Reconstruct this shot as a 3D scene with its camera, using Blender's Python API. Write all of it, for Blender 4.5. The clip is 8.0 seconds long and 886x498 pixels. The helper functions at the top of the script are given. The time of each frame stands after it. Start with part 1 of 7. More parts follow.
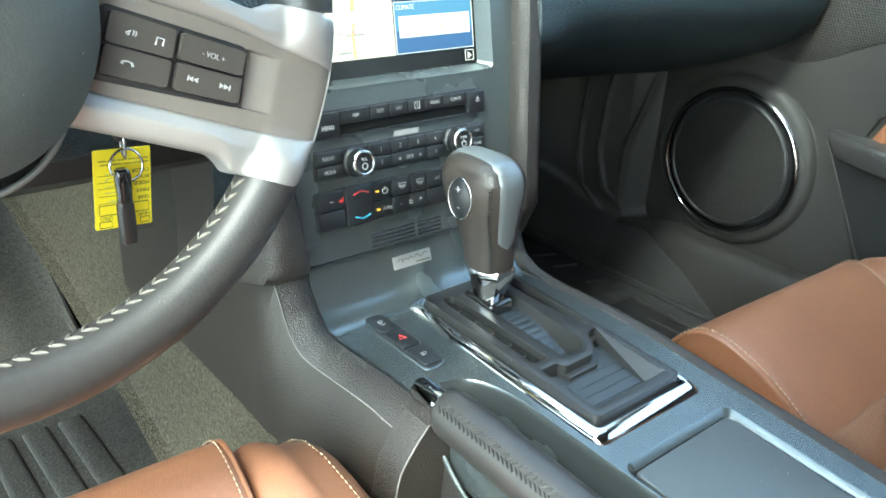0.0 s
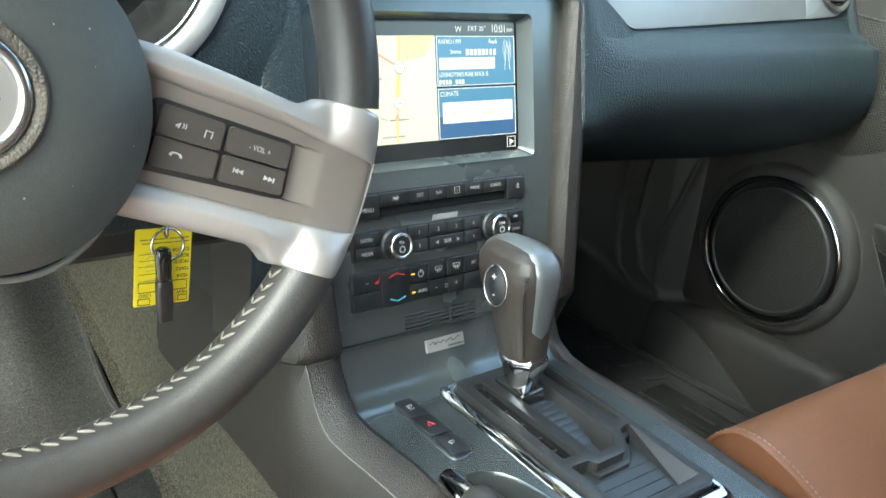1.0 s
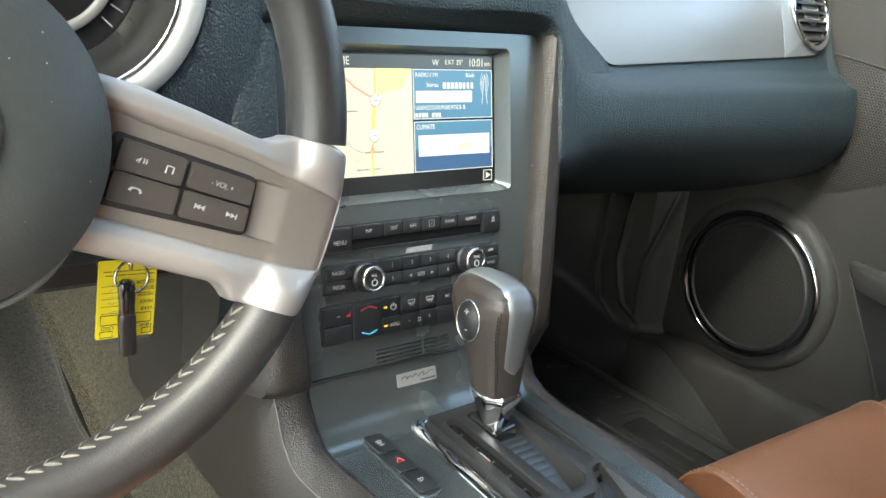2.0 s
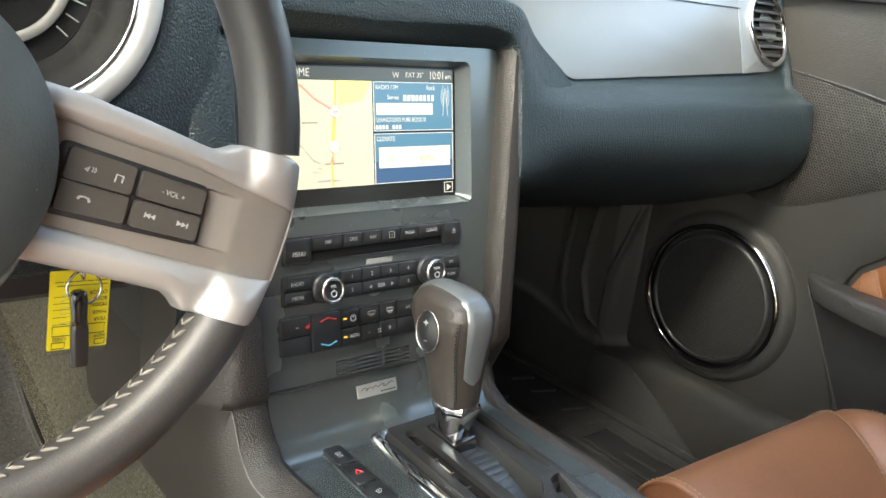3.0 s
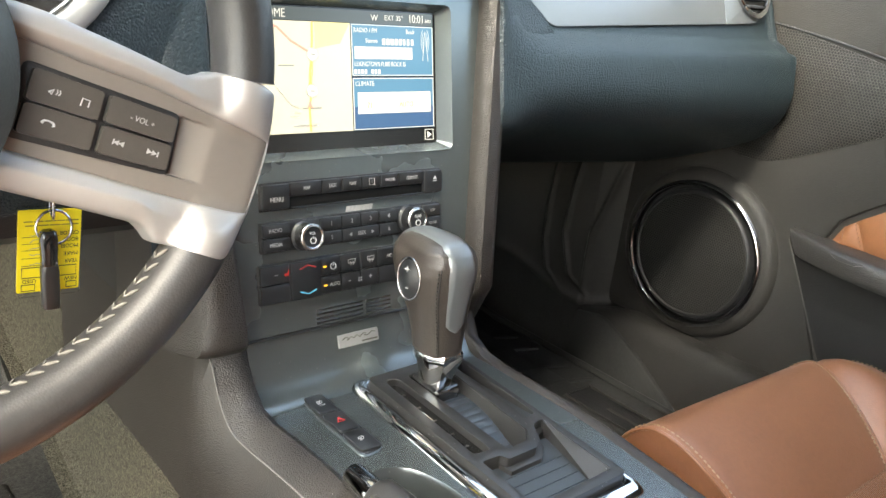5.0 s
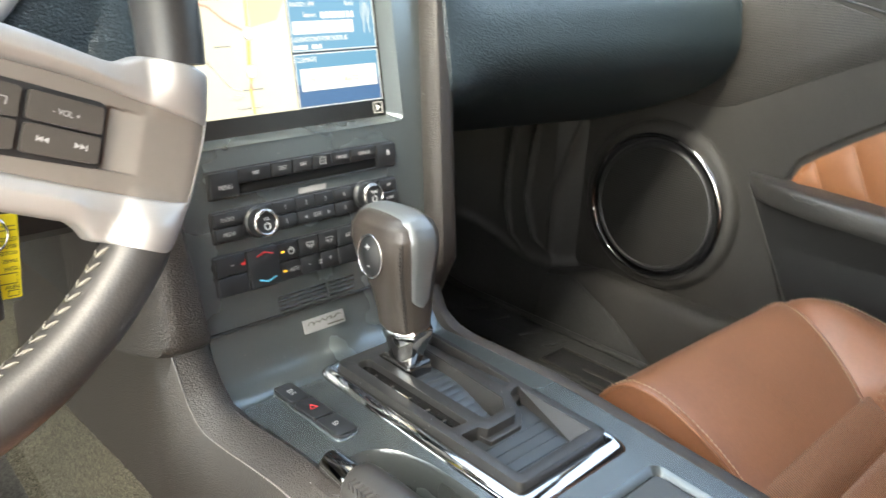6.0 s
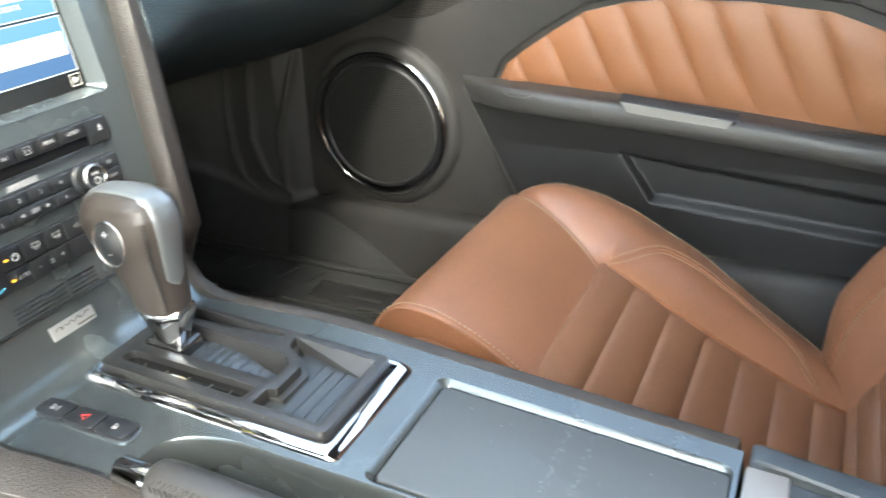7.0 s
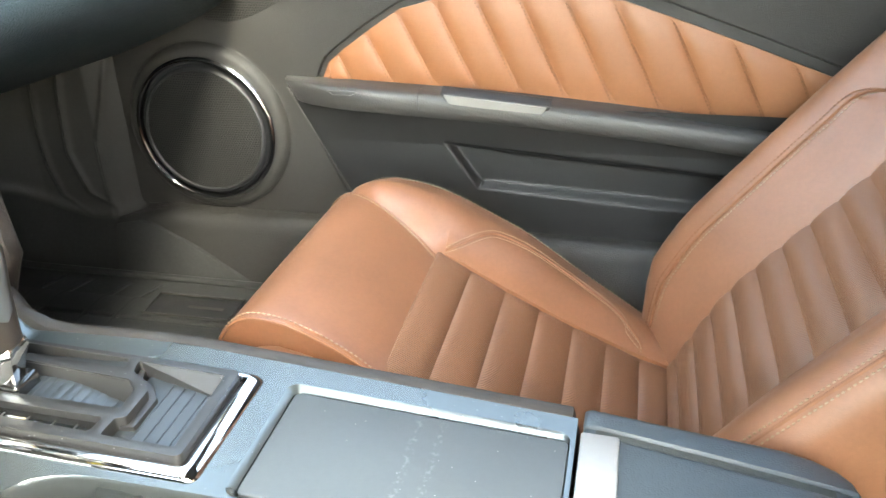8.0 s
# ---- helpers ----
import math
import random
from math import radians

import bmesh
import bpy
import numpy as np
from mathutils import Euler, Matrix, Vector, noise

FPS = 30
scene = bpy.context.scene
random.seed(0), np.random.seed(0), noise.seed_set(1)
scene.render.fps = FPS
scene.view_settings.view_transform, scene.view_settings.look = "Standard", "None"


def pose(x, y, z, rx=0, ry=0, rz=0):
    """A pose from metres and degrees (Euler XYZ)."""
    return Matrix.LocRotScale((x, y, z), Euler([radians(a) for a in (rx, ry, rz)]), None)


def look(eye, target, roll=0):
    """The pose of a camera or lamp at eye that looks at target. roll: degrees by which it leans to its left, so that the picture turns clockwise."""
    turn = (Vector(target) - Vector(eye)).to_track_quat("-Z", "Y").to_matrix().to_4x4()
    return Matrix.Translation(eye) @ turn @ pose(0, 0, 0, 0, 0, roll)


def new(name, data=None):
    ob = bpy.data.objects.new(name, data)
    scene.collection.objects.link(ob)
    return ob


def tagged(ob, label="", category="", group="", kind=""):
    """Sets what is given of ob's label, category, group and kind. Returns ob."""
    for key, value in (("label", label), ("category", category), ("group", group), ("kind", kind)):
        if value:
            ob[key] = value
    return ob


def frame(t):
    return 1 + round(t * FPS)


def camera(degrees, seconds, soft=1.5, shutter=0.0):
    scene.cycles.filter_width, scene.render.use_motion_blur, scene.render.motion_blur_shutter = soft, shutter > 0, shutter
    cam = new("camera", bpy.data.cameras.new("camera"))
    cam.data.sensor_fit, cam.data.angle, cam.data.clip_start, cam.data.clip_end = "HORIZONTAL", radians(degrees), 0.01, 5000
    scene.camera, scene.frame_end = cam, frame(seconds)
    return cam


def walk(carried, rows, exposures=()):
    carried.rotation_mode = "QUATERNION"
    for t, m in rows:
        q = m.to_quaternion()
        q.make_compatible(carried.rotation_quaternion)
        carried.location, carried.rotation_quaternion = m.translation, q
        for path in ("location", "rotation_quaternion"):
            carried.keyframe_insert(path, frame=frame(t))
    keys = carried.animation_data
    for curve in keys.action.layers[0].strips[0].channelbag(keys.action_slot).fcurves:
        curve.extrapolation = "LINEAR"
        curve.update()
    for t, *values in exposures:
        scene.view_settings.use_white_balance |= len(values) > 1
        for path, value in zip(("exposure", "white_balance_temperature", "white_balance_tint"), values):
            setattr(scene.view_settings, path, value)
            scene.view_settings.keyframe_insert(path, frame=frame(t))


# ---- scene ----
cam = camera(55.60, 8.0, shutter=0.35)
PATH = [
    (0, (-0.4319, -0.5498, 0.7853), (0.1698, 0.1309, 0.3674), 3.63),
    (0.5, (-0.4295, -0.5468, 0.7888), (0.1588, 0.1663, 0.4076), 4.35),
    (1, (-0.4275, -0.5408, 0.8011), (0.1567, 0.1906, 0.4492), 5.24),
    (1.5, (-0.4164, -0.5404, 0.8072), (0.1685, 0.1963, 0.4677), 6.27),
    (2.8, (-0.4125, -0.5484, 0.8082), (0.2130, 0.1717, 0.5072), 6.68),
    (3, (-0.4085, -0.5507, 0.8079), (0.2193, 0.1658, 0.5038), 7.07),
    (3.5, (-0.4055, -0.5515, 0.7977), (0.2328, 0.1525, 0.4865), 7.35),
    (4, (-0.4048, -0.5522, 0.7887), (0.2363, 0.1425, 0.4626), 7.54),
    (5.5, (-0.4016, -0.5487, 0.7813), (0.2352, 0.1434, 0.4417), 6.05),
    (5.8, (-0.3961, -0.5470, 0.7781), (0.2482, 0.1354, 0.4329), 4.47),
    (6, (-0.3906, -0.5433, 0.7777), (0.2738, 0.1133, 0.4207), 2.92),
    (6.2, (-0.3910, -0.5358, 0.7690), (0.3040, 0.0767, 0.3940), 0.65),
    (6.5, (-0.3866, -0.5253, 0.7856), (0.3587, -0.0005, 0.3745), -0.47),
    (6.7, (-0.3850, -0.5246, 0.7855), (0.3906, -0.0520, 0.3665), -1.33),
    (7, (-0.3900, -0.5283, 0.7926), (0.4210, -0.1427, 0.3526), -1.82),
    (7.2, (-0.3948, -0.5303, 0.7950), (0.4379, -0.1975, 0.3527), -1.87),
    (7.5, (-0.3993, -0.5342, 0.8050), (0.4503, -0.2665, 0.3506), -1.54),
    (8, (-0.4027, -0.5364, 0.8159), (0.4600, -0.3312, 0.3538), -1.73),
]
walk(cam, [(t, look(eye, target, roll)) for t, eye, target, roll in PATH],
     exposures=[(0, 3.75, 6000, -11), (1.0, 3.37, 6300, -6), (3.0, 3.28, 7150, 3), (4.0, 3.42, 7250, 4), (5.5, 3.54, 7150, 4), (6.5, 3.78, 7050, 3), (7.0, 4.08, 6880, 2), (8.0, 4.57, 7200, 0)])

# ---- light ----
world = bpy.data.worlds.new("world")
scene.world = world
world.use_nodes = True
wn = world.node_tree.nodes
sky = wn.new("ShaderNodeTexSky")
sky.sky_type, sky.sun_disc = "NISHITA", False
sky.sun_elevation, sky.sun_rotation = radians(49), radians(-115)
sky.air_density, sky.dust_density = 1.0, 2.5
hue = wn.new("ShaderNodeHueSaturation")
hue.inputs["Saturation"].default_value = 0.85
world.node_tree.links.new(sky.outputs[0], hue.inputs["Color"])
world.node_tree.links.new(hue.outputs[0], wn["Background"].inputs[0])
wn["Background"].inputs[1].default_value = 0.15
sun = new("sun", bpy.data.lights.new("sun", "SUN"))
sun.data.energy, sun.data.angle, sun.data.color = 0.40, radians(12), (1.0, 0.96, 0.90)
sun.matrix_world = look((-0.9, -0.42, 1.15), (0, 0, 0))

# ---- frames of reference ----
LEAN = 0.21          # the stack's face leans forward
RISE = 0.04          # the console rises forward


def stack_at(x, z, w=0.0):
    k = 1 / math.sqrt(1 + LEAN * LEAN)
    return Vector((x, LEAN * (z - 0.6) - w * k, z + w * LEAN * k))


def console_at(x, y, w=0.0):
    return Vector((x, y, 0.42 + RISE * (y + 0.28) + w))


WHEEL_C, WHEEL_TILT, WHEEL_YAW = Vector((-0.3687, -0.1573, 0.7269)), radians(9.4), radians(0.93)
WX = Vector((math.cos(WHEEL_YAW), math.sin(WHEEL_YAW), 0))
WUP = Vector((-math.sin(WHEEL_YAW) * math.sin(WHEEL_TILT), math.cos(WHEEL_YAW) * math.sin(WHEEL_TILT), math.cos(WHEEL_TILT)))
WN = WX.cross(WUP)


def wheel_at(u, v, w=0.0):
    return WHEEL_C + WX * u + WUP * v + WN * w


# ---- materials ----
def material(name, color, rough=0.5, metal=0.0, grain=0.0, size=500.0, mottle=0.15, dust=0.0, kind="voronoi", coat=0.0, spec=0.5, ribs=0.0, rib_axis="X", rib_size=400.0, stain=6.0):
    """A surface with a fine relief, two scales of variation in colour and in gloss, and specks of dust."""
    m = bpy.data.materials.new(name)
    m.use_nodes = True
    nt = m.node_tree
    n, ln = nt.nodes, nt.links.new
    b = n["Principled BSDF"]
    b.inputs["Metallic"].default_value = metal
    b.inputs["Specular IOR Level"].default_value = spec
    b.inputs["Coat Weight"].default_value = coat
    b.inputs["Coat Roughness"].default_value = 0.08
    tc = n.new("ShaderNodeTexCoord")
    big = n.new("ShaderNodeTexNoise")
    big.inputs["Scale"].default_value, big.inputs["Detail"].default_value = stain, 5
    fine = n.new("ShaderNodeTexNoise")
    fine.inputs["Scale"].default_value, fine.inputs["Detail"].default_value = 220, 3
    ln(tc.outputs["Object"], big.inputs["Vector"])
    ln(tc.outputs["Object"], fine.inputs["Vector"])
    mixf = n.new("ShaderNodeMath")
    mixf.operation = "MULTIPLY_ADD"
    ln(fine.outputs[0], mixf.inputs[0])
    mixf.inputs[1].default_value = 0.5
    ln(big.outputs[0], mixf.inputs[2])
    ramp = n.new("ShaderNodeMapRange")
    ramp.inputs["From Min"].default_value, ramp.inputs["From Max"].default_value = 0.45, 1.05
    ramp.inputs["To Min"].default_value, ramp.inputs["To Max"].default_value = 1 - mottle, 1 + mottle
    ramp.clamp = False
    ln(mixf.outputs[0], ramp.inputs["Value"])
    mul = n.new("ShaderNodeMix")
    mul.data_type, mul.blend_type = "RGBA", "MULTIPLY"
    mul.inputs["Factor"].default_value = 1.0
    mul.inputs["A"].default_value = (*color, 1)
    ln(ramp.outputs[0], mul.inputs["B"])
    colour = mul.outputs["Result"]
    if dust:
        sp = n.new("ShaderNodeTexVoronoi")
        sp.inputs["Scale"].default_value = 210
        ln(tc.outputs["Object"], sp.inputs["Vector"])
        lim = n.new("ShaderNodeMapRange")
        lim.inputs["From Min"].default_value, lim.inputs["From Max"].default_value = 0.11, 0.06
        lim.inputs["To Min"].default_value, lim.inputs["To Max"].default_value = 0.0, 1.0
        ln(sp.outputs["Distance"], lim.inputs["Value"])
        pick = n.new("ShaderNodeSeparateColor")
        ln(sp.outputs["Color"], pick.inputs[0])
        some = n.new("ShaderNodeMath")
        some.operation = "LESS_THAN"
        ln(pick.outputs[0], some.inputs[0])
        some.inputs[1].default_value = dust
        both = n.new("ShaderNodeMath")
        both.operation = "MULTIPLY"
        ln(lim.outputs[0], both.inputs[0])
        ln(some.outputs[0], both.inputs[1])
        dm = n.new("ShaderNodeMix")
        dm.data_type = "RGBA"
        ln(both.outputs[0], dm.inputs["Factor"])
        ln(colour, dm.inputs["A"])
        dm.inputs["B"].default_value = (0.34, 0.34, 0.33, 1)
        colour = dm.outputs["Result"]
    ln(colour, b.inputs["Base Color"])
    rr = n.new("ShaderNodeMapRange")
    rr.inputs["From Min"].default_value, rr.inputs["From Max"].default_value = 0.25, 0.75
    rr.inputs["To Min"].default_value, rr.inputs["To Max"].default_value = rough - 0.03, rough + 0.03
    ln(big.outputs[0], rr.inputs["Value"])
    ln(rr.outputs[0], b.inputs["Roughness"])
    height = None
    if grain:
        if kind == "voronoi":
            g = n.new("ShaderNodeTexVoronoi")
            g.feature = "F1"
            g.inputs["Scale"].default_value = size
            out = g.outputs["Distance"]
        else:
            g = n.new("ShaderNodeTexNoise")
            g.inputs["Scale"].default_value, g.inputs["Detail"].default_value = size, 4
            out = g.outputs[0]
        ln(tc.outputs["Object"], g.inputs["Vector"])
        height = out
        bump = n.new("ShaderNodeBump")
        bump.inputs["Strength"].default_value, bump.inputs["Distance"].default_value = grain, 0.0009
        bump.invert = kind == "voronoi"
        ln(height, bump.inputs["Height"])
        last = bump
    if ribs:
        wv = n.new("ShaderNodeTexWave")
        wv.bands_direction = rib_axis
        wv.inputs["Scale"].default_value, wv.inputs["Distortion"].default_value = rib_size, 0.6
        ln(tc.outputs["Object"], wv.inputs["Vector"])
        bump2 = n.new("ShaderNodeBump")
        bump2.inputs["Strength"].default_value, bump2.inputs["Distance"].default_value = ribs, 0.0014
        ln(wv.outputs["Fac"], bump2.inputs["Height"])
        # rib shade put into the colour: valleys darker, crests lighter
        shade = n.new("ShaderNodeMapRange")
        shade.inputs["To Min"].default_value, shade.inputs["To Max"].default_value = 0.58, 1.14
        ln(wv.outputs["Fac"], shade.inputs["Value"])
        # multiplies that painted shade into the base colour; no perforations are drawn
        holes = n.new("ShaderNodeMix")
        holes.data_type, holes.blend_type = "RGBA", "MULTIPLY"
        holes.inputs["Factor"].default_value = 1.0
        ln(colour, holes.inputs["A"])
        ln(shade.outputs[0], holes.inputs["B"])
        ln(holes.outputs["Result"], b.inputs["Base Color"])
        if grain:
            ln(last.outputs[0], bump2.inputs["Normal"])
        last = bump2
    if grain or ribs:
        ln(last.outputs[0], b.inputs["Normal"])
    return m


def glowing(name, color, strength):
    m = bpy.data.materials.new(name)
    m.use_nodes = True
    b = m.node_tree.nodes["Principled BSDF"]
    b.inputs["Base Color"].default_value = (*[c * 0.1 for c in color], 1)
    b.inputs["Roughness"].default_value = 0.25
    b.inputs["Emission Color"].default_value = (*color, 1)
    b.inputs["Emission Strength"].default_value = strength
    return m


def clear_glass(name):
    m = bpy.data.materials.new(name)
    m.use_nodes = True
    b = m.node_tree.nodes["Principled BSDF"]
    b.inputs["Base Color"].default_value = (0.93, 0.97, 0.96, 1)
    b.inputs["Roughness"].default_value = 0.0
    b.inputs["IOR"].default_value = 1.45
    b.inputs["Transmission Weight"].default_value = 1.0
    return m


M_DASH = material("dash_vinyl", (0.0140, 0.0230, 0.0280), 0.42, grain=0.9, size=560, mottle=0.14)
M_PLASTIC = material("charcoal_plastic", (0.0285, 0.0267, 0.0243), 0.48, grain=0.45, size=800, mottle=0.16, spec=0.4)
M_DARK = material("black_plastic", (0.016, 0.016, 0.017), 0.42, grain=0.2, size=800, mottle=0.15)
M_CHEEK = material("grained_charcoal_vinyl", (0.027, 0.023, 0.020), 0.36, grain=0.55, size=850, mottle=0.15, dust=0.05)
M_GROOVE = material("olive_grey_felt", (0.042, 0.046, 0.042), 0.8, grain=0.4, size=500, kind="noise", mottle=0.3)
# door plastic darkened in its colour to stand for shade below the armrest
M_DOORLOW = material("shaded_door_plastic", (0.0135, 0.0132, 0.0130), 0.46, grain=0.35, size=800, mottle=0.2, spec=0.4)
M_WORN = material("worn_brown_grey", (0.062, 0.054, 0.043), 0.6, grain=0.6, size=700, mottle=0.5, stain=40)
M_SEAM = material("pale_seam", (0.15, 0.14, 0.13), 0.5, mottle=0.2)
M_LIDPAD = material("grey_padded_vinyl", (0.036, 0.046, 0.053), 0.42, grain=0.22, size=620, mottle=0.12)
M_SATIN = material("satin_graphite_paint", (0.128, 0.147, 0.150), 0.27, metal=0.7, grain=0.012, size=900, kind="noise", mottle=0.06, dust=0.38)
M_SILVER = material("satin_silver", (0.41, 0.395, 0.378), 0.42, metal=0.6, mottle=0.04)
M_TITAN = material("satin_titanium", (0.215, 0.190, 0.168), 0.46, metal=0.5, mottle=0.05)
M_BRUSHED = material("brushed_aluminium", (0.20, 0.215, 0.222), 0.40, metal=0.6, mottle=0.03)
M_KNOBRING = material("knob_ring_silver", (0.46, 0.46, 0.455), 0.22, metal=0.95, mottle=0.03)
M_CHROME = material("chrome", (0.62, 0.62, 0.62), 0.06, metal=1.0, mottle=0.03)
M_BUTTON = material("button_black", (0.016, 0.0175, 0.0195), 0.36, mottle=0.12, grain=0.1, size=900, kind="noise")
M_BUTTON_GREY = material("button_warm_black", (0.048, 0.043, 0.038), 0.36, mottle=0.12, grain=0.1, size=900, kind="noise")
M_HUB = material("hub_vinyl", (0.047, 0.052, 0.050), 0.45, grain=0.15, size=700, mottle=0.18, dust=0.12)
M_ARM = material("armrest_satin_vinyl", (0.034, 0.032, 0.030), 0.42, grain=0.3, size=520, mottle=0.12)
M_SILL = material("sill_plastic", (0.025, 0.0235, 0.022), 0.5, grain=0.5, size=620, mottle=0.2, spec=0.35)
M_GLOSS = material("piano_black", (0.012, 0.012, 0.012), 0.09, mottle=0.05, coat=0.6)
M_CHEEK_LOW = material("smooth_charcoal_vinyl", (0.0245, 0.0202, 0.0165), 0.47, grain=0.28, size=800, mottle=0.18, spec=0.4)
M_RAIL = material("gate_black", (0.026, 0.0255, 0.025), 0.33, mottle=0.10, dust=0.25)
M_LATCH = material("satin_latch_silver", (0.30, 0.30, 0.295), 0.35, metal=0.3, mottle=0.04)
M_CUP = material("satin_grey_trim", (0.19, 0.185, 0.175), 0.45, metal=0.2, mottle=0.06)
M_SLOT = material("slot_black", (0.006, 0.006, 0.006), 0.7, mottle=0.1, spec=0.15)
M_SHUTTER = material("shutter_grey", (0.050, 0.058, 0.066), 0.30, metal=0.3, mottle=0.08)
M_BLACKCHROME = material("black_chrome", (0.56, 0.56, 0.57), 0.12, metal=1.0, mottle=0.03)


def scuffed(m, streaks):
    """Pale scuff streaks that run across the car at the given places along it."""
    n, ln = m.node_tree.nodes, m.node_tree.links.new
    b = n["Principled BSDF"]
    tc = n.new("ShaderNodeTexCoord")
    ax = n.new("ShaderNodeSeparateXYZ")
    ln(tc.outputs["Object"], ax.inputs[0])
    noise_n = n.new("ShaderNodeTexNoise")
    noise_n.inputs["Scale"].default_value, noise_n.inputs["Detail"].default_value = 260, 6
    ln(tc.outputs["Object"], noise_n.inputs["Vector"])
    total = None
    for y0 in streaks:
        d = n.new("ShaderNodeMath")
        d.operation = "SUBTRACT"
        ln(ax.outputs["Y"], d.inputs[0])
        d.inputs[1].default_value = y0
        a = n.new("ShaderNodeMath")
        a.operation = "ABSOLUTE"
        ln(d.outputs[0], a.inputs[0])
        r = n.new("ShaderNodeMapRange")
        r.inputs["From Min"].default_value, r.inputs["From Max"].default_value = 0.0045, 0.0005
        ln(a.outputs[0], r.inputs["Value"])
        if total is None:
            total = r.outputs[0]
        else:
            s2 = n.new("ShaderNodeMath")
            s2.operation = "ADD"
            ln(total, s2.inputs[0])
            ln(r.outputs[0], s2.inputs[1])
            total = s2.outputs[0]
    spots = n.new("ShaderNodeMapRange")
    spots.inputs["From Min"].default_value, spots.inputs["From Max"].default_value = 0.50, 0.62
    ln(noise_n.outputs[0], spots.inputs["Value"])
    both = n.new("ShaderNodeMath")
    both.operation = "MULTIPLY"
    ln(total, both.inputs[0])
    ln(spots.outputs[0], both.inputs[1])
    dim = n.new("ShaderNodeMath")
    dim.operation = "MULTIPLY"
    ln(both.outputs[0], dim.inputs[0])
    dim.inputs[1].default_value = 0.22
    mx = n.new("ShaderNodeMix")
    mx.data_type = "RGBA"
    ln(dim.outputs[0], mx.inputs["Factor"])
    ln(b.inputs["Base Color"].links[0].from_socket, mx.inputs["A"])
    mx.inputs["B"].default_value = (0.30, 0.31, 0.32, 1)
    ln(mx.outputs["Result"], b.inputs["Base Color"])
    return m


M_LID = scuffed(material("lid_surface", (0.078, 0.088, 0.093), 0.40, metal=0.15, grain=0.12, size=900, kind="noise", mottle=0.08, dust=0.10), (-0.4015, -0.4195))
M_LEATHER_BLK = material("black_leather", (0.030, 0.0285, 0.0275), 0.40, grain=0.08, size=800, mottle=0.25)
M_KNOB = material("knob_leather", (0.043, 0.036, 0.031), 0.34, grain=0.14, size=700, mottle=0.15)
M_SADDLE = material("saddle_leather", (0.202, 0.0885, 0.0450), 0.385, grain=0.13, size=700, mottle=0.15, stain=9, spec=0.58)
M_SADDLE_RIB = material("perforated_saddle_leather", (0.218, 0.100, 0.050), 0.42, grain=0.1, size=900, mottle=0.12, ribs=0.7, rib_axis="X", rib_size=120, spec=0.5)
M_DOOR_SADDLE = material("door_saddle_leather", (0.245, 0.100, 0.043), 0.45, grain=0.22, size=600, mottle=0.10)
M_THREAD_WORN = material("worn_cream_thread", (0.115, 0.106, 0.090), 0.75, mottle=0.4)
M_THREAD = material("cream_thread", (0.27, 0.195, 0.125), 0.7, mottle=0.2)
M_THREAD_BRN = material("brown_thread", (0.19, 0.078, 0.034), 0.7, mottle=0.15)
M_THREAD_BLK = material("black_thread", (0.02, 0.019, 0.018), 0.6, mottle=0.15)
M_CARPET = material("grey_carpet", (0.056, 0.051, 0.037), 0.95, grain=1.0, size=420, kind="voronoi", mottle=0.9, stain=560, spec=0.1)
M_RUBBER = material("black_rubber_mat", (0.035, 0.034, 0.030), 0.65, grain=0.9, size=380, kind="noise", mottle=0.8, stain=420, dust=0.12, spec=0.3)
M_MATBLK = material("black_carpet_mat", (0.030, 0.030, 0.0295), 0.6, grain=0.6, size=420, kind="noise", mottle=0.35, spec=0.3)
M_WHITE = material("white_print", (0.52, 0.52, 0.51), 0.5, mottle=0.05)
M_GREYPRINT = material("grey_print", (0.33, 0.33, 0.325), 0.5, mottle=0.05)
M_RED = material("red_print", (0.55, 0.03, 0.03), 0.5, mottle=0.05)
M_BLUE = material("blue_print", (0.10, 0.45, 0.65), 0.5, mottle=0.05)
M_AMBER = glowing("amber_light", (1.0, 0.5, 0.05), 0.217)
M_YELLOW = material("yellow_card", (0.82, 0.66, 0.02), 0.55, mottle=0.05)
M_FOB = material("key_plastic", (0.020, 0.018, 0.017), 0.30, mottle=0.12)
M_PRINTFAINT = material("faded_ink", (0.22, 0.18, 0.03), 0.6, mottle=0.2)
M_INK = material("black_ink", (0.04, 0.035, 0.02), 0.6, mottle=0.1)
M_HEAD = material("headliner_cloth", (0.05, 0.05, 0.05), 0.9, grain=0.5, size=500, kind="noise", mottle=0.06)
M_BODY = material("car_body_paint", (0.06, 0.06, 0.065), 0.25, metal=0.3, coat=0.8, mottle=0.05)
M_ASPHALT = material("asphalt", (0.30, 0.29, 0.27), 0.9, grain=0.8, size=60, kind="noise", mottle=0.25, stain=1.2)
M_GLASS = clear_glass("window_glass")
M_CLEARPLASTIC = clear_glass("clear_sleeve")
M_SCREEN_DARK = material("screen_black", (0.012, 0.012, 0.012), 0.22, mottle=0.05)
M_MAP = glowing("map_cream", (1.0, 0.93, 0.74), 0.095)
M_MAP_GREEN = glowing("map_yellow", (0.95, 0.86, 0.36), 0.130)
M_ROAD = glowing("map_road", (0.80, 0.55, 0.16), 0.155)
M_ROADRED = glowing("map_highway", (0.75, 0.32, 0.25), 0.155)
M_PANELBLUE = glowing("panel_blue", (0.085, 0.21, 0.33), 0.161)
M_PANELNAVY = glowing("panel_navy", (0.05, 0.11, 0.23), 0.161)
M_STATUS = glowing("status_grey", (0.20, 0.23, 0.23), 0.05)
M_BARGREY = glowing("bar_grey", (0.22, 0.24, 0.24), 0.136)
M_LIT = glowing("lit_white", (1.0, 0.97, 0.90), 0.105)


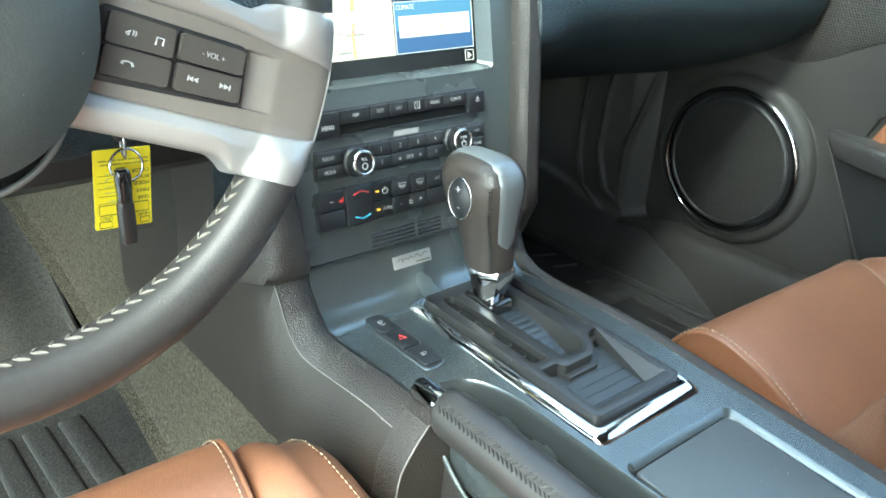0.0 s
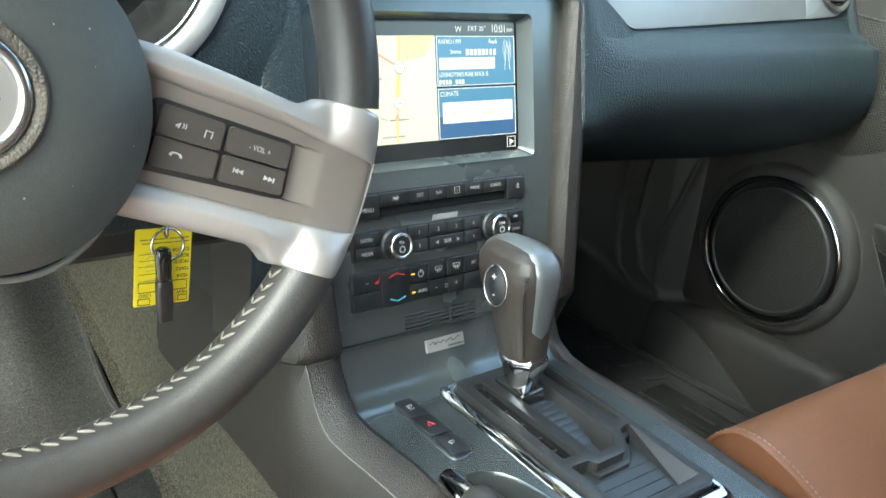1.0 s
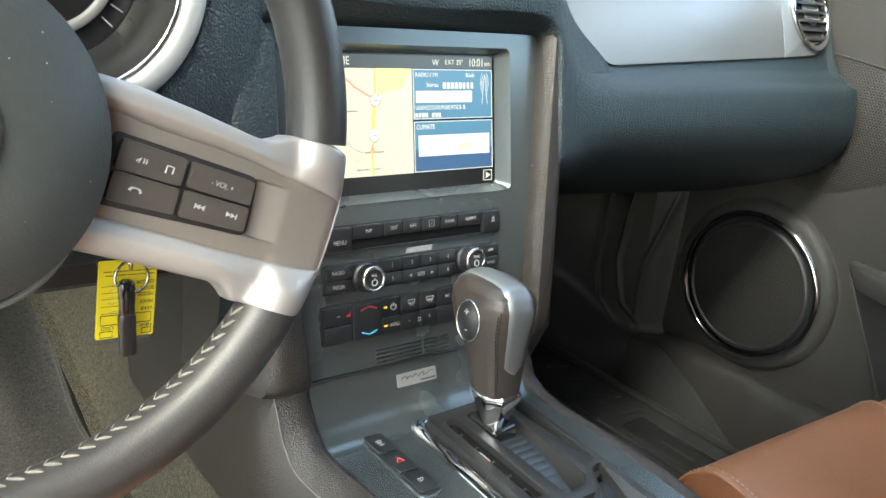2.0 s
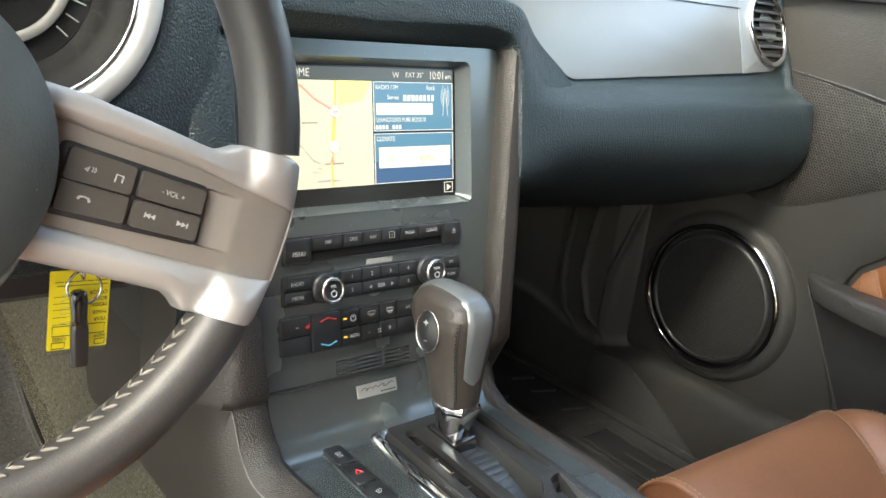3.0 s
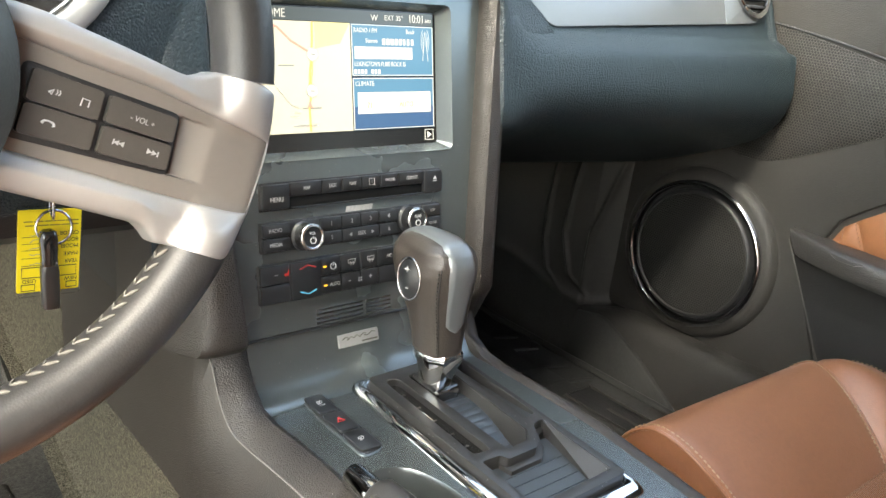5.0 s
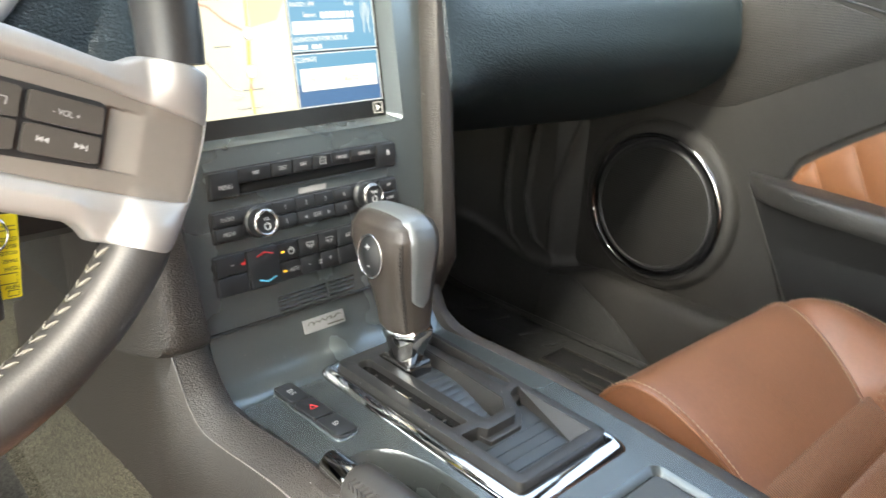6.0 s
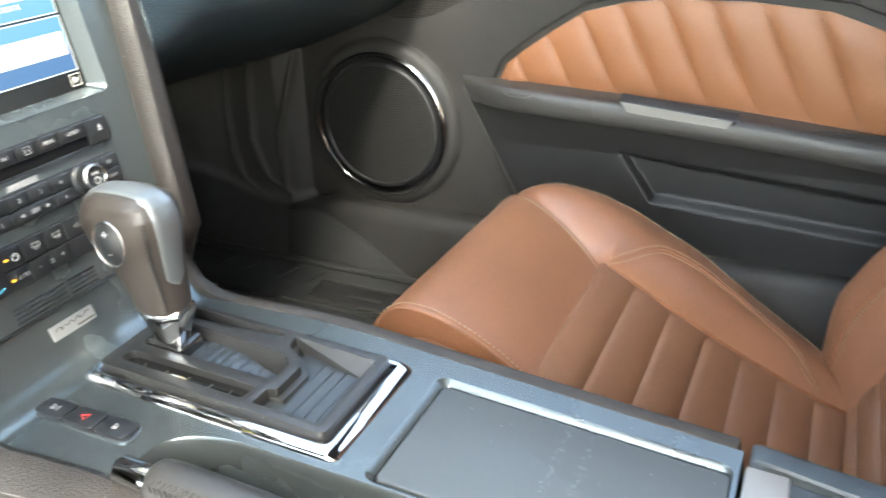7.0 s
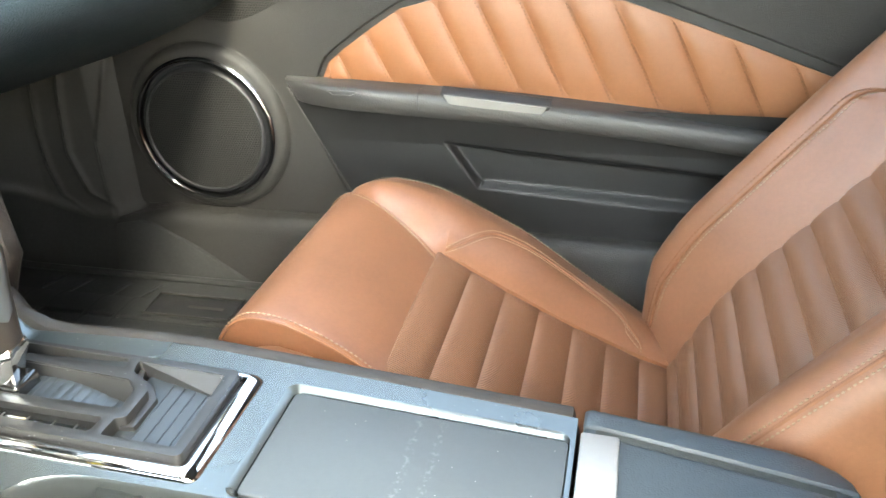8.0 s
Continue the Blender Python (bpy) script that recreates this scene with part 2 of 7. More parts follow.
# ---- building ----
def part(name, bm, mat, parent=None, label="", angle=38):
    me = bpy.data.meshes.new(name)
    bmesh.ops.recalc_face_normals(bm, faces=bm.faces)
    bm.to_mesh(me)
    bm.free()
    me.materials.append(mat)
    me.polygons.foreach_set("use_smooth", [True] * len(me.polygons))
    me.set_sharp_from_angle(angle=radians(angle))
    ob = new(name, me)
    if parent is not None:
        ob.parent = parent
        if parent.type == "EMPTY":
            ob.matrix_parent_inverse = Matrix.Translation(-parent.location)
    if label:
        ob["label"] = label
    return ob


def thing(name, label, category, at=(0, 0, 0), group="", kind=""):
    """An Empty at the base of a thing; its parts are built in world places."""
    ob = new(name)
    ob.empty_display_size = 0.02
    ob.location = at
    return tagged(ob, label, category, group, kind)


def mapped(bm, f):
    for v in bm.verts:
        v.co = f(*v.co)
    return bm


def prism(pts, w0, w1, bevel=0.0, seg=2, f=None, bm=None):
    """A plate with the outline pts, from w0 to w1 along its normal, its edges rounded."""
    b = bmesh.new()
    face = b.faces.new([b.verts.new((p[0], p[1], w0)) for p in pts])
    got = bmesh.ops.extrude_face_region(b, geom=[face])
    for v in got["geom"]:
        if isinstance(v, bmesh.types.BMVert):
            v.co.z = w1
    bmesh.ops.recalc_face_normals(b, faces=b.faces)
    if bevel:
        top = [e for e in b.edges if all(abs(v.co.z - w1) < 1e-9 for v in e.verts)]
        bmesh.ops.bevel(b, geom=top, offset=bevel, segments=seg, profile=0.5, affect="EDGES", clamp_overlap=True)
    if f:
        mapped(b, f)
    return joined(bm, b) if bm else b


def joined(bm, other):
    me = bpy.data.meshes.new("tmp")
    other.to_mesh(me)
    other.free()
    bm.from_mesh(me)
    bpy.data.meshes.remove(me)
    return bm


def rect(x0, x1, y0, y1, r=0.0, n=4):
    if r <= 0:
        return [(x0, y0), (x1, y0), (x1, y1), (x0, y1)]
    out = []
    for cx, cy, a in ((x1 - r, y0 + r, -90), (x1 - r, y1 - r, 0), (x0 + r, y1 - r, 90), (x0 + r, y0 + r, 180)):
        out += [(cx + r * math.cos(radians(a + 90 * k / n)), cy + r * math.sin(radians(a + 90 * k / n))) for k in range(n + 1)]
    return out


def rounded(pts, r, n=4):
    """The polygon pts with its corners rounded by r (a number, or one for each corner)."""
    out = []
    rs = r if isinstance(r, (list, tuple)) else [r] * len(pts)
    for k, p in enumerate(pts):
        p = Vector(p)
        a, b = Vector(pts[k - 1]) - p, Vector(pts[(k + 1) % len(pts)]) - p
        d = min(rs[k], a.length * 0.48, b.length * 0.48)
        a, b = p + a.normalized() * d, p + b.normalized() * d
        for j in range(n + 1):
            t = j / n
            out.append(tuple((1 - t) ** 2 * a + 2 * t * (1 - t) * p + t * t * b))
    return out


def spline(pts, n=8, closed=False):
    """A smooth line through pts (Catmull-Rom)."""
    p = [Vector(q) for q in pts]
    out, c = [], len(p)
    for k in range(c if closed else c - 1):
        p1, p2 = p[k], p[(k + 1) % c]
        p0 = p[k - 1] if k or closed else 2 * p1 - p2
        p3 = p[(k + 2) % c] if closed or k + 2 < c else 2 * p2 - p1
        for j in range(n):
            t = j / n
            out.append(0.5 * (2 * p1 + (p2 - p0) * t + (2 * p0 - 5 * p1 + 4 * p2 - p3) * t * t + (3 * p1 - p0 - 3 * p2 + p3) * t ** 3))
    if not closed:
        out.append(p[-1].copy())
    return out


def skin(rows, around=False, along=False, caps=False, bm=None, thick=0.0):
    """A surface over rows of points; around closes each row, along joins the last row to the first, caps fills the ends."""
    b = bm or bmesh.new()
    vs = [[b.verts.new(p) for p in row] for row in rows]
    n, m = len(vs), len(vs[0])
    faces = []
    for i in range(n if along else n - 1):
        for j in range(m if around else m - 1):
            q = (vs[i][j], vs[i][(j + 1) % m], vs[(i + 1) % n][(j + 1) % m], vs[(i + 1) % n][j])
            faces.append(b.faces.new(q))
    if caps:
        b.faces.new(vs[0][::-1])
        b.faces.new(vs[-1])
    if thick:
        bmesh.ops.recalc_face_normals(b, faces=b.faces)
        bmesh.ops.solidify(b, geom=faces, thickness=thick)
    return b


def tube(path, r, n=10, closed=False, bm=None, flat=1.0, up=None):
    """A round (or flattened) bar along a path; r is a number or one for each point."""
    p = [Vector(q) for q in path]
    rows = []
    side = None
    for k, q in enumerate(p):
        a = p[k - 1] if k or closed else q
        c = p[(k + 1) % len(p)] if closed or k + 1 < len(p) else q
        d = (c - a).normalized()
        if side is None:
            ref = Vector(up) if up else (Vector((0, 0, 1)) if abs(d.z) < 0.9 else Vector((1, 0, 0)))
            side = d.cross(ref).normalized()
        side = (Vector(up).cross(d).normalized() * -1 if up else (side - d * side.dot(d)).normalized())
        top = side.cross(d)
        rad = r[k] if isinstance(r, (list, tuple)) else r
        rows.append([q + side * rad * math.cos(2 * math.pi * j / n) + top * rad * flat * math.sin(2 * math.pi * j / n) for j in range(n)])
    return skin(rows, around=True, along=closed, caps=not closed, bm=bm)


def stitches(path, gap, length, rad, bm=None, lift=Vector((0, 0, 0)), slant=0.0, across=None):
    """Threads laid end to end along a path."""
    b = bm or bmesh.new()
    p = [Vector(q) for q in path]
    run = [0.0]
    for a, c in zip(p, p[1:]):
        run.append(run[-1] + (c - a).length)
    s = gap / 2
    k = 0
    while s < run[-1] - gap / 2:
        while run[k + 1] < s:
            k += 1
        t = (s - run[k]) / max(run[k + 1] - run[k], 1e-9)
        q = p[k].lerp(p[k + 1], t) + lift
        d = (p[k + 1] - p[k]).normalized()
        if across is not None:
            d = (d + across(q) * slant).normalized()
        side = d.cross(Vector((0.3, 0.2, 1))).normalized()
        top = side.cross(d)
        rows = [[q + d * (length * (e - 0.5)) + (side * math.cos(1.0472 * j) + top * math.sin(1.0472 * j)) * rad * w for j in range(6)]
                for e, w in ((0, 0.35), (0.2, 0.95), (0.5, 1.1), (0.8, 0.95), (1, 0.35))]
        skin(rows, around=True, caps=True, bm=b)
        s += gap
    return b


def dome(cx, cy, rx, ry, h, f, n=40, rings=8, w0=0.0, power=2.0, skirt=0.01):
    """A domed disc with its rim turned down."""
    rows = [[f(cx + rx * k / rings * math.cos(2 * math.pi * j / n), cy + ry * k / rings * math.sin(2 * math.pi * j / n), w0 + h * (1 - (k / rings) ** power)) for j in range(n)]
            for k in range(1, rings + 1)]
    rows.append([f(cx + rx * math.cos(2 * math.pi * j / n), cy + ry * math.sin(2 * math.pi * j / n), w0 - skirt) for j in range(n)])
    b = skin(rows, around=True)
    b.verts.ensure_lookup_table()
    b.faces.new([b.verts[j] for j in range(n)])
    return b


def ring(cx, cy, r, w, f, tube_r, n=56, flat=1.0, m=10):
    rows = []
    for j in range(n):
        a = 2 * math.pi * j / n
        rows.append([f(cx + (r + tube_r * math.cos(2 * math.pi * k / m)) * math.cos(a), cy + (r + tube_r * math.cos(2 * math.pi * k / m)) * math.sin(a), w + tube_r * flat * math.sin(2 * math.pi * k / m)) for k in range(m)])
    return skin(rows, around=True, along=True)


def box(x0, x1, y0, y1, z0, z1, bevel=0.003, seg=2, f=None):
    b = bmesh.new()
    bmesh.ops.create_cube(b, size=1)
    for v in b.verts:
        v.co = Vector(((x0 + x1) / 2 + v.co.x * (x1 - x0), (y0 + y1) / 2 + v.co.y * (y1 - y0), (z0 + z1) / 2 + v.co.z * (z1 - z0)))
    if bevel:
        bmesh.ops.bevel(b, geom=list(b.edges), offset=bevel, segments=seg, profile=0.5, affect="EDGES", clamp_overlap=True)
    return mapped(b, f) if f else b


def lettering(text, size, f, u, v, w, mat, parent, name="lettering", align="CENTER", squeeze=1.0):
    """Raised print in the built-in font, laid on the surface f at (u, v)."""
    cu = bpy.data.curves.new(name, "FONT")
    cu.body, cu.size, cu.align_x, cu.align_y, cu.extrude = text, size, align, "CENTER", 0.0
    tmp = bpy.data.objects.new(name, cu)
    scene.collection.objects.link(tmp)
    bpy.context.view_layer.update()
    me = bpy.data.meshes.new_from_object(tmp.evaluated_get(bpy.context.evaluated_depsgraph_get()))
    bpy.data.objects.remove(tmp)
    bpy.data.curves.remove(cu)
    b = bmesh.new()
    b.from_mesh(me)
    bpy.data.meshes.remove(me)
    got = bmesh.ops.extrude_face_region(b, geom=list(b.faces))
    for e in got["geom"]:
        if isinstance(e, bmesh.types.BMVert):
            e.co.z += 0.0002
    mapped(b, lambda x, y, z: f(u + x * squeeze, v + y, w + z))
    return part(name, b, mat, parent)


# ---- the shell of the car and the ground ----
def slab(name, pts, thick, mat, label, f=lambda x, y, z: Vector((x, y, z)), category="", bevel=0.0):
    return tagged(part(name, prism(pts, 0, thick, bevel, f=f), mat), label, category or name, kind="structure")


slab("ground", [(-400, -400), (400, -400), (400, 400), (-400, 400)], -0.1, M_ASPHALT, "grey asphalt ground under and around the car", f=lambda x, y, z: Vector((x, y, -0.22 + z)), category="ground")
slab("floor", [(-0.72, -1.6), (0.70, -1.6), (0.70, 0.90), (-0.72, 0.90)], -0.02, M_CARPET, "dark grey carpeted car floor", f=lambda x, y, z: Vector((x, y, 0.165 + z)), category="floor")
slab("wall_front", [(-0.74, 0.10), (0.74, 0.10), (0.74, 0.80), (-0.74, 0.80)], 0.03, M_CARPET, "dark carpeted bulkhead behind the footwells", f=lambda x, z, y: Vector((x, 0.88 + y, z)), category="bulkhead")
slab("wall_rear", [(-0.72, 0.10), (0.72, 0.10), (0.72, 0.86), (-0.72, 0.86)], 0.03, M_PLASTIC, "dark rear trim wall of the cabin", f=lambda x, z, y: Vector((x, -1.62 + y, z)), category="wall")
# unseen slabs, added to stop light leaking into the footwells from outside
slab("wall_side_right", [(0.30, 0.10), (0.92, 0.10), (0.92, 0.84), (0.30, 0.84)], 0.03, M_PLASTIC, "unseen dark body side ahead of the passenger door, added to block light", f=lambda y, z, w: Vector((0.715 + w, y, z)), category="wall")
slab("wall_side_left", [(0.46, 0.10), (0.92, 0.10), (0.92, 0.84), (0.46, 0.84)], 0.03, M_PLASTIC, "unseen dark body side ahead of the driver's door, added to block light", f=lambda y, z, w: Vector((-0.75 + w, y, z)), category="wall")
slab("sill", [(-0.80, -1.6), (-0.72, -1.6), (-0.72, 0.62), (-0.80, 0.62)], 0.16, M_PLASTIC, "dark plastic door sill on the open driver's side", f=lambda x, y, z: Vector((x, y, 0.10 + z)), category="sill")
slab("cowl", [(-0.78, 0.60), (0.78, 0.60), (0.78, 1.75), (-0.78, 1.75)], 0.04, M_BODY, "dark painted bonnet ahead of the windscreen", f=lambda x, y, z: Vector((x, y, 0.80 + z)), category="bonnet")


def strip(name, path, r, mat, label, category, flat=1.0, n=12):
    return tagged(part(name, tube(spline(path, 8), r, n, flat=flat), mat), label, category, kind="structure")


for sx in (-1, 1):
    strip("pillar_front", [(sx * 0.71, 0.45, 0.80), (sx * 0.68, 0.1, 1.0), (sx * 0.62, -0.27, 1.17)], 0.035, M_HEAD, "grey trimmed windscreen pillar", "pillar")
strip("pillar_header", [(-0.63, -0.27, 1.18), (0, -0.31, 1.195), (0.63, -0.27, 1.18)], 0.03, M_PLASTIC, "dark windscreen header rail", "header rail")
# unseen top, added to keep open sky off the cabin and its reflections
rows = [[Vector((x, y, z - 0.10 * (x / 0.62) ** 4)) for x in np.linspace(-0.62, 0.62, 15)] for y, z in ((-0.28, 1.205), (-0.40, 1.225), (-0.70, 1.24), (-1.05, 1.235), (-1.40, 1.19))]
tagged(part("ceiling", skin(rows, thick=0.02), M_HEAD), "unseen dark cloth convertible top over the seats, added to block the sky", "roof", kind="structure")
# unseen sides and rear of the top, added to darken the cabin behind
for sx in (-1, 1):
    side = [(-0.98, 0.80), (-1.62, 0.80), (-1.62, 0.90), (-1.42, 1.18), (-1.10, 1.20), (-1.02, 1.12)]
    slab("wall_rear_quarter", side, 0.02, M_HEAD, "unseen dark cloth side of the top behind the doors, added to block light", f=lambda y, z, w, sx=sx: Vector((sx * (0.70 - 0.22 * max(0, z - 0.80) - w), y, z)), category="wall")
    strip("pillar_rear", [(sx * 0.70, -1.25, 0.80), (sx * 0.66, -1.25, 1.0), (sx * 0.60, -1.22, 1.16)], 0.09, M_HEAD, "unseen dark cloth rear quarter of the top, added to block light", "pillar")
slab("wall_rear_top", [(-0.66, 0.0), (0.66, 0.0), (0.58, 0.36), (-0.58, 0.36)], 0.02, M_HEAD, "unseen dark cloth rear of the convertible top, added to block light", f=lambda x, s, w: Vector((x, -1.60 + 0.62 * s, 0.85 + 0.95 * s + w)), category="wall")
ws = [[Vector((x, 0.64 - 0.92 * t - 0.10 * (x / 0.66) ** 2 * (1 - t), 0.85 + 0.33 * t)) for x in np.linspace(-0.69 + 0.07 * t, 0.69 - 0.07 * t, 9)] for t in np.linspace(0, 1, 7)]
windscreen = tagged(part("window_front", skin(ws, thick=0.005), M_GLASS), "clear laminated windscreen", "windscreen", kind="structure")
windscreen.visible_shadow = False

# ---- floor coverings ----
# carpeted tunnel between the footwells
rows = []
for y in np.linspace(0.86, -0.60, 18):
    k = 0.30 * max(0, y - 0.12)
    rows.append([Vector((x * (1 + 0.25 * max(0, y - 0.45)), y, z + k)) for x, z in ((-0.175, 0.166), (-0.160, 0.170), (-0.151, 0.185), (-0.148, 0.22), (-0.147, 0.28), (-0.145, 0.325), (-0.138, 0.345), (-0.12, 0.355), (-0.08, 0.358), (0.08, 0.358), (0.12, 0.345), (0.145, 0.31), (0.158, 0.24), (0.17, 0.19), (0.20, 0.166))])
tagged(part("floor_tunnel", skin(rows), M_CARPET), "grey loop carpet over the centre tunnel", "tunnel carpet", kind="structure")
# toe board
rows = [[Vector((x, y, z)) for x in np.linspace(-0.70, 0.69, 12)] for y, z in ((0.42, 0.167), (0.50, 0.185), (0.58, 0.23), (0.68, 0.32), (0.86, 0.52))]
tagged(part("floor_toe_board", skin(rows, thick=0.004), M_CARPET), "grey carpeted toe board sloping up", "toe board", kind="structure")


def floor_mat(name, x0, x1, y0, y1, mat, label, ribs, swell=0.0):
    """A moulded mat: broad ribs with grooves between them under the heels, a plain upper part that climbs the toe board."""
    mt = thing(name, label, "floor mat", (0.5 * (x0 + x1), 0.5 * (y0 + y1), 0.168))

    def lie(x, y, w):
        hump = swell * math.exp(-((x + 0.245) / 0.035) ** 2 - ((y - 0.60) / 0.10) ** 2)
        x += (0.018 * (x - x0) / (x1 - x0) * min(1, max(0, (0.45 - y) / 0.2))) if swell else 0
        return Vector((x, y, 0.169 + w + hump + float(np.interp(y, [0.40, 0.50, 0.58, 0.68, 0.86], [0, 0.018, 0.063, 0.153, 0.353]))))
    n, m = 44, 30
    rows = [[lie(x, y, 0.006 if 0 < i < n and 0 < j < m else 0.012) for j, x in enumerate(np.linspace(x0, x1, m + 1))] for i, y in enumerate(np.linspace(y0, y1, n + 1))]
    part("sheet", skin(rows, thick=0.005), mat, mt)
    step = (x1 - x0 - 0.11) / ribs
    for k in range(ribs):
        a = x0 + 0.05 + step * k
        part("rib", prism(rect(a + 0.004, a + step - 0.004, y0 + 0.03, 0.315 if swell else y1 - 0.12, 0.006), 0.004, 0.0140 if swell else 0.0105, 0.006 if swell else 0.003, 3, f=lie), mat, mt)
    part("rim", tube([lie(x1 - 0.004, y, 0.012) for y in np.linspace(y0, y1, 30)], 0.006, 8), mat, mt)
    part("edge_shadow_gap", tube([lie(x1 + 0.004, y, 0.000) for y in np.linspace(y0, y1, 30)], 0.003, 6), M_SLOT, mt)
    return mt


floor_mat("rubber_floor_mat", -0.60, -0.156, -0.30, 0.74, M_RUBBER, "black ribbed rubber mat in the driver's footwell", 9, 0.022)
pm = floor_mat("ribbed_floor_mat", 0.215, 0.62, -0.28, 0.50, M_MATBLK, "black ribbed mat in the passenger footwell", 5)
for y, x0, x1 in ((0.335, 0.25, 0.60), (0.285, 0.27, 0.60), (0.215, 0.23, 0.60), (0.165, 0.25, 0.60)):
    part("rib", tube([(x0, y - 0.03, 0.176), (x0 + 0.10, y, 0.177), (x1 - 0.06, y + 0.008, 0.177), (x1, y - 0.012, 0.176)], 0.0045, 8, flat=0.7), M_MATBLK, pm)
part("badge", box(0.515, 0.572, 0.0, 0.135, 0.172, 0.180, 0.003), M_DARK, pm, "black badge plate with faint lettering")
part("badge_rim", tube([(0.515, 0.0, 0.181), (0.572, 0.0, 0.181), (0.572, 0.135, 0.181), (0.515, 0.135, 0.181)], 0.0022, 8, closed=True), M_PLASTIC, pm)
part("badge_print", box(0.540, 0.546, 0.02, 0.075, 0.180, 0.1806, 0), M_BUTTON_GREY, pm)

# ---- centre stack ----
stack = thing("centre_stack", "satin graphite centre stack between leather-grained braces", "centre stack", (0, 0.05, 0.42))


def width_at(z):
    return 0.113 + 0.027 * (z - 0.48) / 0.27


# faceplate with the opening for the display
SCREEN = (-0.096, 0.096, 0.6225, 0.7335)
outer = rounded([(-width_at(0.481), 0.481), (width_at(0.481), 0.481), (width_at(0.752), 0.752), (-width_at(0.752), 0.752)], [0.002, 0.002, 0.012, 0.012])
inner = rect(SCREEN[0] - 0.008, SCREEN[1] + 0.008, SCREEN[2] - 0.006, SCREEN[3] + 0.006, 0.006)


def holed(outer, holes, w0, w1, f):
    """A plate with holes through it."""
    b = bmesh.new()
    edges = []
    for loop in (outer, *holes):
        vs = [b.verts.new((p[0], p[1], w0)) for p in loop]
        edges += [b.edges.new((vs[k], vs[(k + 1) % len(vs)])) for k in range(len(vs))]
    bmesh.ops.triangle_fill(b, edges=edges, use_beauty=True, use_dissolve=False)
    got = bmesh.ops.extrude_face_region(b, geom=list(b.faces))
    for v in got["geom"]:
        if isinstance(v, bmesh.types.BMVert):
            v.co.z = w1
    return mapped(b, f)


part("faceplate", holed(outer, [inner], -0.012, 0.0, stack_at), M_SATIN, stack)
# unseen core, sized to limit the light that crosses between the footwells
part("stack_core", box(-0.112, 0.112, 0.075, 0.30, 0.33, 0.80, 0.004), M_DARK, stack, "unseen dark core of the stack that blocks light between the footwells")
# sloping reveal round the display
inn = rect(SCREEN[0], SCREEN[1], SCREEN[2], SCREEN[3], 0.003)
part("display_bezel", skin([[stack_at(x, z, 0.0008) for x, z in inner], [stack_at(x * 0.6 + a * 0.4, z * 0.6 + c * 0.4, -0.004) for (x, z), (a, c) in zip(inner, inn)], [stack_at(x, z, -0.013) for x, z in inn]], around=True), M_SATIN, stack)

display = thing("navigation_display", "lit navigation display showing a map and radio panel", "display", stack_at(0, 0.6225, -0.02))
SW = -0.0125


def on_screen(x, z, w=0.0):
    return stack_at(x, z, SW + w)


def tile(name, x0, x1, z0, z1, lev, mat, r=0.0, parent=None, label=""):
    return part(name, prism(rect(x0, x1, z0, z1, r), lev * 0.0004 - 0.0003, lev * 0.0004, f=on_screen), mat, parent or display, label)


part("glass", prism(rect(SCREEN[0] - 0.002, SCREEN[1] + 0.002, SCREEN[2] - 0.002, SCREEN[3] + 0.002), -0.008, 0, f=on_screen), M_SCREEN_DARK, display, "black display surround")
tile("status_bar", -0.094, 0.0935, 0.7225, 0.7325, 1, M_STATUS, label="grey status bar with time and temperature")
tile("map", -0.094, 0.0045, 0.6365, 0.7220, 1, M_MAP, label="cream street map with roads")
b = prism([(-0.0300, 0.722), (0.0040, 0.722), (-0.0060, 0.706), (-0.0300, 0.7015)], 0.0005, 0.0008, f=on_screen)
part("map_park", b, M_MAP_GREEN, display)


def road(pts, r, mat):
    return part("map_road", tube([on_screen(x, z, 0.001) for x, z in pts], r, 6, flat=0.3, up=(0, -1, 0.2)), mat, display)


road([(-0.0322, 0.722), (-0.0328, 0.708), (-0.0338, 0.697), (-0.0358, 0.684), (-0.0366, 0.675), (-0.0352, 0.668), (-0.0378, 0.656), (-0.0372, 0.6375)], 0.0010, M_ROAD)
road([(-0.0330, 0.695), (-0.0338, 0.684), (-0.0352, 0.674)], 0.0006, M_ROAD)
road([(-0.094, 0.726), (-0.0642, 0.717), (-0.052, 0.707), (-0.0373, 0.6995)], 0.0009, M_ROADRED)
road([(-0.080, 0.688), (-0.0633, 0.668), (-0.055, 0.6585), (-0.0465, 0.656)], 0.0004, M_GREYPRINT)
road([(-0.0520, 0.6530), (-0.0450, 0.6515), (-0.0480, 0.6490), (-0.0560, 0.6500)], 0.00025, M_GREYPRINT)
for x, z in ((-0.0331, 0.697), (-0.0349, 0.669)):
    part("map_shield_edge", ring(x, z, 0.0048, 0.0012, on_screen, 0.0004, 24, m=6), M_GREYPRINT, display)
    part("map_shield", dome(x, z, 0.0048, 0.0048, 0.0003, on_screen, 20, 2, 0.0014, skirt=0), M_LIT, display)
    tile("map_shield_print", x - 0.002, x + 0.002, z - 0.0006, z + 0.0006, 5.5, M_GREYPRINT)
part("map_arrow", prism([(-0.0400, 0.6555), (-0.0375, 0.6570), (-0.0350, 0.6555), (-0.0375, 0.6620)], 0.0014, 0.0018, f=on_screen), M_ROADRED, display)
tile("map_caption", -0.0525, -0.0300, 0.6415, 0.6428, 2, M_GREYPRINT)
tile("map_caption", -0.0440, -0.0260, 0.6550, 0.6562, 1.5, M_BARGREY)
tile("map_caption", -0.0640, -0.0500, 0.6880, 0.6890, 2, M_BARGREY)
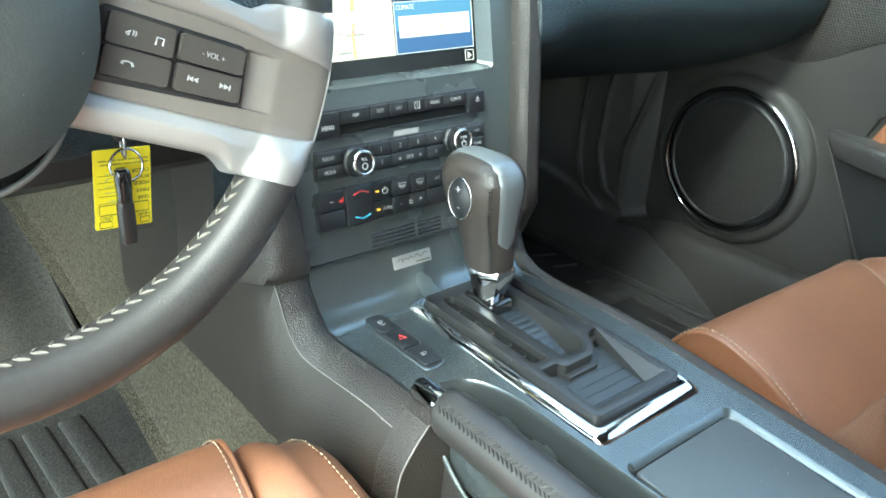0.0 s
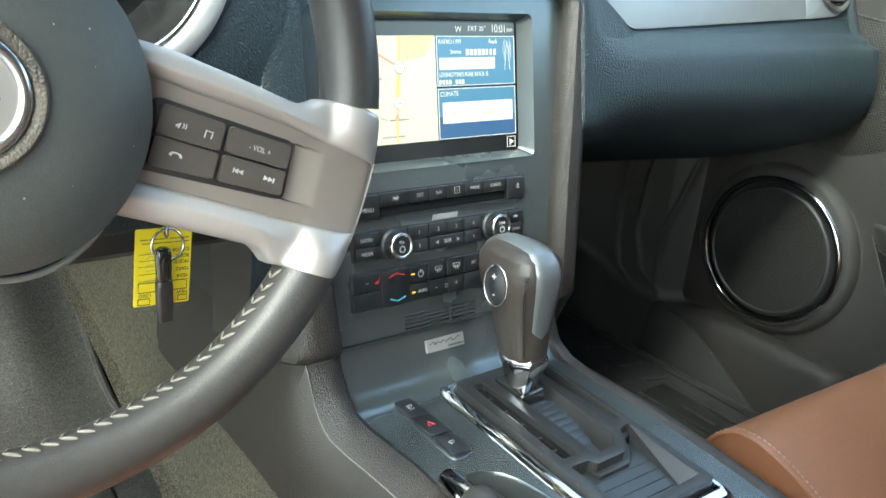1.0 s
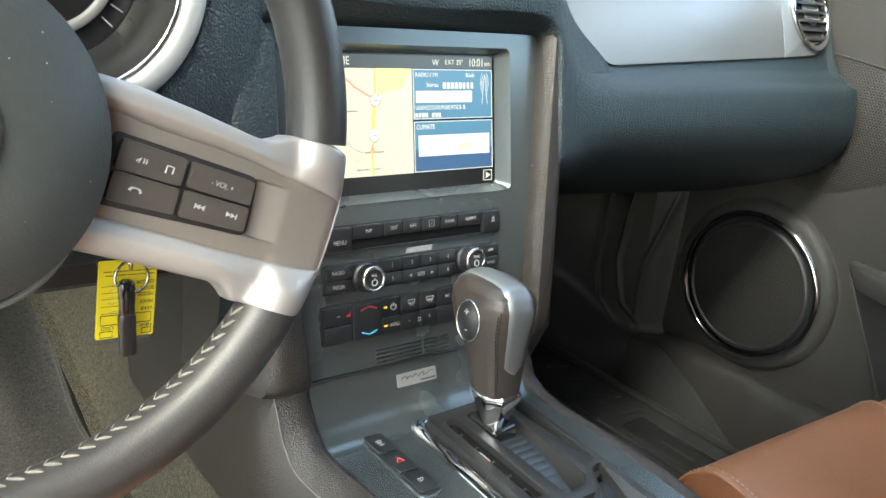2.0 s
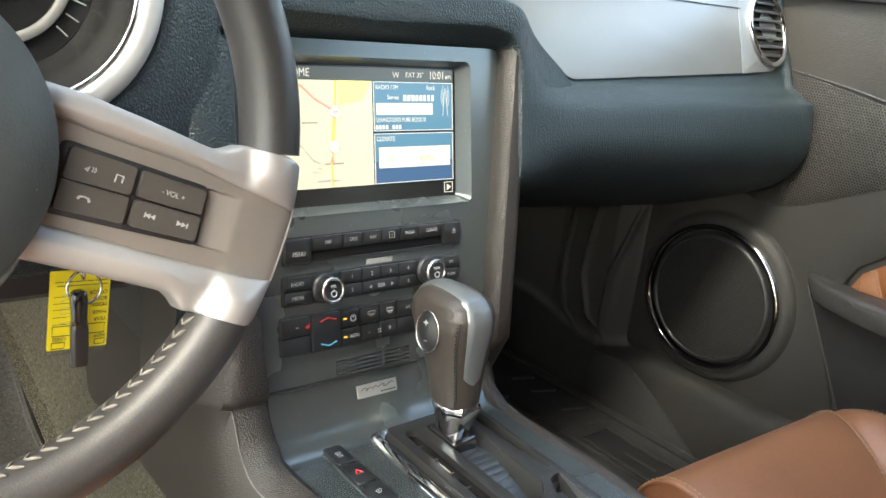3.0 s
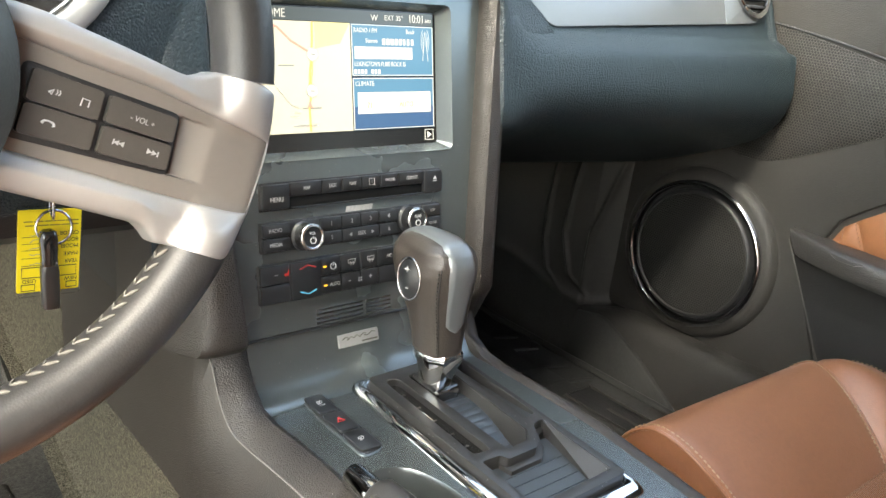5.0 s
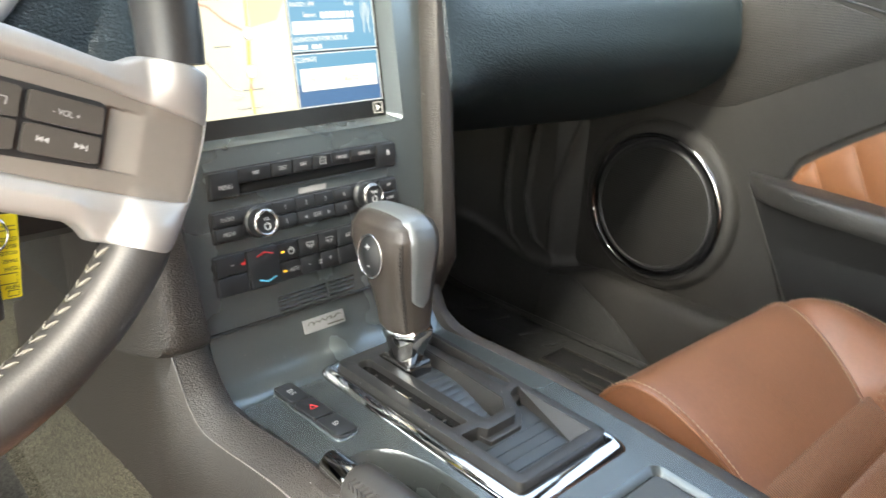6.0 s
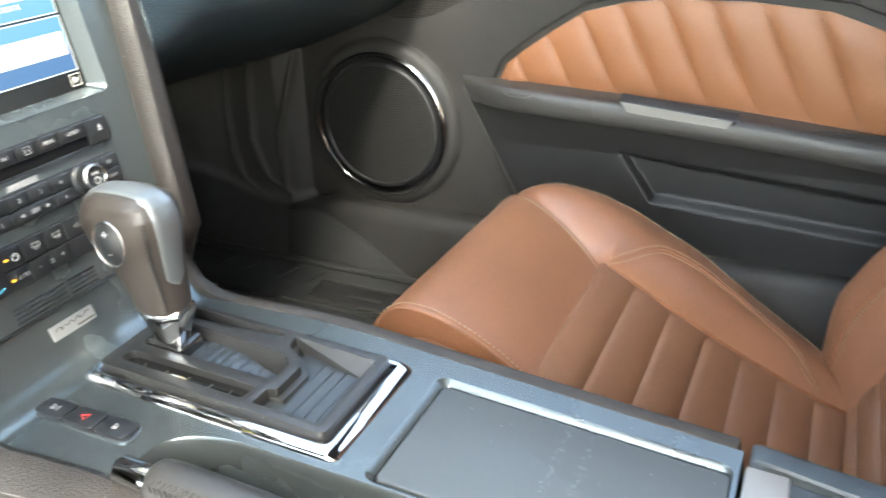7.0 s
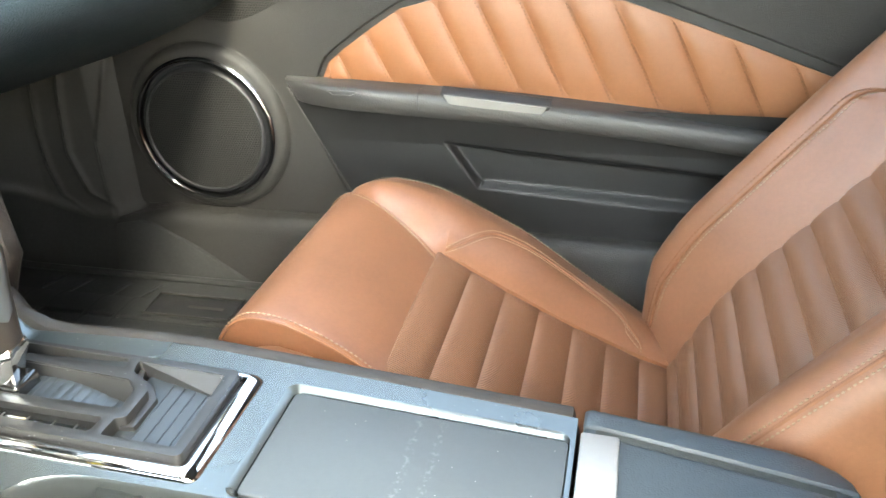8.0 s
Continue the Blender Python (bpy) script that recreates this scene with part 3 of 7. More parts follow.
lettering("HOME", 0.0092, on_screen, -0.0560, 0.7272, 0.0008, M_LIT, display, align="RIGHT", squeeze=0.85)

PX0, PX1, PZ0, PZ1 = 0.0055, 0.0930, 0.6365, 0.7220


def pan(fx, fz):
    return PX0 + (PX1 - PX0) * fx, PZ1 - (PZ1 - PZ0) * fz


def pan_tile(name, fx0, fx1, fz0, fz1, lev, mat, label=""):
    (x0, z1), (x1, z0) = pan(fx0, fz0), pan(fx1, fz1)
    return tile(name, x0, x1, z0, z1, lev, mat, label=label)


pan_tile("radio_panel", 0, 1, 0, 0.485, 1, M_PANELBLUE, "blue radio panel")
pan_tile("climate_panel", 0, 1, 0.50, 1.0, 1, M_PANELNAVY, "navy climate panel")
pan_tile("climate_head", 0.01, 0.99, 0.505, 0.78, 1.5, M_PANELBLUE)
for fz0, fz1 in ((0.004, 0.482), (0.505, 0.996)):
    for a, c, d, e in ((0, 1, fz0, fz0 + 0.007), (0, 1, fz1 - 0.007, fz1), (0, 0.008, fz0, fz1), (0.992, 1, fz0, fz1)):
        pan_tile("panel_line", a, c, d, e, 2, M_LIT)
pan_tile("frequency_bar", 0.03, 0.73, 0.21, 0.325, 2.5, M_LIT)
pan_tile("climate_bar", 0.05, 0.955, 0.64, 0.845, 2.5, M_LIT)


def on_panel(text, size, fx, fz, mat=M_LIT, align="LEFT", squeeze=0.9):
    x, z = pan(fx, fz)
    lettering(text, size, on_screen, x, z, 0.0013 if mat is M_LIT else 0.0030, mat, display, align=align, squeeze=squeeze)


on_panel("RADIO / FM", 0.0052, 0.02, 0.06)
on_panel("Rock", 0.0052, 0.76, 0.06, align="RIGHT")
on_panel("Stereo", 0.0052, 0.30, 0.155, align="RIGHT")
for k in range(8):
    fx = 0.36 + 0.051 * k
    pan_tile("station_name", fx, fx + (0.037 if k < 5 else 0.030), 0.130, 0.190, 2.5, M_LIT)
on_panel("LEXINGTON'S PURE ROCK IS", 0.0052, 0.02, 0.375, squeeze=0.80)
for k in range(8):
    if k != 4:
        fx = 0.02 + 0.040 * k
        pan_tile("station_name", fx, fx + 0.028, 0.424, 0.464, 2.5, M_LIT)
on_panel("CLIMATE", 0.0055, 0.02, 0.56)
on_panel("AUTO", 0.0062, 0.62, 0.765, M_ROAD, "CENTER")
on_panel("71", 0.0062, 0.14, 0.765, M_ROAD, "LEFT")
lettering("10:01", 0.0095, on_screen, 0.0835, 0.7275, 0.0008, M_LIT, display, align="RIGHT", squeeze=0.85)
lettering("am", 0.006, on_screen, 0.0840, 0.7270, 0.0008, M_LIT, display, align="LEFT")
lettering("EXT 35°", 0.0058, on_screen, 0.0600, 0.7275, 0.0008, M_LIT, display, align="RIGHT")
lettering("W", 0.0070, on_screen, 0.0295, 0.7270, 0.0008, M_LIT, display)
b = tube([on_screen(*pan(0.86, 0.34), 0.0012), on_screen(*pan(0.895, 0.05), 0.0012), on_screen(*pan(0.93, 0.34), 0.0012)], 0.00024, 6)
part("mast_icon", b, M_LIT, display)
for k in (0.018, 0.03, 0.042):
    x, z = pan(0.895, 0.14)
    for a in (-60, 120):
        part("wave_icon", tube([on_screen(x + k * 0.11 * math.cos(radians(a + s)), z + k * 0.25 * math.sin(radians(a + s)), 0.0012) for s in range(0, 121, 20)], 0.00018, 6), M_LIT, display)
for x0 in (0.082, -0.093):
    for a, c, d, e in ((0, 0.0100, 0, 0.0006), (0, 0.0100, 0.0088, 0.0094), (0, 0.0006, 0, 0.0094), (0.0094, 0.0100, 0, 0.0094)):
        tile("page_key_frame", x0 + a, x0 + c, 0.6252 + d, 0.6252 + e, 2, M_LIT)
    s = 1 if x0 > 0 else -1
    c = x0 + 0.005
    part("page_key_arrow", prism([(c - s * 0.002, 0.6270), (c + s * 0.003, 0.6299), (c - s * 0.002, 0.6328)], 0.0005, 0.0008, f=on_screen), M_LIT, display)


# button rows
def key(name, x0, x1, z0, z1, parent, mat=M_BUTTON, h=0.004, tilt=0.0, r=0.0012, base=-0.004):
    def f(x, z, w):
        return stack_at(x, z, w + (tilt * (z - z0) / (z1 - z0) if w > 0 else 0))
    return part(name, prism(rect(x0 + 0.0003, x1 - 0.0003, z0 + 0.0003, z1 - 0.0003, r, 2), base, h, 0.0010, 2, f=f), mat, parent)


part("face_gap", tube([stack_at(x, 0.4816, 0.0004) for x in np.linspace(-0.111, 0.111, 8)], 0.0008, 6), M_SLOT, stack, "dark gap under the faceplate")

radio = thing("radio", "black radio and disc player keys with two chrome-ringed knobs", "car radio", stack_at(0, 0.55, -0.01))
part("upper_surround", prism(rect(-0.0945, 0.0882, 0.5796, 0.6014, 0.002), -0.003, 0.0012, 0.0008, f=stack_at), M_DARK, radio)
part("lower_surround", prism(rect(-0.0962, 0.0860, 0.5476, 0.5716, 0.002), -0.003, 0.0012, 0.0008, f=stack_at), M_DARK, radio)
k = key("menu_key", -0.0935, -0.0688, 0.5806, 0.6002, radio, tilt=0.001)
lettering("MENU", 0.0050, stack_at, -0.0815, 0.5885, 0.0056, M_GREYPRINT, radio, squeeze=0.85)
for text, x0, x1 in (("MAP", -0.0688, -0.0395), ("DEST", -0.0395, -0.0199), ("NAV", -0.0199, -0.0007), ("i", -0.0007, 0.0190), ("PHONE", 0.0190, 0.0382), ("CLIMATE", 0.0382, 0.0665)):
    key("key", x0, x1, 0.5893, 0.6006, radio, tilt=0.0008)
    lettering(text, 0.0040, stack_at, (x0 + x1) / 2, 0.5954, 0.0054, M_GREYPRINT, radio, squeeze=0.78)
part("info_frame", tube([stack_at(x, z, 0.0053) for x, z in rect(0.0065, 0.0118, 0.5928, 0.5980)], 0.0003, 5, closed=True), M_GREYPRINT, radio)
part("slot", prism(rect(-0.0680, 0.0660, 0.5812, 0.5890, 0.001), -0.001, 0.0014, 0.0003, f=stack_at), M_SLOT, radio, "dark disc slot")
part("slot_lip", prism(rect(-0.0685, 0.0662, 0.5800, 0.5814, 0.0005), 0, 0.0030, 0.0005, f=stack_at), M_BUTTON, radio)
key("eject_key", 0.0665, 0.0876, 0.5806, 0.6002, radio, tilt=0.001)
part("eject_print", prism([(0.0765, 0.5920), (0.0805, 0.5920), (0.0785, 0.5950)], 0.0050, 0.0052, f=stack_at), M_GREYPRINT, radio)
part("eject_print", prism(rect(0.0765, 0.0805, 0.5903, 0.5911), 0.0048, 0.0052, f=stack_at), M_GREYPRINT, radio)
for text, z0, z1 in (("RADIO", 0.5597, 0.5704), ("MEDIA", 0.5486, 0.5593)):
    key("key", -0.0945, -0.070, z0, z1, radio)
    lettering(text, 0.0044, stack_at, -0.0835, (z0 + z1) / 2, 0.0046, M_GREYPRINT, radio, squeeze=0.85)
for n, (x0, x1) in enumerate(((-0.0424, -0.0214), (-0.0214, -0.0023), (-0.0023, 0.0167), (0.0167, 0.0360))):
    key("key", x0, x1, 0.5597, 0.5704, radio)
    lettering(str(n + 1), 0.0050, stack_at, (x0 + x1) / 2, 0.5650, 0.0046, M_GREYPRINT, radio)
for text, x0, x1 in (("5", -0.0424, -0.0214), ("SEEK", -0.0214, 0.0167), ("6", 0.0167, 0.0360)):
    key("key", x0, x1, 0.5486, 0.5593, radio)
    lettering(text, 0.0046, stack_at, (x0 + x1) / 2, 0.5540, 0.0046, M_GREYPRINT, radio, squeeze=0.85)
for s, x in ((-1, -0.0135), (1, 0.0090)):
    part("seek_arrow", prism([(x - s * 0.0012, 0.5525), (x + s * 0.0018, 0.554), (x - s * 0.0012, 0.5555)], 0.0044, 0.0047, f=stack_at), M_GREYPRINT, radio)
key("knob_field", -0.070, -0.0424, 0.5486, 0.5704, radio, h=0.002)
key("knob_field", 0.0360, 0.0655, 0.5486, 0.5704, radio, h=0.002)
for text, z0, z1 in (("DISP", 0.5597, 0.5704), ("SOUND", 0.5486, 0.5593)):
    key("key", 0.0655, 0.0855, z0, z1, radio)
    lettering(text, 0.0034, stack_at, 0.0755, (z0 + z1) / 2, 0.0046, M_GREYPRINT, radio, squeeze=0.8)


def knob(x, z, text):
    kn = part("knob", skin([[stack_at(x + r * math.cos(2 * math.pi * j / 40), z + r * math.sin(2 * math.pi * j / 40), w) for j in range(40)] for r, w in
                            ((0.0122, 0.0), (0.0122, 0.0035), (0.0108, 0.005), (0.0104, 0.0140), (0.0094, 0.0150), (0.0078, 0.0144), (0.002, 0.0144))], around=True, caps=True), M_BUTTON, radio, "black knob with a chrome ring")
    part("chrome_ring", skin([[stack_at(x + r * math.cos(2 * math.pi * j / 48), z + r * math.sin(2 * math.pi * j / 48), w) for j in range(48)] for r, w in ((0.0106, 0.0125), (0.0107, 0.0148), (0.0100, 0.0157), (0.0088, 0.0159), (0.0080, 0.0152), (0.0079, 0.0142))], around=True), M_KNOBRING, kn)
    b = bmesh.new()
    for j in range(36):
        a = 2 * math.pi * j / 36
        tube([stack_at(x + 0.0105 * math.cos(a), z + 0.0105 * math.sin(a), 0.0055), stack_at(x + 0.0102 * math.cos(a), z + 0.0102 * math.sin(a), 0.0118)], 0.0004, 5, bm=b)
    part("knurling", b, M_BUTTON, kn)
    lettering(text, 0.0034, stack_at, x, z + 0.0030, 0.0150, M_WHITE, kn, squeeze=0.85)
    part("power_print", tube([stack_at(x + 0.0025 * math.cos(radians(a)), z - 0.0025 + 0.0025 * math.sin(radians(a)), 0.0154) for a in range(120, 421, 20)], 0.0004, 6), M_WHITE, kn)
    part("power_bar", tube([stack_at(x, z - 0.001, 0.0154), stack_at(x, z + 0.0008, 0.0154)], 0.0004, 6), M_WHITE, kn)


knob(-0.0566, 0.5582, "VOL")
knob(0.0500, 0.5602, "TUNE")
# maker's mark under the upper row, as slanted bars
def slanted_mark(widths, x, z, size, name, mat, parent, f, w0, w1):
    """Plain slanted blocks the size of a word mark's letters, each with a notch."""
    for n, wide in enumerate(widths):
        k = size * 0.30
        at = lambda a, h: (x + wide * a + k * h, z + size * h)
        part(name, prism([at(0, 0), at(0.36, 0), at(0.40, 0.32 - 0.1 * (n % 2)), at(0.56, 0.32 - 0.1 * (n % 2)), at(0.60, 0), at(0.9, 0), at(0.9, 1), at(0, 1)], w0, w1, f=f), mat, parent)
        x += wide


slanted_mark((0.0044, 0.0044, 0.0046, 0.0048, 0.0042, 0.0044), -0.0150, 0.5722, 0.0044, "mark", M_GREYPRINT, radio, stack_at, 0, 0.0008)

climate = thing("climate_control", "black climate control keys with red, blue and amber marks", "climate control", stack_at(0, 0.508, -0.01))
part("surround", prism(rect(-0.0995, 0.0845, 0.5078, 0.5394, 0.002), -0.003, 0.0012, 0.0008, f=stack_at), M_DARK, climate)
for z0, z1 in ((0.5235, 0.5385), (0.5082, 0.5231)):
    key("key", -0.0987, -0.0723, z0, z1, climate)
    for x0, x1 in ((-0.0442, -0.0244), (-0.0244, -0.0045), (-0.0045, 0.0139), (0.0139, 0.0350), (0.0350, 0.0600), (0.0600, 0.0835)):
        key("key", x0, x1, z0, z1, climate)
key("temperature_key", -0.0723, -0.0442, 0.5082, 0.5385, climate, h=0.0055)
part("warm_mark", tube([stack_at(-0.0645, 0.5325, 0.0058), stack_at(-0.0570, 0.5350, 0.0058), stack_at(-0.0495, 0.5325, 0.0058)], 0.0006, 6), M_RED, climate)
part("cool_mark", tube([stack_at(-0.0645, 0.5145, 0.0058), stack_at(-0.0570, 0.5120, 0.0058), stack_at(-0.0495, 0.5145, 0.0058)], 0.0006, 6), M_BLUE, climate)
part("seat_heat_mark", prism([(-0.0775, 0.5290), (-0.0740, 0.5290), (-0.0735, 0.5335), (-0.0750, 0.5310), (-0.0772, 0.5310)], 0.0042, 0.0046, f=stack_at), M_RED, climate)
part("dash_mark", prism(rect(-0.0865, -0.0835, 0.5303, 0.5311), 0.0042, 0.0046, f=stack_at), M_GREYPRINT, climate)
for z in (0.531, 0.5157):
    part("amber_light", prism(rect(-0.0415, -0.0385, z - 0.0006, z + 0.0006), 0.0042, 0.0046, f=stack_at), M_AMBER, climate)
part("power_print", tube([stack_at(-0.032 + 0.0026 * math.cos(radians(a)), 0.5305 + 0.0026 * math.sin(radians(a)), 0.0045) for a in range(120, 421, 20)], 0.0004, 6), M_GREYPRINT, climate)
part("power_bar", tube([stack_at(-0.032, 0.531, 0.0045), stack_at(-0.032, 0.5338, 0.0045)], 0.0004, 6), M_GREYPRINT, climate)
lettering("AUTO", 0.0042, stack_at, -0.031, 0.5157, 0.0046, M_GREYPRINT, climate, squeeze=0.8)
lettering("A/C", 0.0042, stack_at, 0.0255, 0.5312, 0.0046, M_GREYPRINT, climate, squeeze=0.85)
lettering("-", 0.0070, stack_at, -0.0165, 0.5165, 0.0046, M_GREYPRINT, climate)
lettering("+", 0.0070, stack_at, 0.0050, 0.5165, 0.0046, M_GREYPRINT, climate)
for a in range(4):
    part("fan_print", dome(-0.0055 + 0.0015 * math.cos(radians(45 + 90 * a)), 0.5157 + 0.0015 * math.sin(radians(45 + 90 * a)), 0.0008, 0.0008, 0.0002, stack_at, 10, 2, 0.0043, skirt=0), M_GREYPRINT, climate)
for x in (-0.0135, 0.0060):
    part("defrost_print", tube([stack_at(x - 0.003, 0.5305, 0.0045), stack_at(x - 0.0036, 0.5335, 0.0045), stack_at(x + 0.0036, 0.5335, 0.0045), stack_at(x + 0.003, 0.5305, 0.0045), stack_at(x - 0.003, 0.5305, 0.0045)], 0.0003, 5), M_GREYPRINT, climate)
    for d in (-0.0012, 0.0012):
        part("defrost_wave", tube([stack_at(x + d, 0.5285, 0.0045), stack_at(x + d + 0.0005, 0.5300, 0.0045), stack_at(x + d - 0.0003, 0.5318, 0.0045)], 0.0003, 5), M_GREYPRINT, climate)
# louvre under the climate keys
for n, z in enumerate((0.4955, 0.4920, 0.4885, 0.4850)):
    for x0, x1 in ((-0.0478, -0.0008), (0.0018, 0.0289)):
        part("louvre_slot", prism(rect(x0, x1, z - 0.0008, z + 0.0008, 0.0006, 2), -0.0004, 0.0004, 0.0002, 1, f=stack_at), M_GLOSS, climate)


# leather-grained braces on both sides of the stack and the hood over it
def brace(sx):
    rows = []
    for z in list(np.linspace(0.763, 0.488, 18)) + ([0.482, 0.479, 0.478] if sx < 0 else [0.478, 0.468, 0.458, 0.449]):
        w = width_at(max(z, 0.478))
        low = max(0, (0.60 - z) / 0.12)
        lift = 0.018 if z > 0.487 else (float(np.interp(z, [0.478, 0.479, 0.482, 0.488], [0.0, 0.010, 0.015, 0.018])) if sx < 0 else 0.018 - 0.7 * (0.488 - z))
        grow = 1 + (0.45 * low * low if sx < 0 else 0)
        rows.append([stack_at(sx * (w + a * grow), z, h) for a, h in ((0.000, -0.02), (0.000, 0.004), (0.0025, lift - 0.003), (0.006, lift), (0.018, lift), (0.024, lift - 0.002), (0.028, lift - 0.008), (0.031, -0.02), (0.034, -0.06), (0.034, -0.14))])
    return part("brace", skin(rows), M_CHEEK, stack, "charcoal leather-grained brace")


brace(-1)
brace(1)
# the hood, which turns down at its ends into the dash pad beside the braces
HOOD_IN = [(0.0, 0.7655), (0.05, 0.767), (0.095, 0.768), (0.118, 0.767), (0.134, 0.763), (0.1440, 0.755), (0.1490, 0.742), (0.1500, 0.722), (0.1500, 0.700)]
HOOD_OUT = [(0.0, 0.806), (0.05, 0.805), (0.095, 0.802), (0.121, 0.796), (0.149, 0.788), (0.170, 0.771), (0.190, 0.751), (0.207, 0.733), (0.222, 0.712)]


def hood_row(p, q, g, sx):
    """One rib of the hood from its inner edge p to its outer edge q; g moves q back to the dash panel."""
    (px, pz), (qx, qz) = p, q
    out = []
    under = (min(px * 0.985, 0.1375), 0.7520) if px < 0.147 else (px, pz)
    out.append(stack_at(sx * under[0], under[1], -0.004 if px < 0.147 else 0.010))
    out.append(stack_at(sx * (px * 0.4 + under[0] * 0.6), pz * 0.45 + under[1] * 0.55, 0.012))
    for t, w in ((-0.03, 0.0185), (0.0, 0.0202), (0.05, 0.0212), (0.2, 0.0218), (0.45, 0.0220), (0.7, 0.0218), (0.9, 0.0212), (0.97, 0.0200), (1.0, 0.0180)):
        x, z = px + (qx - px) * t, pz + (qz - pz) * t
        f = max(0, t)
        f = f * f * (3 - 2 * f) * g
        a = stack_at(sx * x, z, w)
        c = Vector((sx * (x + 0.026 * f), 0.0285 + 0.42 * (z - 0.724) - 0.0035, z - 0.002 * f))
        out.append(a.lerp(c, f) if g else a)
    out.append(out[-1] + Vector((sx * 0.001, 0.008, 0.0)))
    out.append(out[-1] + Vector((sx * 0.002, 0.040, 0.0)))
    return out


inn_c = spline([(x, z, 0) for x, z in HOOD_IN], 6)
out_c = spline([(x, z, 0) for x, z in HOOD_OUT], 6)
right, left = [], []
for k, (p, q) in enumerate(zip(inn_c, out_c)):
    g = min(1, max(0, (q.x - 0.149) / 0.058))
    right.append(hood_row(p.xy, q.xy, g * g * (3 - 2 * g), 1))
    inward = 0.013 * min(1, max(0, (0.752 - p.y) / 0.012))
    left.append(hood_row((p.x - inward, p.y), (min(q.x, 0.172), q.y), 0, -1))
for z in (0.69, 0.67, 0.65, 0.62, 0.59):
    left.append(hood_row((0.137, z), (0.172, z - 0.004), 0, -1))
part("hood", skin(left[::-1] + right[1:]), M_DASH, stack, "dark blue-grey padded hood over the display")

# ---- centre console ----
console = thing("centre_console", "satin graphite centre console with grained charcoal sides", "centre console", (0, -0.25, 0.37))


def left_edge(y):
    return -0.112 + 0.014 * min(1, max(0, (-0.02 - y) / 0.10))


def taper(y):
    """The console and its lid draw in a little towards the rear on the passenger side."""
    return 0.0200 * min(1.1, max(0, (-0.20 - y) / 0.31))


def drawn_in(loop):
    return [(x - 0.72 * taper(y) * min(1, max(0, (x + 0.03) / 0.13)), y) for x, y in loop]


def right_edge(y):
    return 0.112 + 0.012 * min(1, max(0, (-0.02 - y) / 0.14)) - taper(y)


PROFILE = [(-0.0240, 0.4805), (-0.0275, 0.4690), (-0.0325, 0.4545), (-0.0385, 0.4420), (-0.0460, 0.4340), (-0.0520, 0.4303), (-0.0580, 0.42888)]
CURVE = [(p[0], p[1]) for p in spline([(y, z, 0) for y, z in PROFILE] , 4)]
rows = [[Vector((left_edge(y) + (right_edge(y) - left_edge(y)) * t, y, z)) for t in np.linspace(0, 1, 9)] for y, z in CURVE]
yj = CURVE[-1][0]
part("front_curve", skin(rows, thick=0.003), M_SATIN, console)
part("front_gap", tube([Vector((x, -0.0258, 0.4812)) for x in np.linspace(-0.112, 0.112, 8)], 0.0011, 6), M_DARK, console)
GATE = rect(-0.024, 0.092, -0.268, -0.0605, 0.010)
POCKET = rounded([(-0.0965, -0.150), (-0.052, -0.152), (-0.036, -0.185), (-0.030, -0.50), (-0.0965, -0.50)], [0.004, 0.02, 0.03, 0.01, 0.002], 6)
top = [(left_edge(yj), yj)] + [(left_edge(y), y) for y in np.linspace(yj, -0.516, 12)[1:]] + [(right_edge(y), y) for y in np.linspace(-0.516, yj, 12)]
ZJ = console_at(0, yj).z - CURVE[-1][1]


def top_at(x, y, w):
    return console_at(x, y, w - ZJ * max(0, 1 - (yj - y) / 0.08))


PK0 = Vector((sum(p[0] for p in POCKET) / len(POCKET), sum(p[1] for p in POCKET) / len(POCKET)))
HOLE = [(PK0.x + (x - PK0.x) * 1.05, PK0.y + (y - PK0.y) * 1.012) for x, y in POCKET]
LIDOUT = drawn_in(rect(-0.030, 0.0995, -0.5125, -0.2915, 0.010))
part("top_panel", holed(top, [GATE, LIDOUT, HOLE], -0.004, 0.0, top_at), M_SATIN, console)
# pocket for the brake lever
pk = [Vector((p[0], p[1], 0)) for p in POCKET]
mid = sum(pk, Vector()) / len(pk)
rows = [[console_at(mid.x + (p.x - mid.x) * s, mid.y + (p.y - mid.y) * (1 + (s - 1) * 0.24 if s > 1 else s), w) for p in pk] for s, w in ((1.05, 0.0002), (1.03, -0.0006), (1.0, -0.0030), (0.985, -0.007), (0.97, -0.016), (0.94, -0.038), (0.90, -0.050), (0.6, -0.055), (0.02, -0.056))]
part("brake_pocket", skin(rows, around=True), M_SATIN, console)

# cheek towards the driver: a grained vinyl flank
rows = []
for y in (0.30, 0.26, 0.22, 0.175, 0.14, 0.10, 0.06, 0.03, 0.0, -0.02, -0.035, -0.05, -0.07, -0.10, -0.13, -0.150, -0.160):
    zt = 0.4835 if y > -0.02 else np.interp(-y, [0.02, 0.0320, 0.0385, 0.046, 0.058, 0.08], [0.4835, 0.4590, 0.4450, 0.4370, 0.4318, console_at(0, -0.08).z + 0.001])
    if y <= -0.08:
        zt = console_at(0, y).z + 0.001
    xl = left_edge(y) if y < 0 else -0.112
    out = 0.036 + 0.008 * min(1, max(0, (0.05 - y) / 0.2))
    rows.append([Vector(p) for p in ((xl + 0.004, y, zt - 0.01), (xl, y, zt), (xl - 0.006, y, zt + 0.0035), (xl - 0.016, y, zt + 0.001), (xl - 0.027, y, zt - 0.012), (xl - out * 0.9, y, zt - 0.032), (xl - out, y, zt - 0.06), (xl - out - 0.002, y, max(zt - 0.09, 0.35)), (xl - out - 0.001, y, 0.337), (xl - out + 0.012, y, 0.332))])
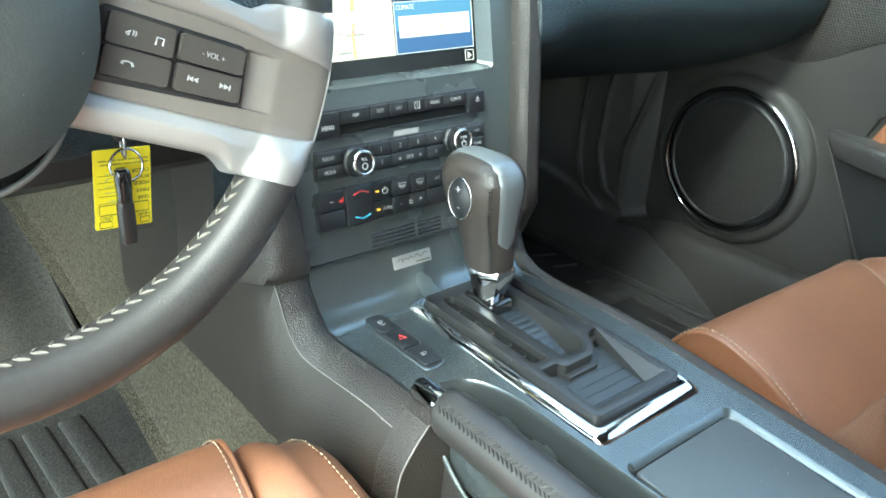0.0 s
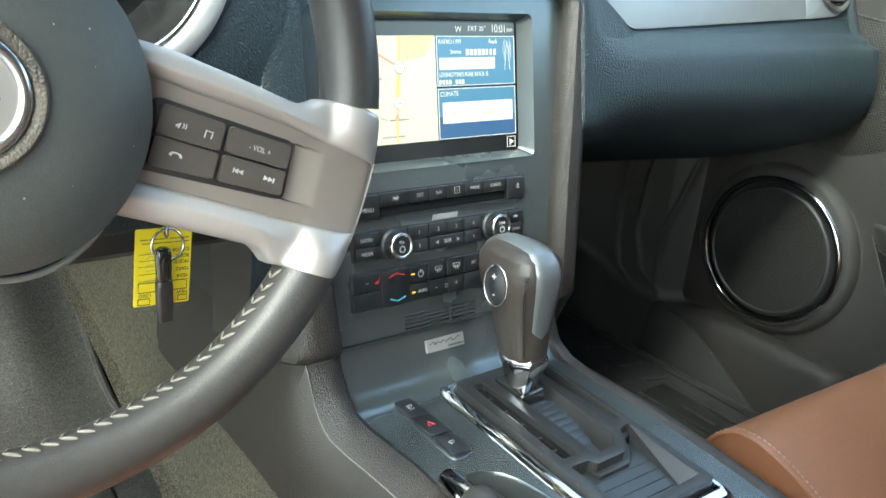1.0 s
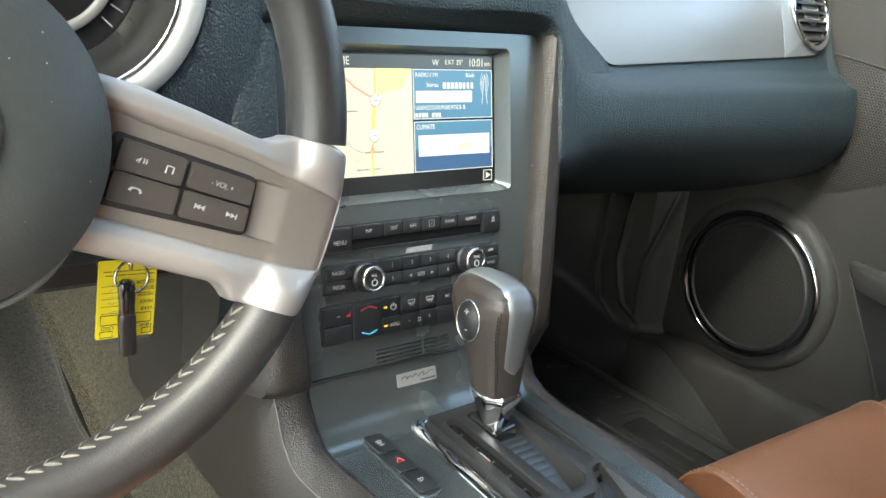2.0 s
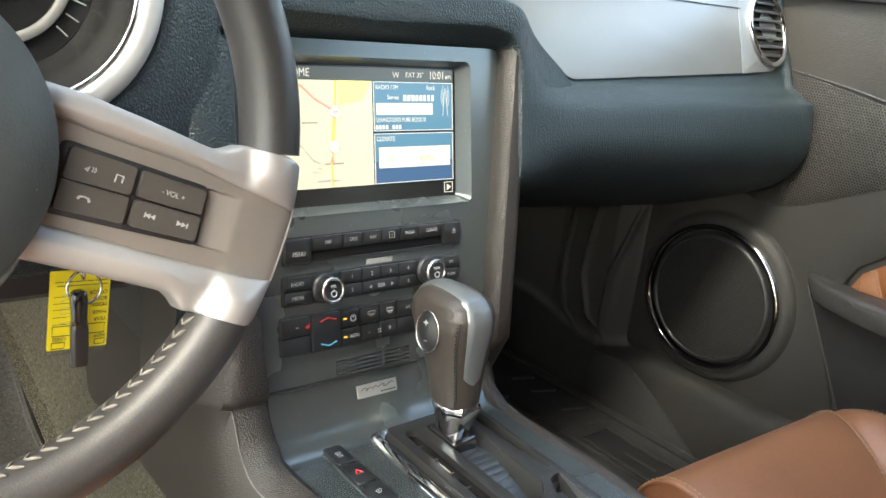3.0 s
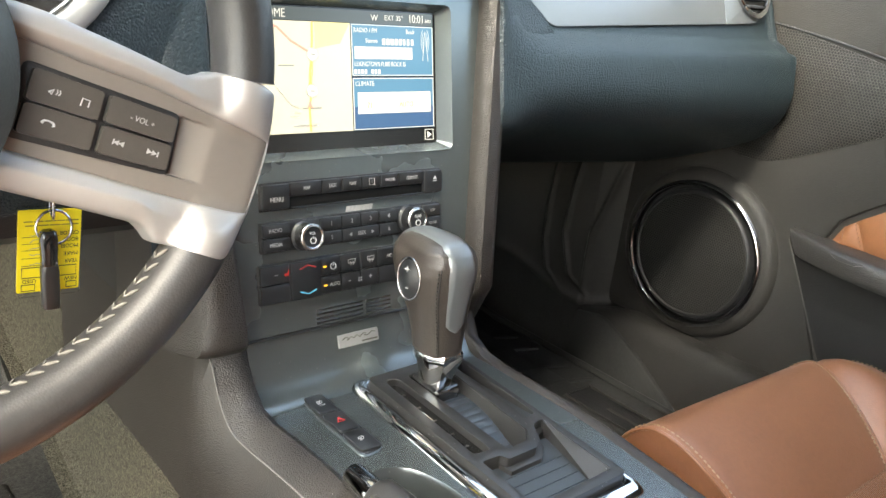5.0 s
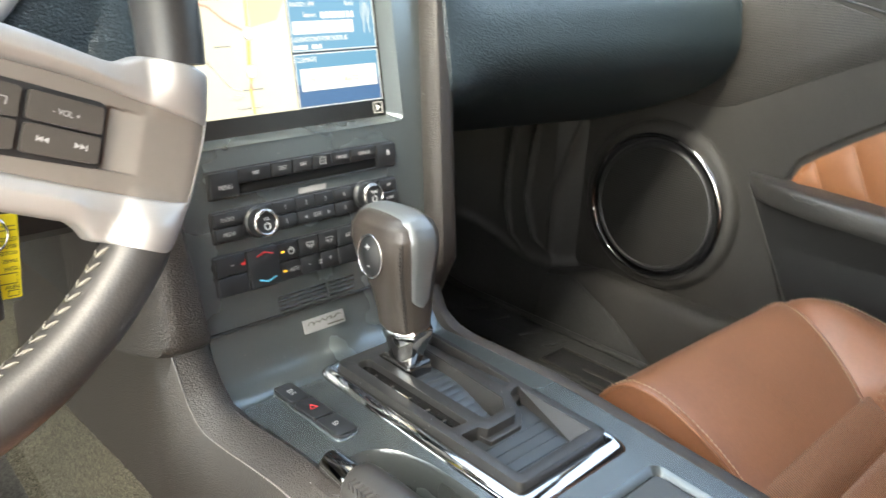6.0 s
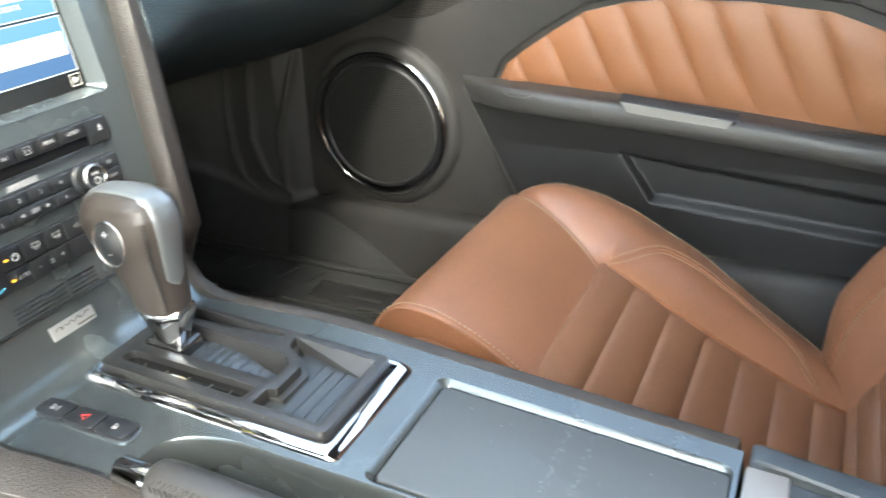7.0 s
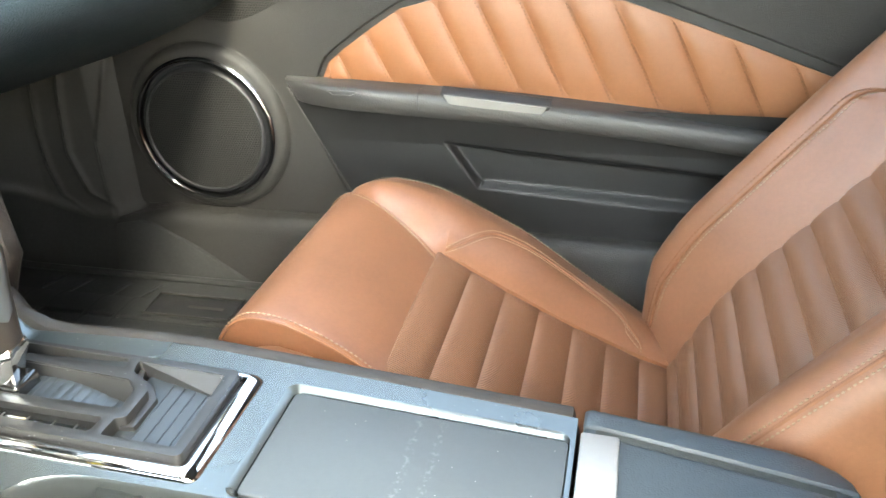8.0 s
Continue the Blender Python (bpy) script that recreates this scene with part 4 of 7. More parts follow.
flank = part("side_panel", skin([r[4:] for r in rows]), M_CHEEK_LOW, console, "smooth charcoal lower side panel")
part("side_roll", skin([r[:5] for r in rows]), M_CHEEK, console, "grained charcoal rolled edge")
seam = [r[4] + Vector((-0.0005, 0, 0.0006)) for r in rows[7:]]
part("seam", tube(spline(seam, 4), 0.0007, 6), M_SEAM, flank, "pale seam line")
# its rear end: a crisp corner and a face that turns in to the brake pocket
end = [[p + Vector((sh, dy, dz)) for p in rows[-1]] for sh, dy, dz in ((0, 0, 0), (-0.0004, -0.012, -0.0002), (0.0, -0.0258, -0.0006), (0.0012, -0.0270, -0.0010), (0.012, -0.0285, -0.0030), (0.026, -0.0300, -0.0065), (0.044, -0.0310, -0.012))]
part("side_panel_end", skin(end), M_CHEEK, console, angle=28)
part("end_seam", tube(spline([tuple(p + Vector((0.0004, -0.0272, 0.0002))) for p in rows[-1][3:8]], 4), 0.0008, 6), M_SEAM, console, "pale corner line")
lip = [(-0.0985, -0.156, 0.4355), (-0.0995, -0.166, 0.424), (-0.100, -0.182, 0.403), (-0.1005, -0.214, 0.377), (-0.101, -0.28, 0.352), (-0.101, -0.40, 0.335), (-0.101, -0.54, 0.33)]
part("pocket_lip", tube(spline(lip, 6), 0.0018, 8), M_SATIN, console, "satin lip along the brake pocket")
part("inner_side_wall", skin([[Vector((x, y, z)) for x, z in ((-0.0985, float(np.interp(-y, [0.156, 0.182, 0.214, 0.28, 0.40, 0.56], [0.430, 0.402, 0.376, 0.351, 0.334, 0.33]))), (-0.106, 0.30), (-0.110, 0.17))] for y in (-0.156, -0.166, -0.182, -0.20, -0.214, -0.24, -0.28, -0.34, -0.40, -0.48, -0.58)]), M_SILL, console, "black inner side of the console")
# flank towards the passenger
rows = []
for y in list(np.linspace(0.0, -0.50, 26)) + [-0.512, -0.517, -0.522, -0.54, -0.58, -0.62]:
    zt = 0.4835 if y > -0.02 else np.interp(-y, [0.02, 0.0320, 0.0385, 0.046, 0.058, 0.08], [0.4835, 0.4590, 0.4450, 0.4370, 0.4318, console_at(0, -0.08).z])
    if y <= -0.08:
        zt = console_at(0, y).z
    zt -= 0.045 * min(1, max(0, (-0.512 - y) / 0.01))
    xr = right_edge(y)
    rows.append([Vector(p) for p in ((xr - 0.003, y, zt - 0.008), (xr, y, zt + 0.0005), (xr + 0.004, y, zt + 0.0028), (xr + 0.010, y, zt + 0.0022), (xr + 0.015, y, zt - 0.004), (xr + 0.018, y, zt - 0.03), (xr + 0.020, y, 0.30), (xr + 0.028, y, 0.18))])
part("passenger_side_panel", skin(rows), M_CHEEK_LOW, console, "dark grained side panel with a rolled edge")

# switch bank
bank = part("switch_bank", prism(rounded([(-0.0720, -0.043), (-0.0545, -0.045), (-0.0500, -0.128), (-0.0700, -0.132)], 0.007), -0.002, 0.0016, 0.0005, f=top_at), M_DARK, console, "black switch bank with hazard key")
BANK = rounded([(-0.0728, -0.0415), (-0.0532, -0.0435), (-0.0486, -0.1295), (-0.0708, -0.1335)], 0.008)
part("switch_rim", tube([top_at(x, y, 0.0005) for x, y in BANK], 0.0013, 8, closed=True), M_SATIN, bank)
for k, (mat, nm) in enumerate(((M_GREYPRINT, "traction_mark"), (M_RED, "hazard_mark"), (M_GREYPRINT, "seat_belt_mark"))):
    y1 = -0.0455 - k * 0.0280
    y0 = y1 - 0.0265
    x0, x1 = -0.0710 + 0.0006 * k, -0.0540 + 0.0013 * k
    part("switch", prism(rounded([(x0, y1), (x1, y1 - 0.001), (x1 + 0.0012, y0 - 0.001), (x0 + 0.0006, y0)], 0.004), 0.0012, 0.0035, 0.0008, f=top_at), M_BUTTON, bank)
    cx, cy = (x0 + x1) / 2, (y0 + y1) / 2
    if k == 1:
        part(nm, tube([top_at(cx + 0.0035 * math.sin(radians(a)), cy + 0.0035 * math.cos(radians(a)) - 0.0005, 0.0038) for a in (0, 120, 240, 360)], 0.0006, 6), mat, bank)
    else:
        part(nm, ring(cx - 0.0012, cy + 0.0006, 0.0012, 0.0036, top_at, 0.00035, 14, m=6), mat, bank)
        part(nm, tube([top_at(cx + a, cy + c, 0.0037) for a, c in ((0.0008, 0.0022), (0.0026, 0.0010), (0.0012, -0.0012), (-0.0024, -0.0020))], 0.00035, 6), mat, bank)
        if k == 0:
            lettering("OFF", 0.0030, top_at, cx, cy - 0.0042, 0.0036, mat, bank)

# badge on the curve
def curve_at(x, s, w=0.0):
    y, z = -0.0275 + (-0.0320 + 0.0275) * s, 0.4715 + (0.4600 - 0.4715) * s
    return Vector((x, y - w * 0.93, z + w * 0.36))


badge = part("badge", prism(rect(-0.0290, 0.0120, 0.05, 0.95, 0.01, 1), 0, 0.0022, 0.0006, f=curve_at), M_LATCH, console, "small silver badge with dark script shapes")
script = [(-0.0255, 0.42), (-0.0225, 0.28), (-0.0195, 0.34), (-0.0205, 0.50), (-0.0165, 0.30), (-0.0135, 0.42), (-0.0105, 0.26), (-0.0075, 0.44), (-0.0050, 0.28), (-0.0015, 0.26), (-0.0025, 0.42), (0.0015, 0.40), (0.0050, 0.24), (0.0085, 0.30)]
part("badge_print", tube(spline([tuple(curve_at(x, s, 0.0023)) for x, s in script], 4), 0.00035, 6), M_INK, badge)
part("badge_print", prism(rect(-0.0060, 0.0100, 0.70, 0.80), 0.0022, 0.0025, f=curve_at), M_INK, badge)

# lid over the cup holders
part("sliding_lid", prism(drawn_in(rect(-0.0235, 0.0925, -0.5120, -0.2985, 0.005)), -0.012, -0.0030, 0.0014, 3, f=console_at), M_LID, console, "flat dark grey sliding lid with two pale scuffs")
part("lid_reveal", skin([[console_at(x, y, w) for x, y in loop] for loop, w in ((LIDOUT, 0.0003), (drawn_in(rect(-0.0285, 0.0980, -0.5125, -0.2930, 0.009)), -0.0004), (drawn_in(rect(-0.0252, 0.0942, -0.5125, -0.2968, 0.0065)), -0.0048), (drawn_in(rect(-0.0250, 0.0940, -0.5125, -0.2970, 0.0060)), -0.011))], around=True), M_SATIN, console, "bevelled reveal round the lid")

# armrest box behind the lid
def arm_right(y):
    return float(np.interp(-y, [0.5205, 0.585, 0.66, 0.680, 0.694, 0.702, 0.707, 0.711, 0.713], [0.1185, 0.1110, 0.1030, 0.097, 0.089, 0.080, 0.069, 0.053, 0.04]))


def arm_groove(y):
    return float(np.interp(-y, [0.52, 0.546, 0.608, 0.664, 0.695, 0.713], [0.0895, 0.0860, 0.0765, 0.0670, 0.0610, 0.058]))


rows = []
for y in (-0.5205, -0.5210, -0.5225, -0.526, -0.535, -0.546, -0.565, -0.585, -0.61, -0.635, -0.66, -0.670, -0.680, -0.688, -0.694, -0.698, -0.702, -0.705, -0.707, -0.7095, -0.711, -0.7125, -0.713):
    xl, xr, g = -0.100 + 0.10 * max(0, -0.690 - y), arm_right(y), arm_groove(y)
    ends = 0.004 * max(0, 1 - (-0.5205 - y) / 0.005) ** 2 + 0.010 * max(0, (-0.700 - y) / 0.013) ** 2
    row = [(xl, -0.05), (xl, -0.008), (xl + 0.0015, -0.002), (xl + 0.005, 0.002), (xl + 0.012, 0.0035)]
    if g < xr - 0.012:
        row += [(x, 0.004) for x in np.linspace(xl + 0.03, g - 0.0085, 7)] + [(g - 0.0060, 0.0036), (g - 0.0048, 0.0026), (g - 0.0042, 0.0006), (g, 0.0004), (g + 0.0042, 0.0006), (g + 0.0048, 0.0026), (g + 0.0060, 0.0036)]
    else:
        row += [(x, 0.004) for x in np.linspace(xl + 0.03, xr - 0.012, 14)]
    row += [(xr - 0.0095, 0.0036), (xr - 0.005, 0.0024), (xr - 0.0018, -0.0008), (xr, -0.006), (xr + 0.001, -0.014), (xr - 0.002, -0.05)]
    rows.append([console_at(x, y, w - (ends if w > -0.04 else 0)) for x, w in row])
armrest = part("armrest_lid", skin(rows, caps=True), M_LIDPAD, console, "grey grained padded armrest lid with a rounded corner")
part("lid_groove", skin([[console_at(arm_groove(y) + dx, y, 0.0011) for dx in (-0.0042, 0, 0.0042)] for y in np.linspace(-0.530, -0.690, 18)]), M_GROOVE, armrest, "olive grey groove in the armrest lid")
part("armrest_box", box(-0.090, 0.100, -0.70, -0.53, 0.17, 0.372, 0.008, 2), M_CHEEK_LOW, console, "dark box under the armrest lid")
part("latch", box(-0.030, 0.0800, -0.5470, -0.5195, -0.02, 0.0082, 0.002, 2, f=console_at), M_LATCH, console, "satin silver armrest latch")

# ---- shift gate ----
gate = thing("shift_gate", "dark shift gate with a mirror-chrome surround", "gear selector gate", console_at(0.035, -0.16, -0.02))


def gate_pt(x, y, w=0.0):
    return top_at(x, y, w)


G0, G1, H0, H1 = -0.0265, 0.0945, -0.2710, -0.0440
outer = rounded([(G0, H0), (G1, H0), (G1, H1 + 0.004), (G0, H1)], [0.010, 0.008, 0.004, 0.010], 6)
inner = rounded([(G0 + 0.0135, H0 + 0.017), (G1 - 0.009, H0 + 0.017), (G1 - 0.009, H1 - 0.008), (G0 + 0.0135, H1 - 0.012)], [0.005, 0.004, 0.003, 0.005], 6)


def between(t):
    return [(a[0] + (c[0] - a[0]) * t, a[1] + (c[1] - a[1]) * t) for a, c in zip(outer, inner)]


part("chrome_frame", skin([[gate_pt(x, y, w) for x, y in between(t)] for t, w in ((-0.03, -0.002), (0, 0.0002), (0.05, 0.0016), (0.14, 0.0032), (0.26, 0.0046), (0.42, 0.0056), (0.60, 0.0058), (0.78, 0.0050), (0.90, 0.0036), (1.0, 0.0012), (1.0, -0.012))], around=True), M_CHROME, gate, "mirror chrome frame")
part("well", prism(inner, -0.016, -0.0105, f=gate_pt), M_RAIL, gate)
FRAME = rounded([(-0.0135, -0.2550), (0.0868, -0.2540), (0.0868, -0.0520), (-0.0135, -0.0540)], [0.006, 0.005, 0.004, 0.006], 4)
SLOT = rounded([(-0.0040, -0.1800), (0.0120, -0.1815), (0.0110, -0.0660), (-0.0030, -0.0650)], [0.003, 0.003, 0.006, 0.006], 4)
WELL = rounded([(0.0210, -0.0660), (0.0600, -0.0660), (0.0605, -0.0900), (0.0570, -0.1760), (0.0480, -0.1860), (0.0245, -0.1880)], 0.0022, 3)
GUTTER = rounded([(0.0690, -0.0660), (0.0825, -0.0660), (0.0810, -0.1620), (0.0700, -0.1640)], 0.003, 4)
REAR = rounded([(-0.0050, -0.1900), (0.0130, -0.1905), (0.0160, -0.1975), (0.0470, -0.1970), (0.0585, -0.1880), (0.0670, -0.1740), (0.0740, -0.1715), (0.0805, -0.1710), (0.0790, -0.2450), (-0.0050, -0.2465)], 0.002, 3)


def bevelled(bm, w1, size, f):
    """The plate's upper edges rounded, then laid on its surface."""
    bmesh.ops.recalc_face_normals(bm, faces=bm.faces)
    sharp = [e for e in bm.edges if len(e.link_faces) == 2 and all(abs(v.co.z - w1) < 1e-7 for v in e.verts) and abs(e.link_faces[0].normal.z) + abs(e.link_faces[1].normal.z) < 1.5]
    bmesh.ops.bevel(bm, geom=sharp, offset=size, segments=3, profile=0.5, affect="EDGES", clamp_overlap=True)
    return mapped(bm, f)


plate = holed(FRAME, [SLOT, WELL, GUTTER, REAR], -0.0105, 0.0105, lambda x, y, w: Vector((x, y, w)))
part("gate_plate", bevelled(plate, 0.0105, 0.0012, gate_pt), M_RAIL, gate, "satin charcoal gate plate")
part("indicator", prism(rect(-0.0050, 0.0130, -0.1820, -0.0640, 0.002), -0.0105, 0.0040, f=gate_pt), M_GLOSS, gate, "glossy black position strip")
for k, y in enumerate((-0.082, -0.103, -0.124, -0.145, -0.163)):
    part("position_mark", prism(rounded([(0.0015, y - 0.0007), (0.0070, y - 0.0007), (0.0070, y + 0.0007), (0.0015, y + 0.0007)], 0.001), 0.0040, 0.0044, f=gate_pt), M_BUTTON_GREY, gate)
# ribbed shutter in the well
rows = []
for k in range(121):
    t = k / 120
    y = -0.068 - 0.118 * t
    w = -0.0020 + 0.0055 * math.sin(math.pi * min(1, t * 1.2)) - 0.005 * max(0, t - 0.6) + 0.0005 * abs(math.sin(math.pi * 15 * t)) ** 0.6
    rows.append([gate_pt(x, y, w - 0.0012 * ((x - 0.040) / 0.02) ** 2) for x in np.linspace(0.0200, 0.0600, 7)])
part("ribbed_shutter", skin(rows, thick=0.002), M_SHUTTER, gate, "ribbed grey sliding shutter")
part("well_wall", skin([[gate_pt(0.0605, -0.080, 0.0095), gate_pt(0.0570, -0.176, 0.0095), gate_pt(0.0480, -0.186, 0.0095)], [gate_pt(0.0570, -0.082, 0.001), gate_pt(0.0490, -0.170, -0.003), gate_pt(0.0450, -0.183, -0.004)], [gate_pt(0.0560, -0.082, -0.010), gate_pt(0.0480, -0.170, -0.010), gate_pt(0.0440, -0.182, -0.010)]], thick=0.0015), M_RAIL, gate)
part("gutter_floor", skin([[gate_pt(x, y, w) for x in (0.068, 0.075, 0.0835)] for y, w in ((-0.062, 0.000), (-0.10, 0.002), (-0.14, 0.005), (-0.165, 0.0080))], thick=0.002), M_SHUTTER, gate)
part("stop_step", prism(rounded([(0.0130, -0.1920), (0.0150, -0.2030), (0.0490, -0.2025), (0.0615, -0.1925), (0.0700, -0.1785), (0.0800, -0.1755), (0.0800, -0.1690), (0.0640, -0.1690), (0.0450, -0.1890), (0.0150, -0.1890)], 0.0015), -0.0105, 0.0030, 0.001, 2, f=gate_pt), M_RAIL, gate)
for k in range(4):
    y = -0.2045 - 0.0102 * k
    part("rear_slat", prism(rect(-0.0060, 0.0795, y - 0.0097, y, 0.0003, 1), -0.0105, -0.0010, 0.0003, 1, f=gate_pt), M_SHUTTER, gate)
part("rear_slat", prism(rect(-0.0060, 0.0795, -0.2042, -0.180, 0.0003, 1), -0.0105, -0.0010, 0.0003, 1, f=gate_pt), M_SHUTTER, gate)
part("rear_wall", skin([[gate_pt(0.0805, -0.173, 0.0098), gate_pt(0.0790, -0.246, 0.0098)], [gate_pt(0.0790, -0.177, -0.002), gate_pt(0.0650, -0.246, -0.002)]], thick=0.0015), M_RAIL, gate)

# ---- gear lever ----
lever = thing("gear_lever", "automatic gear lever with a leather and silver grip", "gear lever", (0.036, -0.083, 0.42))
SEC = [(0.4600, 0.0345, -0.0835, 0.0175, 0.0190), (0.4630, 0.0345, -0.0835, 0.0190, 0.0205), (0.4800, 0.0342, -0.0825, 0.0202, 0.0215), (0.5000, 0.0338, -0.0800, 0.0222, 0.0245), (0.5150, 0.0334, -0.0765, 0.0245, 0.0290),
       (0.5300, 0.0330, -0.0730, 0.0265, 0.0340), (0.5450, 0.0328, -0.0710, 0.0275, 0.0375), (0.5580, 0.0326, -0.0705, 0.0268, 0.0375), (0.5680, 0.0324, -0.0712, 0.0235, 0.0330), (0.5750, 0.0322, -0.0720, 0.0165, 0.0245), (0.5780, 0.0322, -0.0725, 0.006, 0.011)]


SEC = [(0.4700 + (z - 0.4600) * 0.838, x - 0.0008 * min(1, (z - 0.46) / 0.05), y, rx * (1 + 0.05 * min(1, (z - 0.46) / 0.05)), ry) for z, x, y, rx, ry in SEC]


def grip_row(z):
    zs = [s[0] for s in SEC]
    return [float(np.interp(z, zs, [s[k] for s in SEC])) for k in range(1, 5)]


def grip_at(z, a, off=0.0):
    cx, cy, rx, ry = grip_row(z)
    c, s = math.cos(radians(a)), math.sin(radians(a))
    e = 0.80
    return Vector((cx + (rx + off) * math.copysign(abs(c) ** e, c), cy + (ry + off) * math.copysign(abs(s) ** e, s), z))


ZS = [v.x for v in spline([(s[0], 0, 0) for s in SEC], 4)]
part("grip", skin([[grip_at(z, 360 * j / 48) for j in range(48)] for z in ZS], around=True, caps=True), M_KNOB, lever, "charcoal leather grip")
# silver strip up the back and over the top
path = [grip_at(z, -90) for z in np.linspace(0.494, 0.5638, 22)] + [grip_at(z, -90) for z in (0.5664, 0.5684)] + [grip_at(z, 90) for z in (0.5684, 0.5664, 0.562, 0.556, 0.549)]
path = spline([tuple(p) for p in path], 2)
rows = []
for k, p in enumerate(path):
    d = (path[min(k + 1, len(path) - 1)] - path[max(k - 1, 0)]).normalized()
    out = Vector((1, 0, 0)).cross(d)
    t = k / (len(path) - 1)
    half = 0.0118 * min(1, math.sqrt(max(0.02, k / 4))) * (0.86 + 0.28 * min(1, t / 0.5) - 0.30 * max(0, t - 0.6))
    rows.append([p + Vector((-0.0005 + q * half, 0, 0)) + out * (0.0016 - 0.0022 * q * q - 0.002 * max(0, abs(q) - 0.9) * 10) for q in np.linspace(-1, 1, 11)])
part("silver_strip", skin(rows, thick=0.0015), M_BRUSHED, lever, "satin silver strip")
seam = [grip_at(z, -128, 0.0007) for z in np.linspace(0.473, 0.551, 40)]
part("grip_seam", tube(seam, 0.0005, 6), M_THREAD_BLK, lever)
b = stitches([grip_at(z, -132, 0.0010) for z in np.linspace(0.474, 0.549, 40)], 0.0036, 0.0024, 0.0007)
part("grip_stitching", b, M_THREAD_BLK, lever)
# thumb rocker
THUMB_N = Vector((-0.975, -0.20, 0.08)).normalized()
THUMB_V = (Vector((0, 0.16, 1)) - THUMB_N * Vector((0, 0.16, 1)).dot(THUMB_N)).normalized()
THUMB_U = THUMB_V.cross(THUMB_N)
THUMB_C = Vector((0.0036, -0.0755, 0.5360))


def thumb_at(u, v, w):
    return THUMB_C + THUMB_U * u + THUMB_V * v + THUMB_N * w


part("rocker", dome(0, 0, 0.0108, 0.0160, 0.0034, thumb_at, 32, 5, 0.001, skirt=0.006), M_BUTTON, lever, "black thumb rocker")
part("rocker_ring", mapped(ring(0, 0, 1, 0, lambda u, v, w: Vector((u, v, w)), 0.055, 40, 0.012), lambda u, v, w: thumb_at(u * 0.0116, v * 0.0170, 0.0018 + w * 0.9)), M_CHROME, lever, "chrome ring round the rocker")
lettering("+", 0.0100, thumb_at, 0.0, 0.0075, 0.0040, M_WHITE, lever)
lettering("-", 0.0100, thumb_at, 0.0, -0.0065, 0.0040, M_WHITE, lever)
# chrome neck and boot block
rows = [[Vector((0.0360 + q * rx, -0.0840 + p * ry, z)) for q, p in ((1, 0.45), (0.6, 1), (-0.6, 1), (-1, 0.45), (-1, -0.45), (-0.55, -1), (0.1, -0.8), (0.6, -1), (1, -0.45))] for z, rx, ry in ((0.4725, 0.0168, 0.0186), (0.4705, 0.0184, 0.0200), (0.4665, 0.0184, 0.0200), (0.4630, 0.0174, 0.0190), (0.4540, 0.0140, 0.0160), (0.4450, 0.0118, 0.0138), (0.4360, 0.0112, 0.0130), (0.428, 0.0115, 0.0130))]
part("neck", skin(rows, around=True, caps=True), M_CHROME, lever, "faceted chrome neck", angle=50)
part("neck_block", box(0.0225, 0.0500, -0.1040, -0.066, 0.418, 0.4420, 0.004, 3), M_GLOSS, lever)

# ---- parking brake ----
brake = thing("parking_brake", "parking brake lever with stitched grey leather grip and chrome button", "hand brake", (-0.095, -0.40, 0.37))
BX, BZ = -0.0985, -0.0075
pth = spline([(BX, -0.187, 0.4400 + BZ), (BX, -0.20, 0.4410 + BZ), (BX, -0.25, 0.4390 + BZ), (BX, -0.33, 0.4340 + BZ), (BX, -0.40, 0.4260 + BZ), (BX, -0.49, 0.410 + BZ)], 6)
rad = [float(np.interp(k / (len(pth) - 1), [0, 0.04, 0.10, 0.3, 0.7, 1.0], [0.0120, 0.0155, 0.0172, 0.0180, 0.0180, 0.017])) for k in range(len(pth))]
part("grip", tube(pth, rad, 24, flat=1.05), M_LEATHER_BLK, brake, "grey-black leather grip")
for dx in (-0.0045, 0.0045):
    ln = [p + Vector((-r * 0.72 + dx * 0.35, 0, r * 0.72 + dx * 0.30)) for p, r in zip(pth[4:], rad[4:])]
    part("stitching", stitches(ln, 0.0042, 0.0060, 0.0011, slant=0.9 if dx > 0 else -0.6, across=lambda q: Vector((1, 0, 1))), M_THREAD_BLK if dx > 0 else M_LEATHER_BLK, brake, "raised cross stitching")
part("button", tube([(BX, -0.1560, 0.4440 + BZ), (BX, -0.1568, 0.4440 + BZ), (BX, -0.1590, 0.4440 + BZ), (BX, -0.190, 0.4425 + BZ)], [0.0060, 0.0086, 0.0100, 0.0102], 24), M_CHROME, brake, "chrome release button")
part("collar", tube([(BX, -0.1835, 0.4400 + BZ), (BX, -0.1895, 0.4402 + BZ)], 0.0115, 20), M_DARK, brake)


# ---- steering wheel ----
wheel = thing("steering_wheel", "steering wheel with black leather rim and silver spokes", "steering wheel", wheel_at(0, 0, -0.05))
WR, WT = 0.1754, 0.0158


def rim_piece(name, a0, a1, mat, n=60, grow=1.0, label=""):
    rows = []
    for k in range(n + 1):
        a = radians(a0 + (a1 - a0) * k / n)
        rows.append([wheel_at((WR + WT * grow * math.cos(t)) * math.cos(a), (WR + WT * grow * math.cos(t)) * math.sin(a), WT * grow * 1.05 * math.sin(t)) for t in np.linspace(0, 2 * math.pi, 24, endpoint=False)])
    return part(name, skin(rows, around=True, caps=True), mat, wheel, label)


lower = rim_piece("rim", -146, -34.5, M_LEATHER_BLK, label="black leather lower rim")
rim_piece("rim", -5.8, 185.8, M_LEATHER_BLK, 90, label="black leather upper rim")
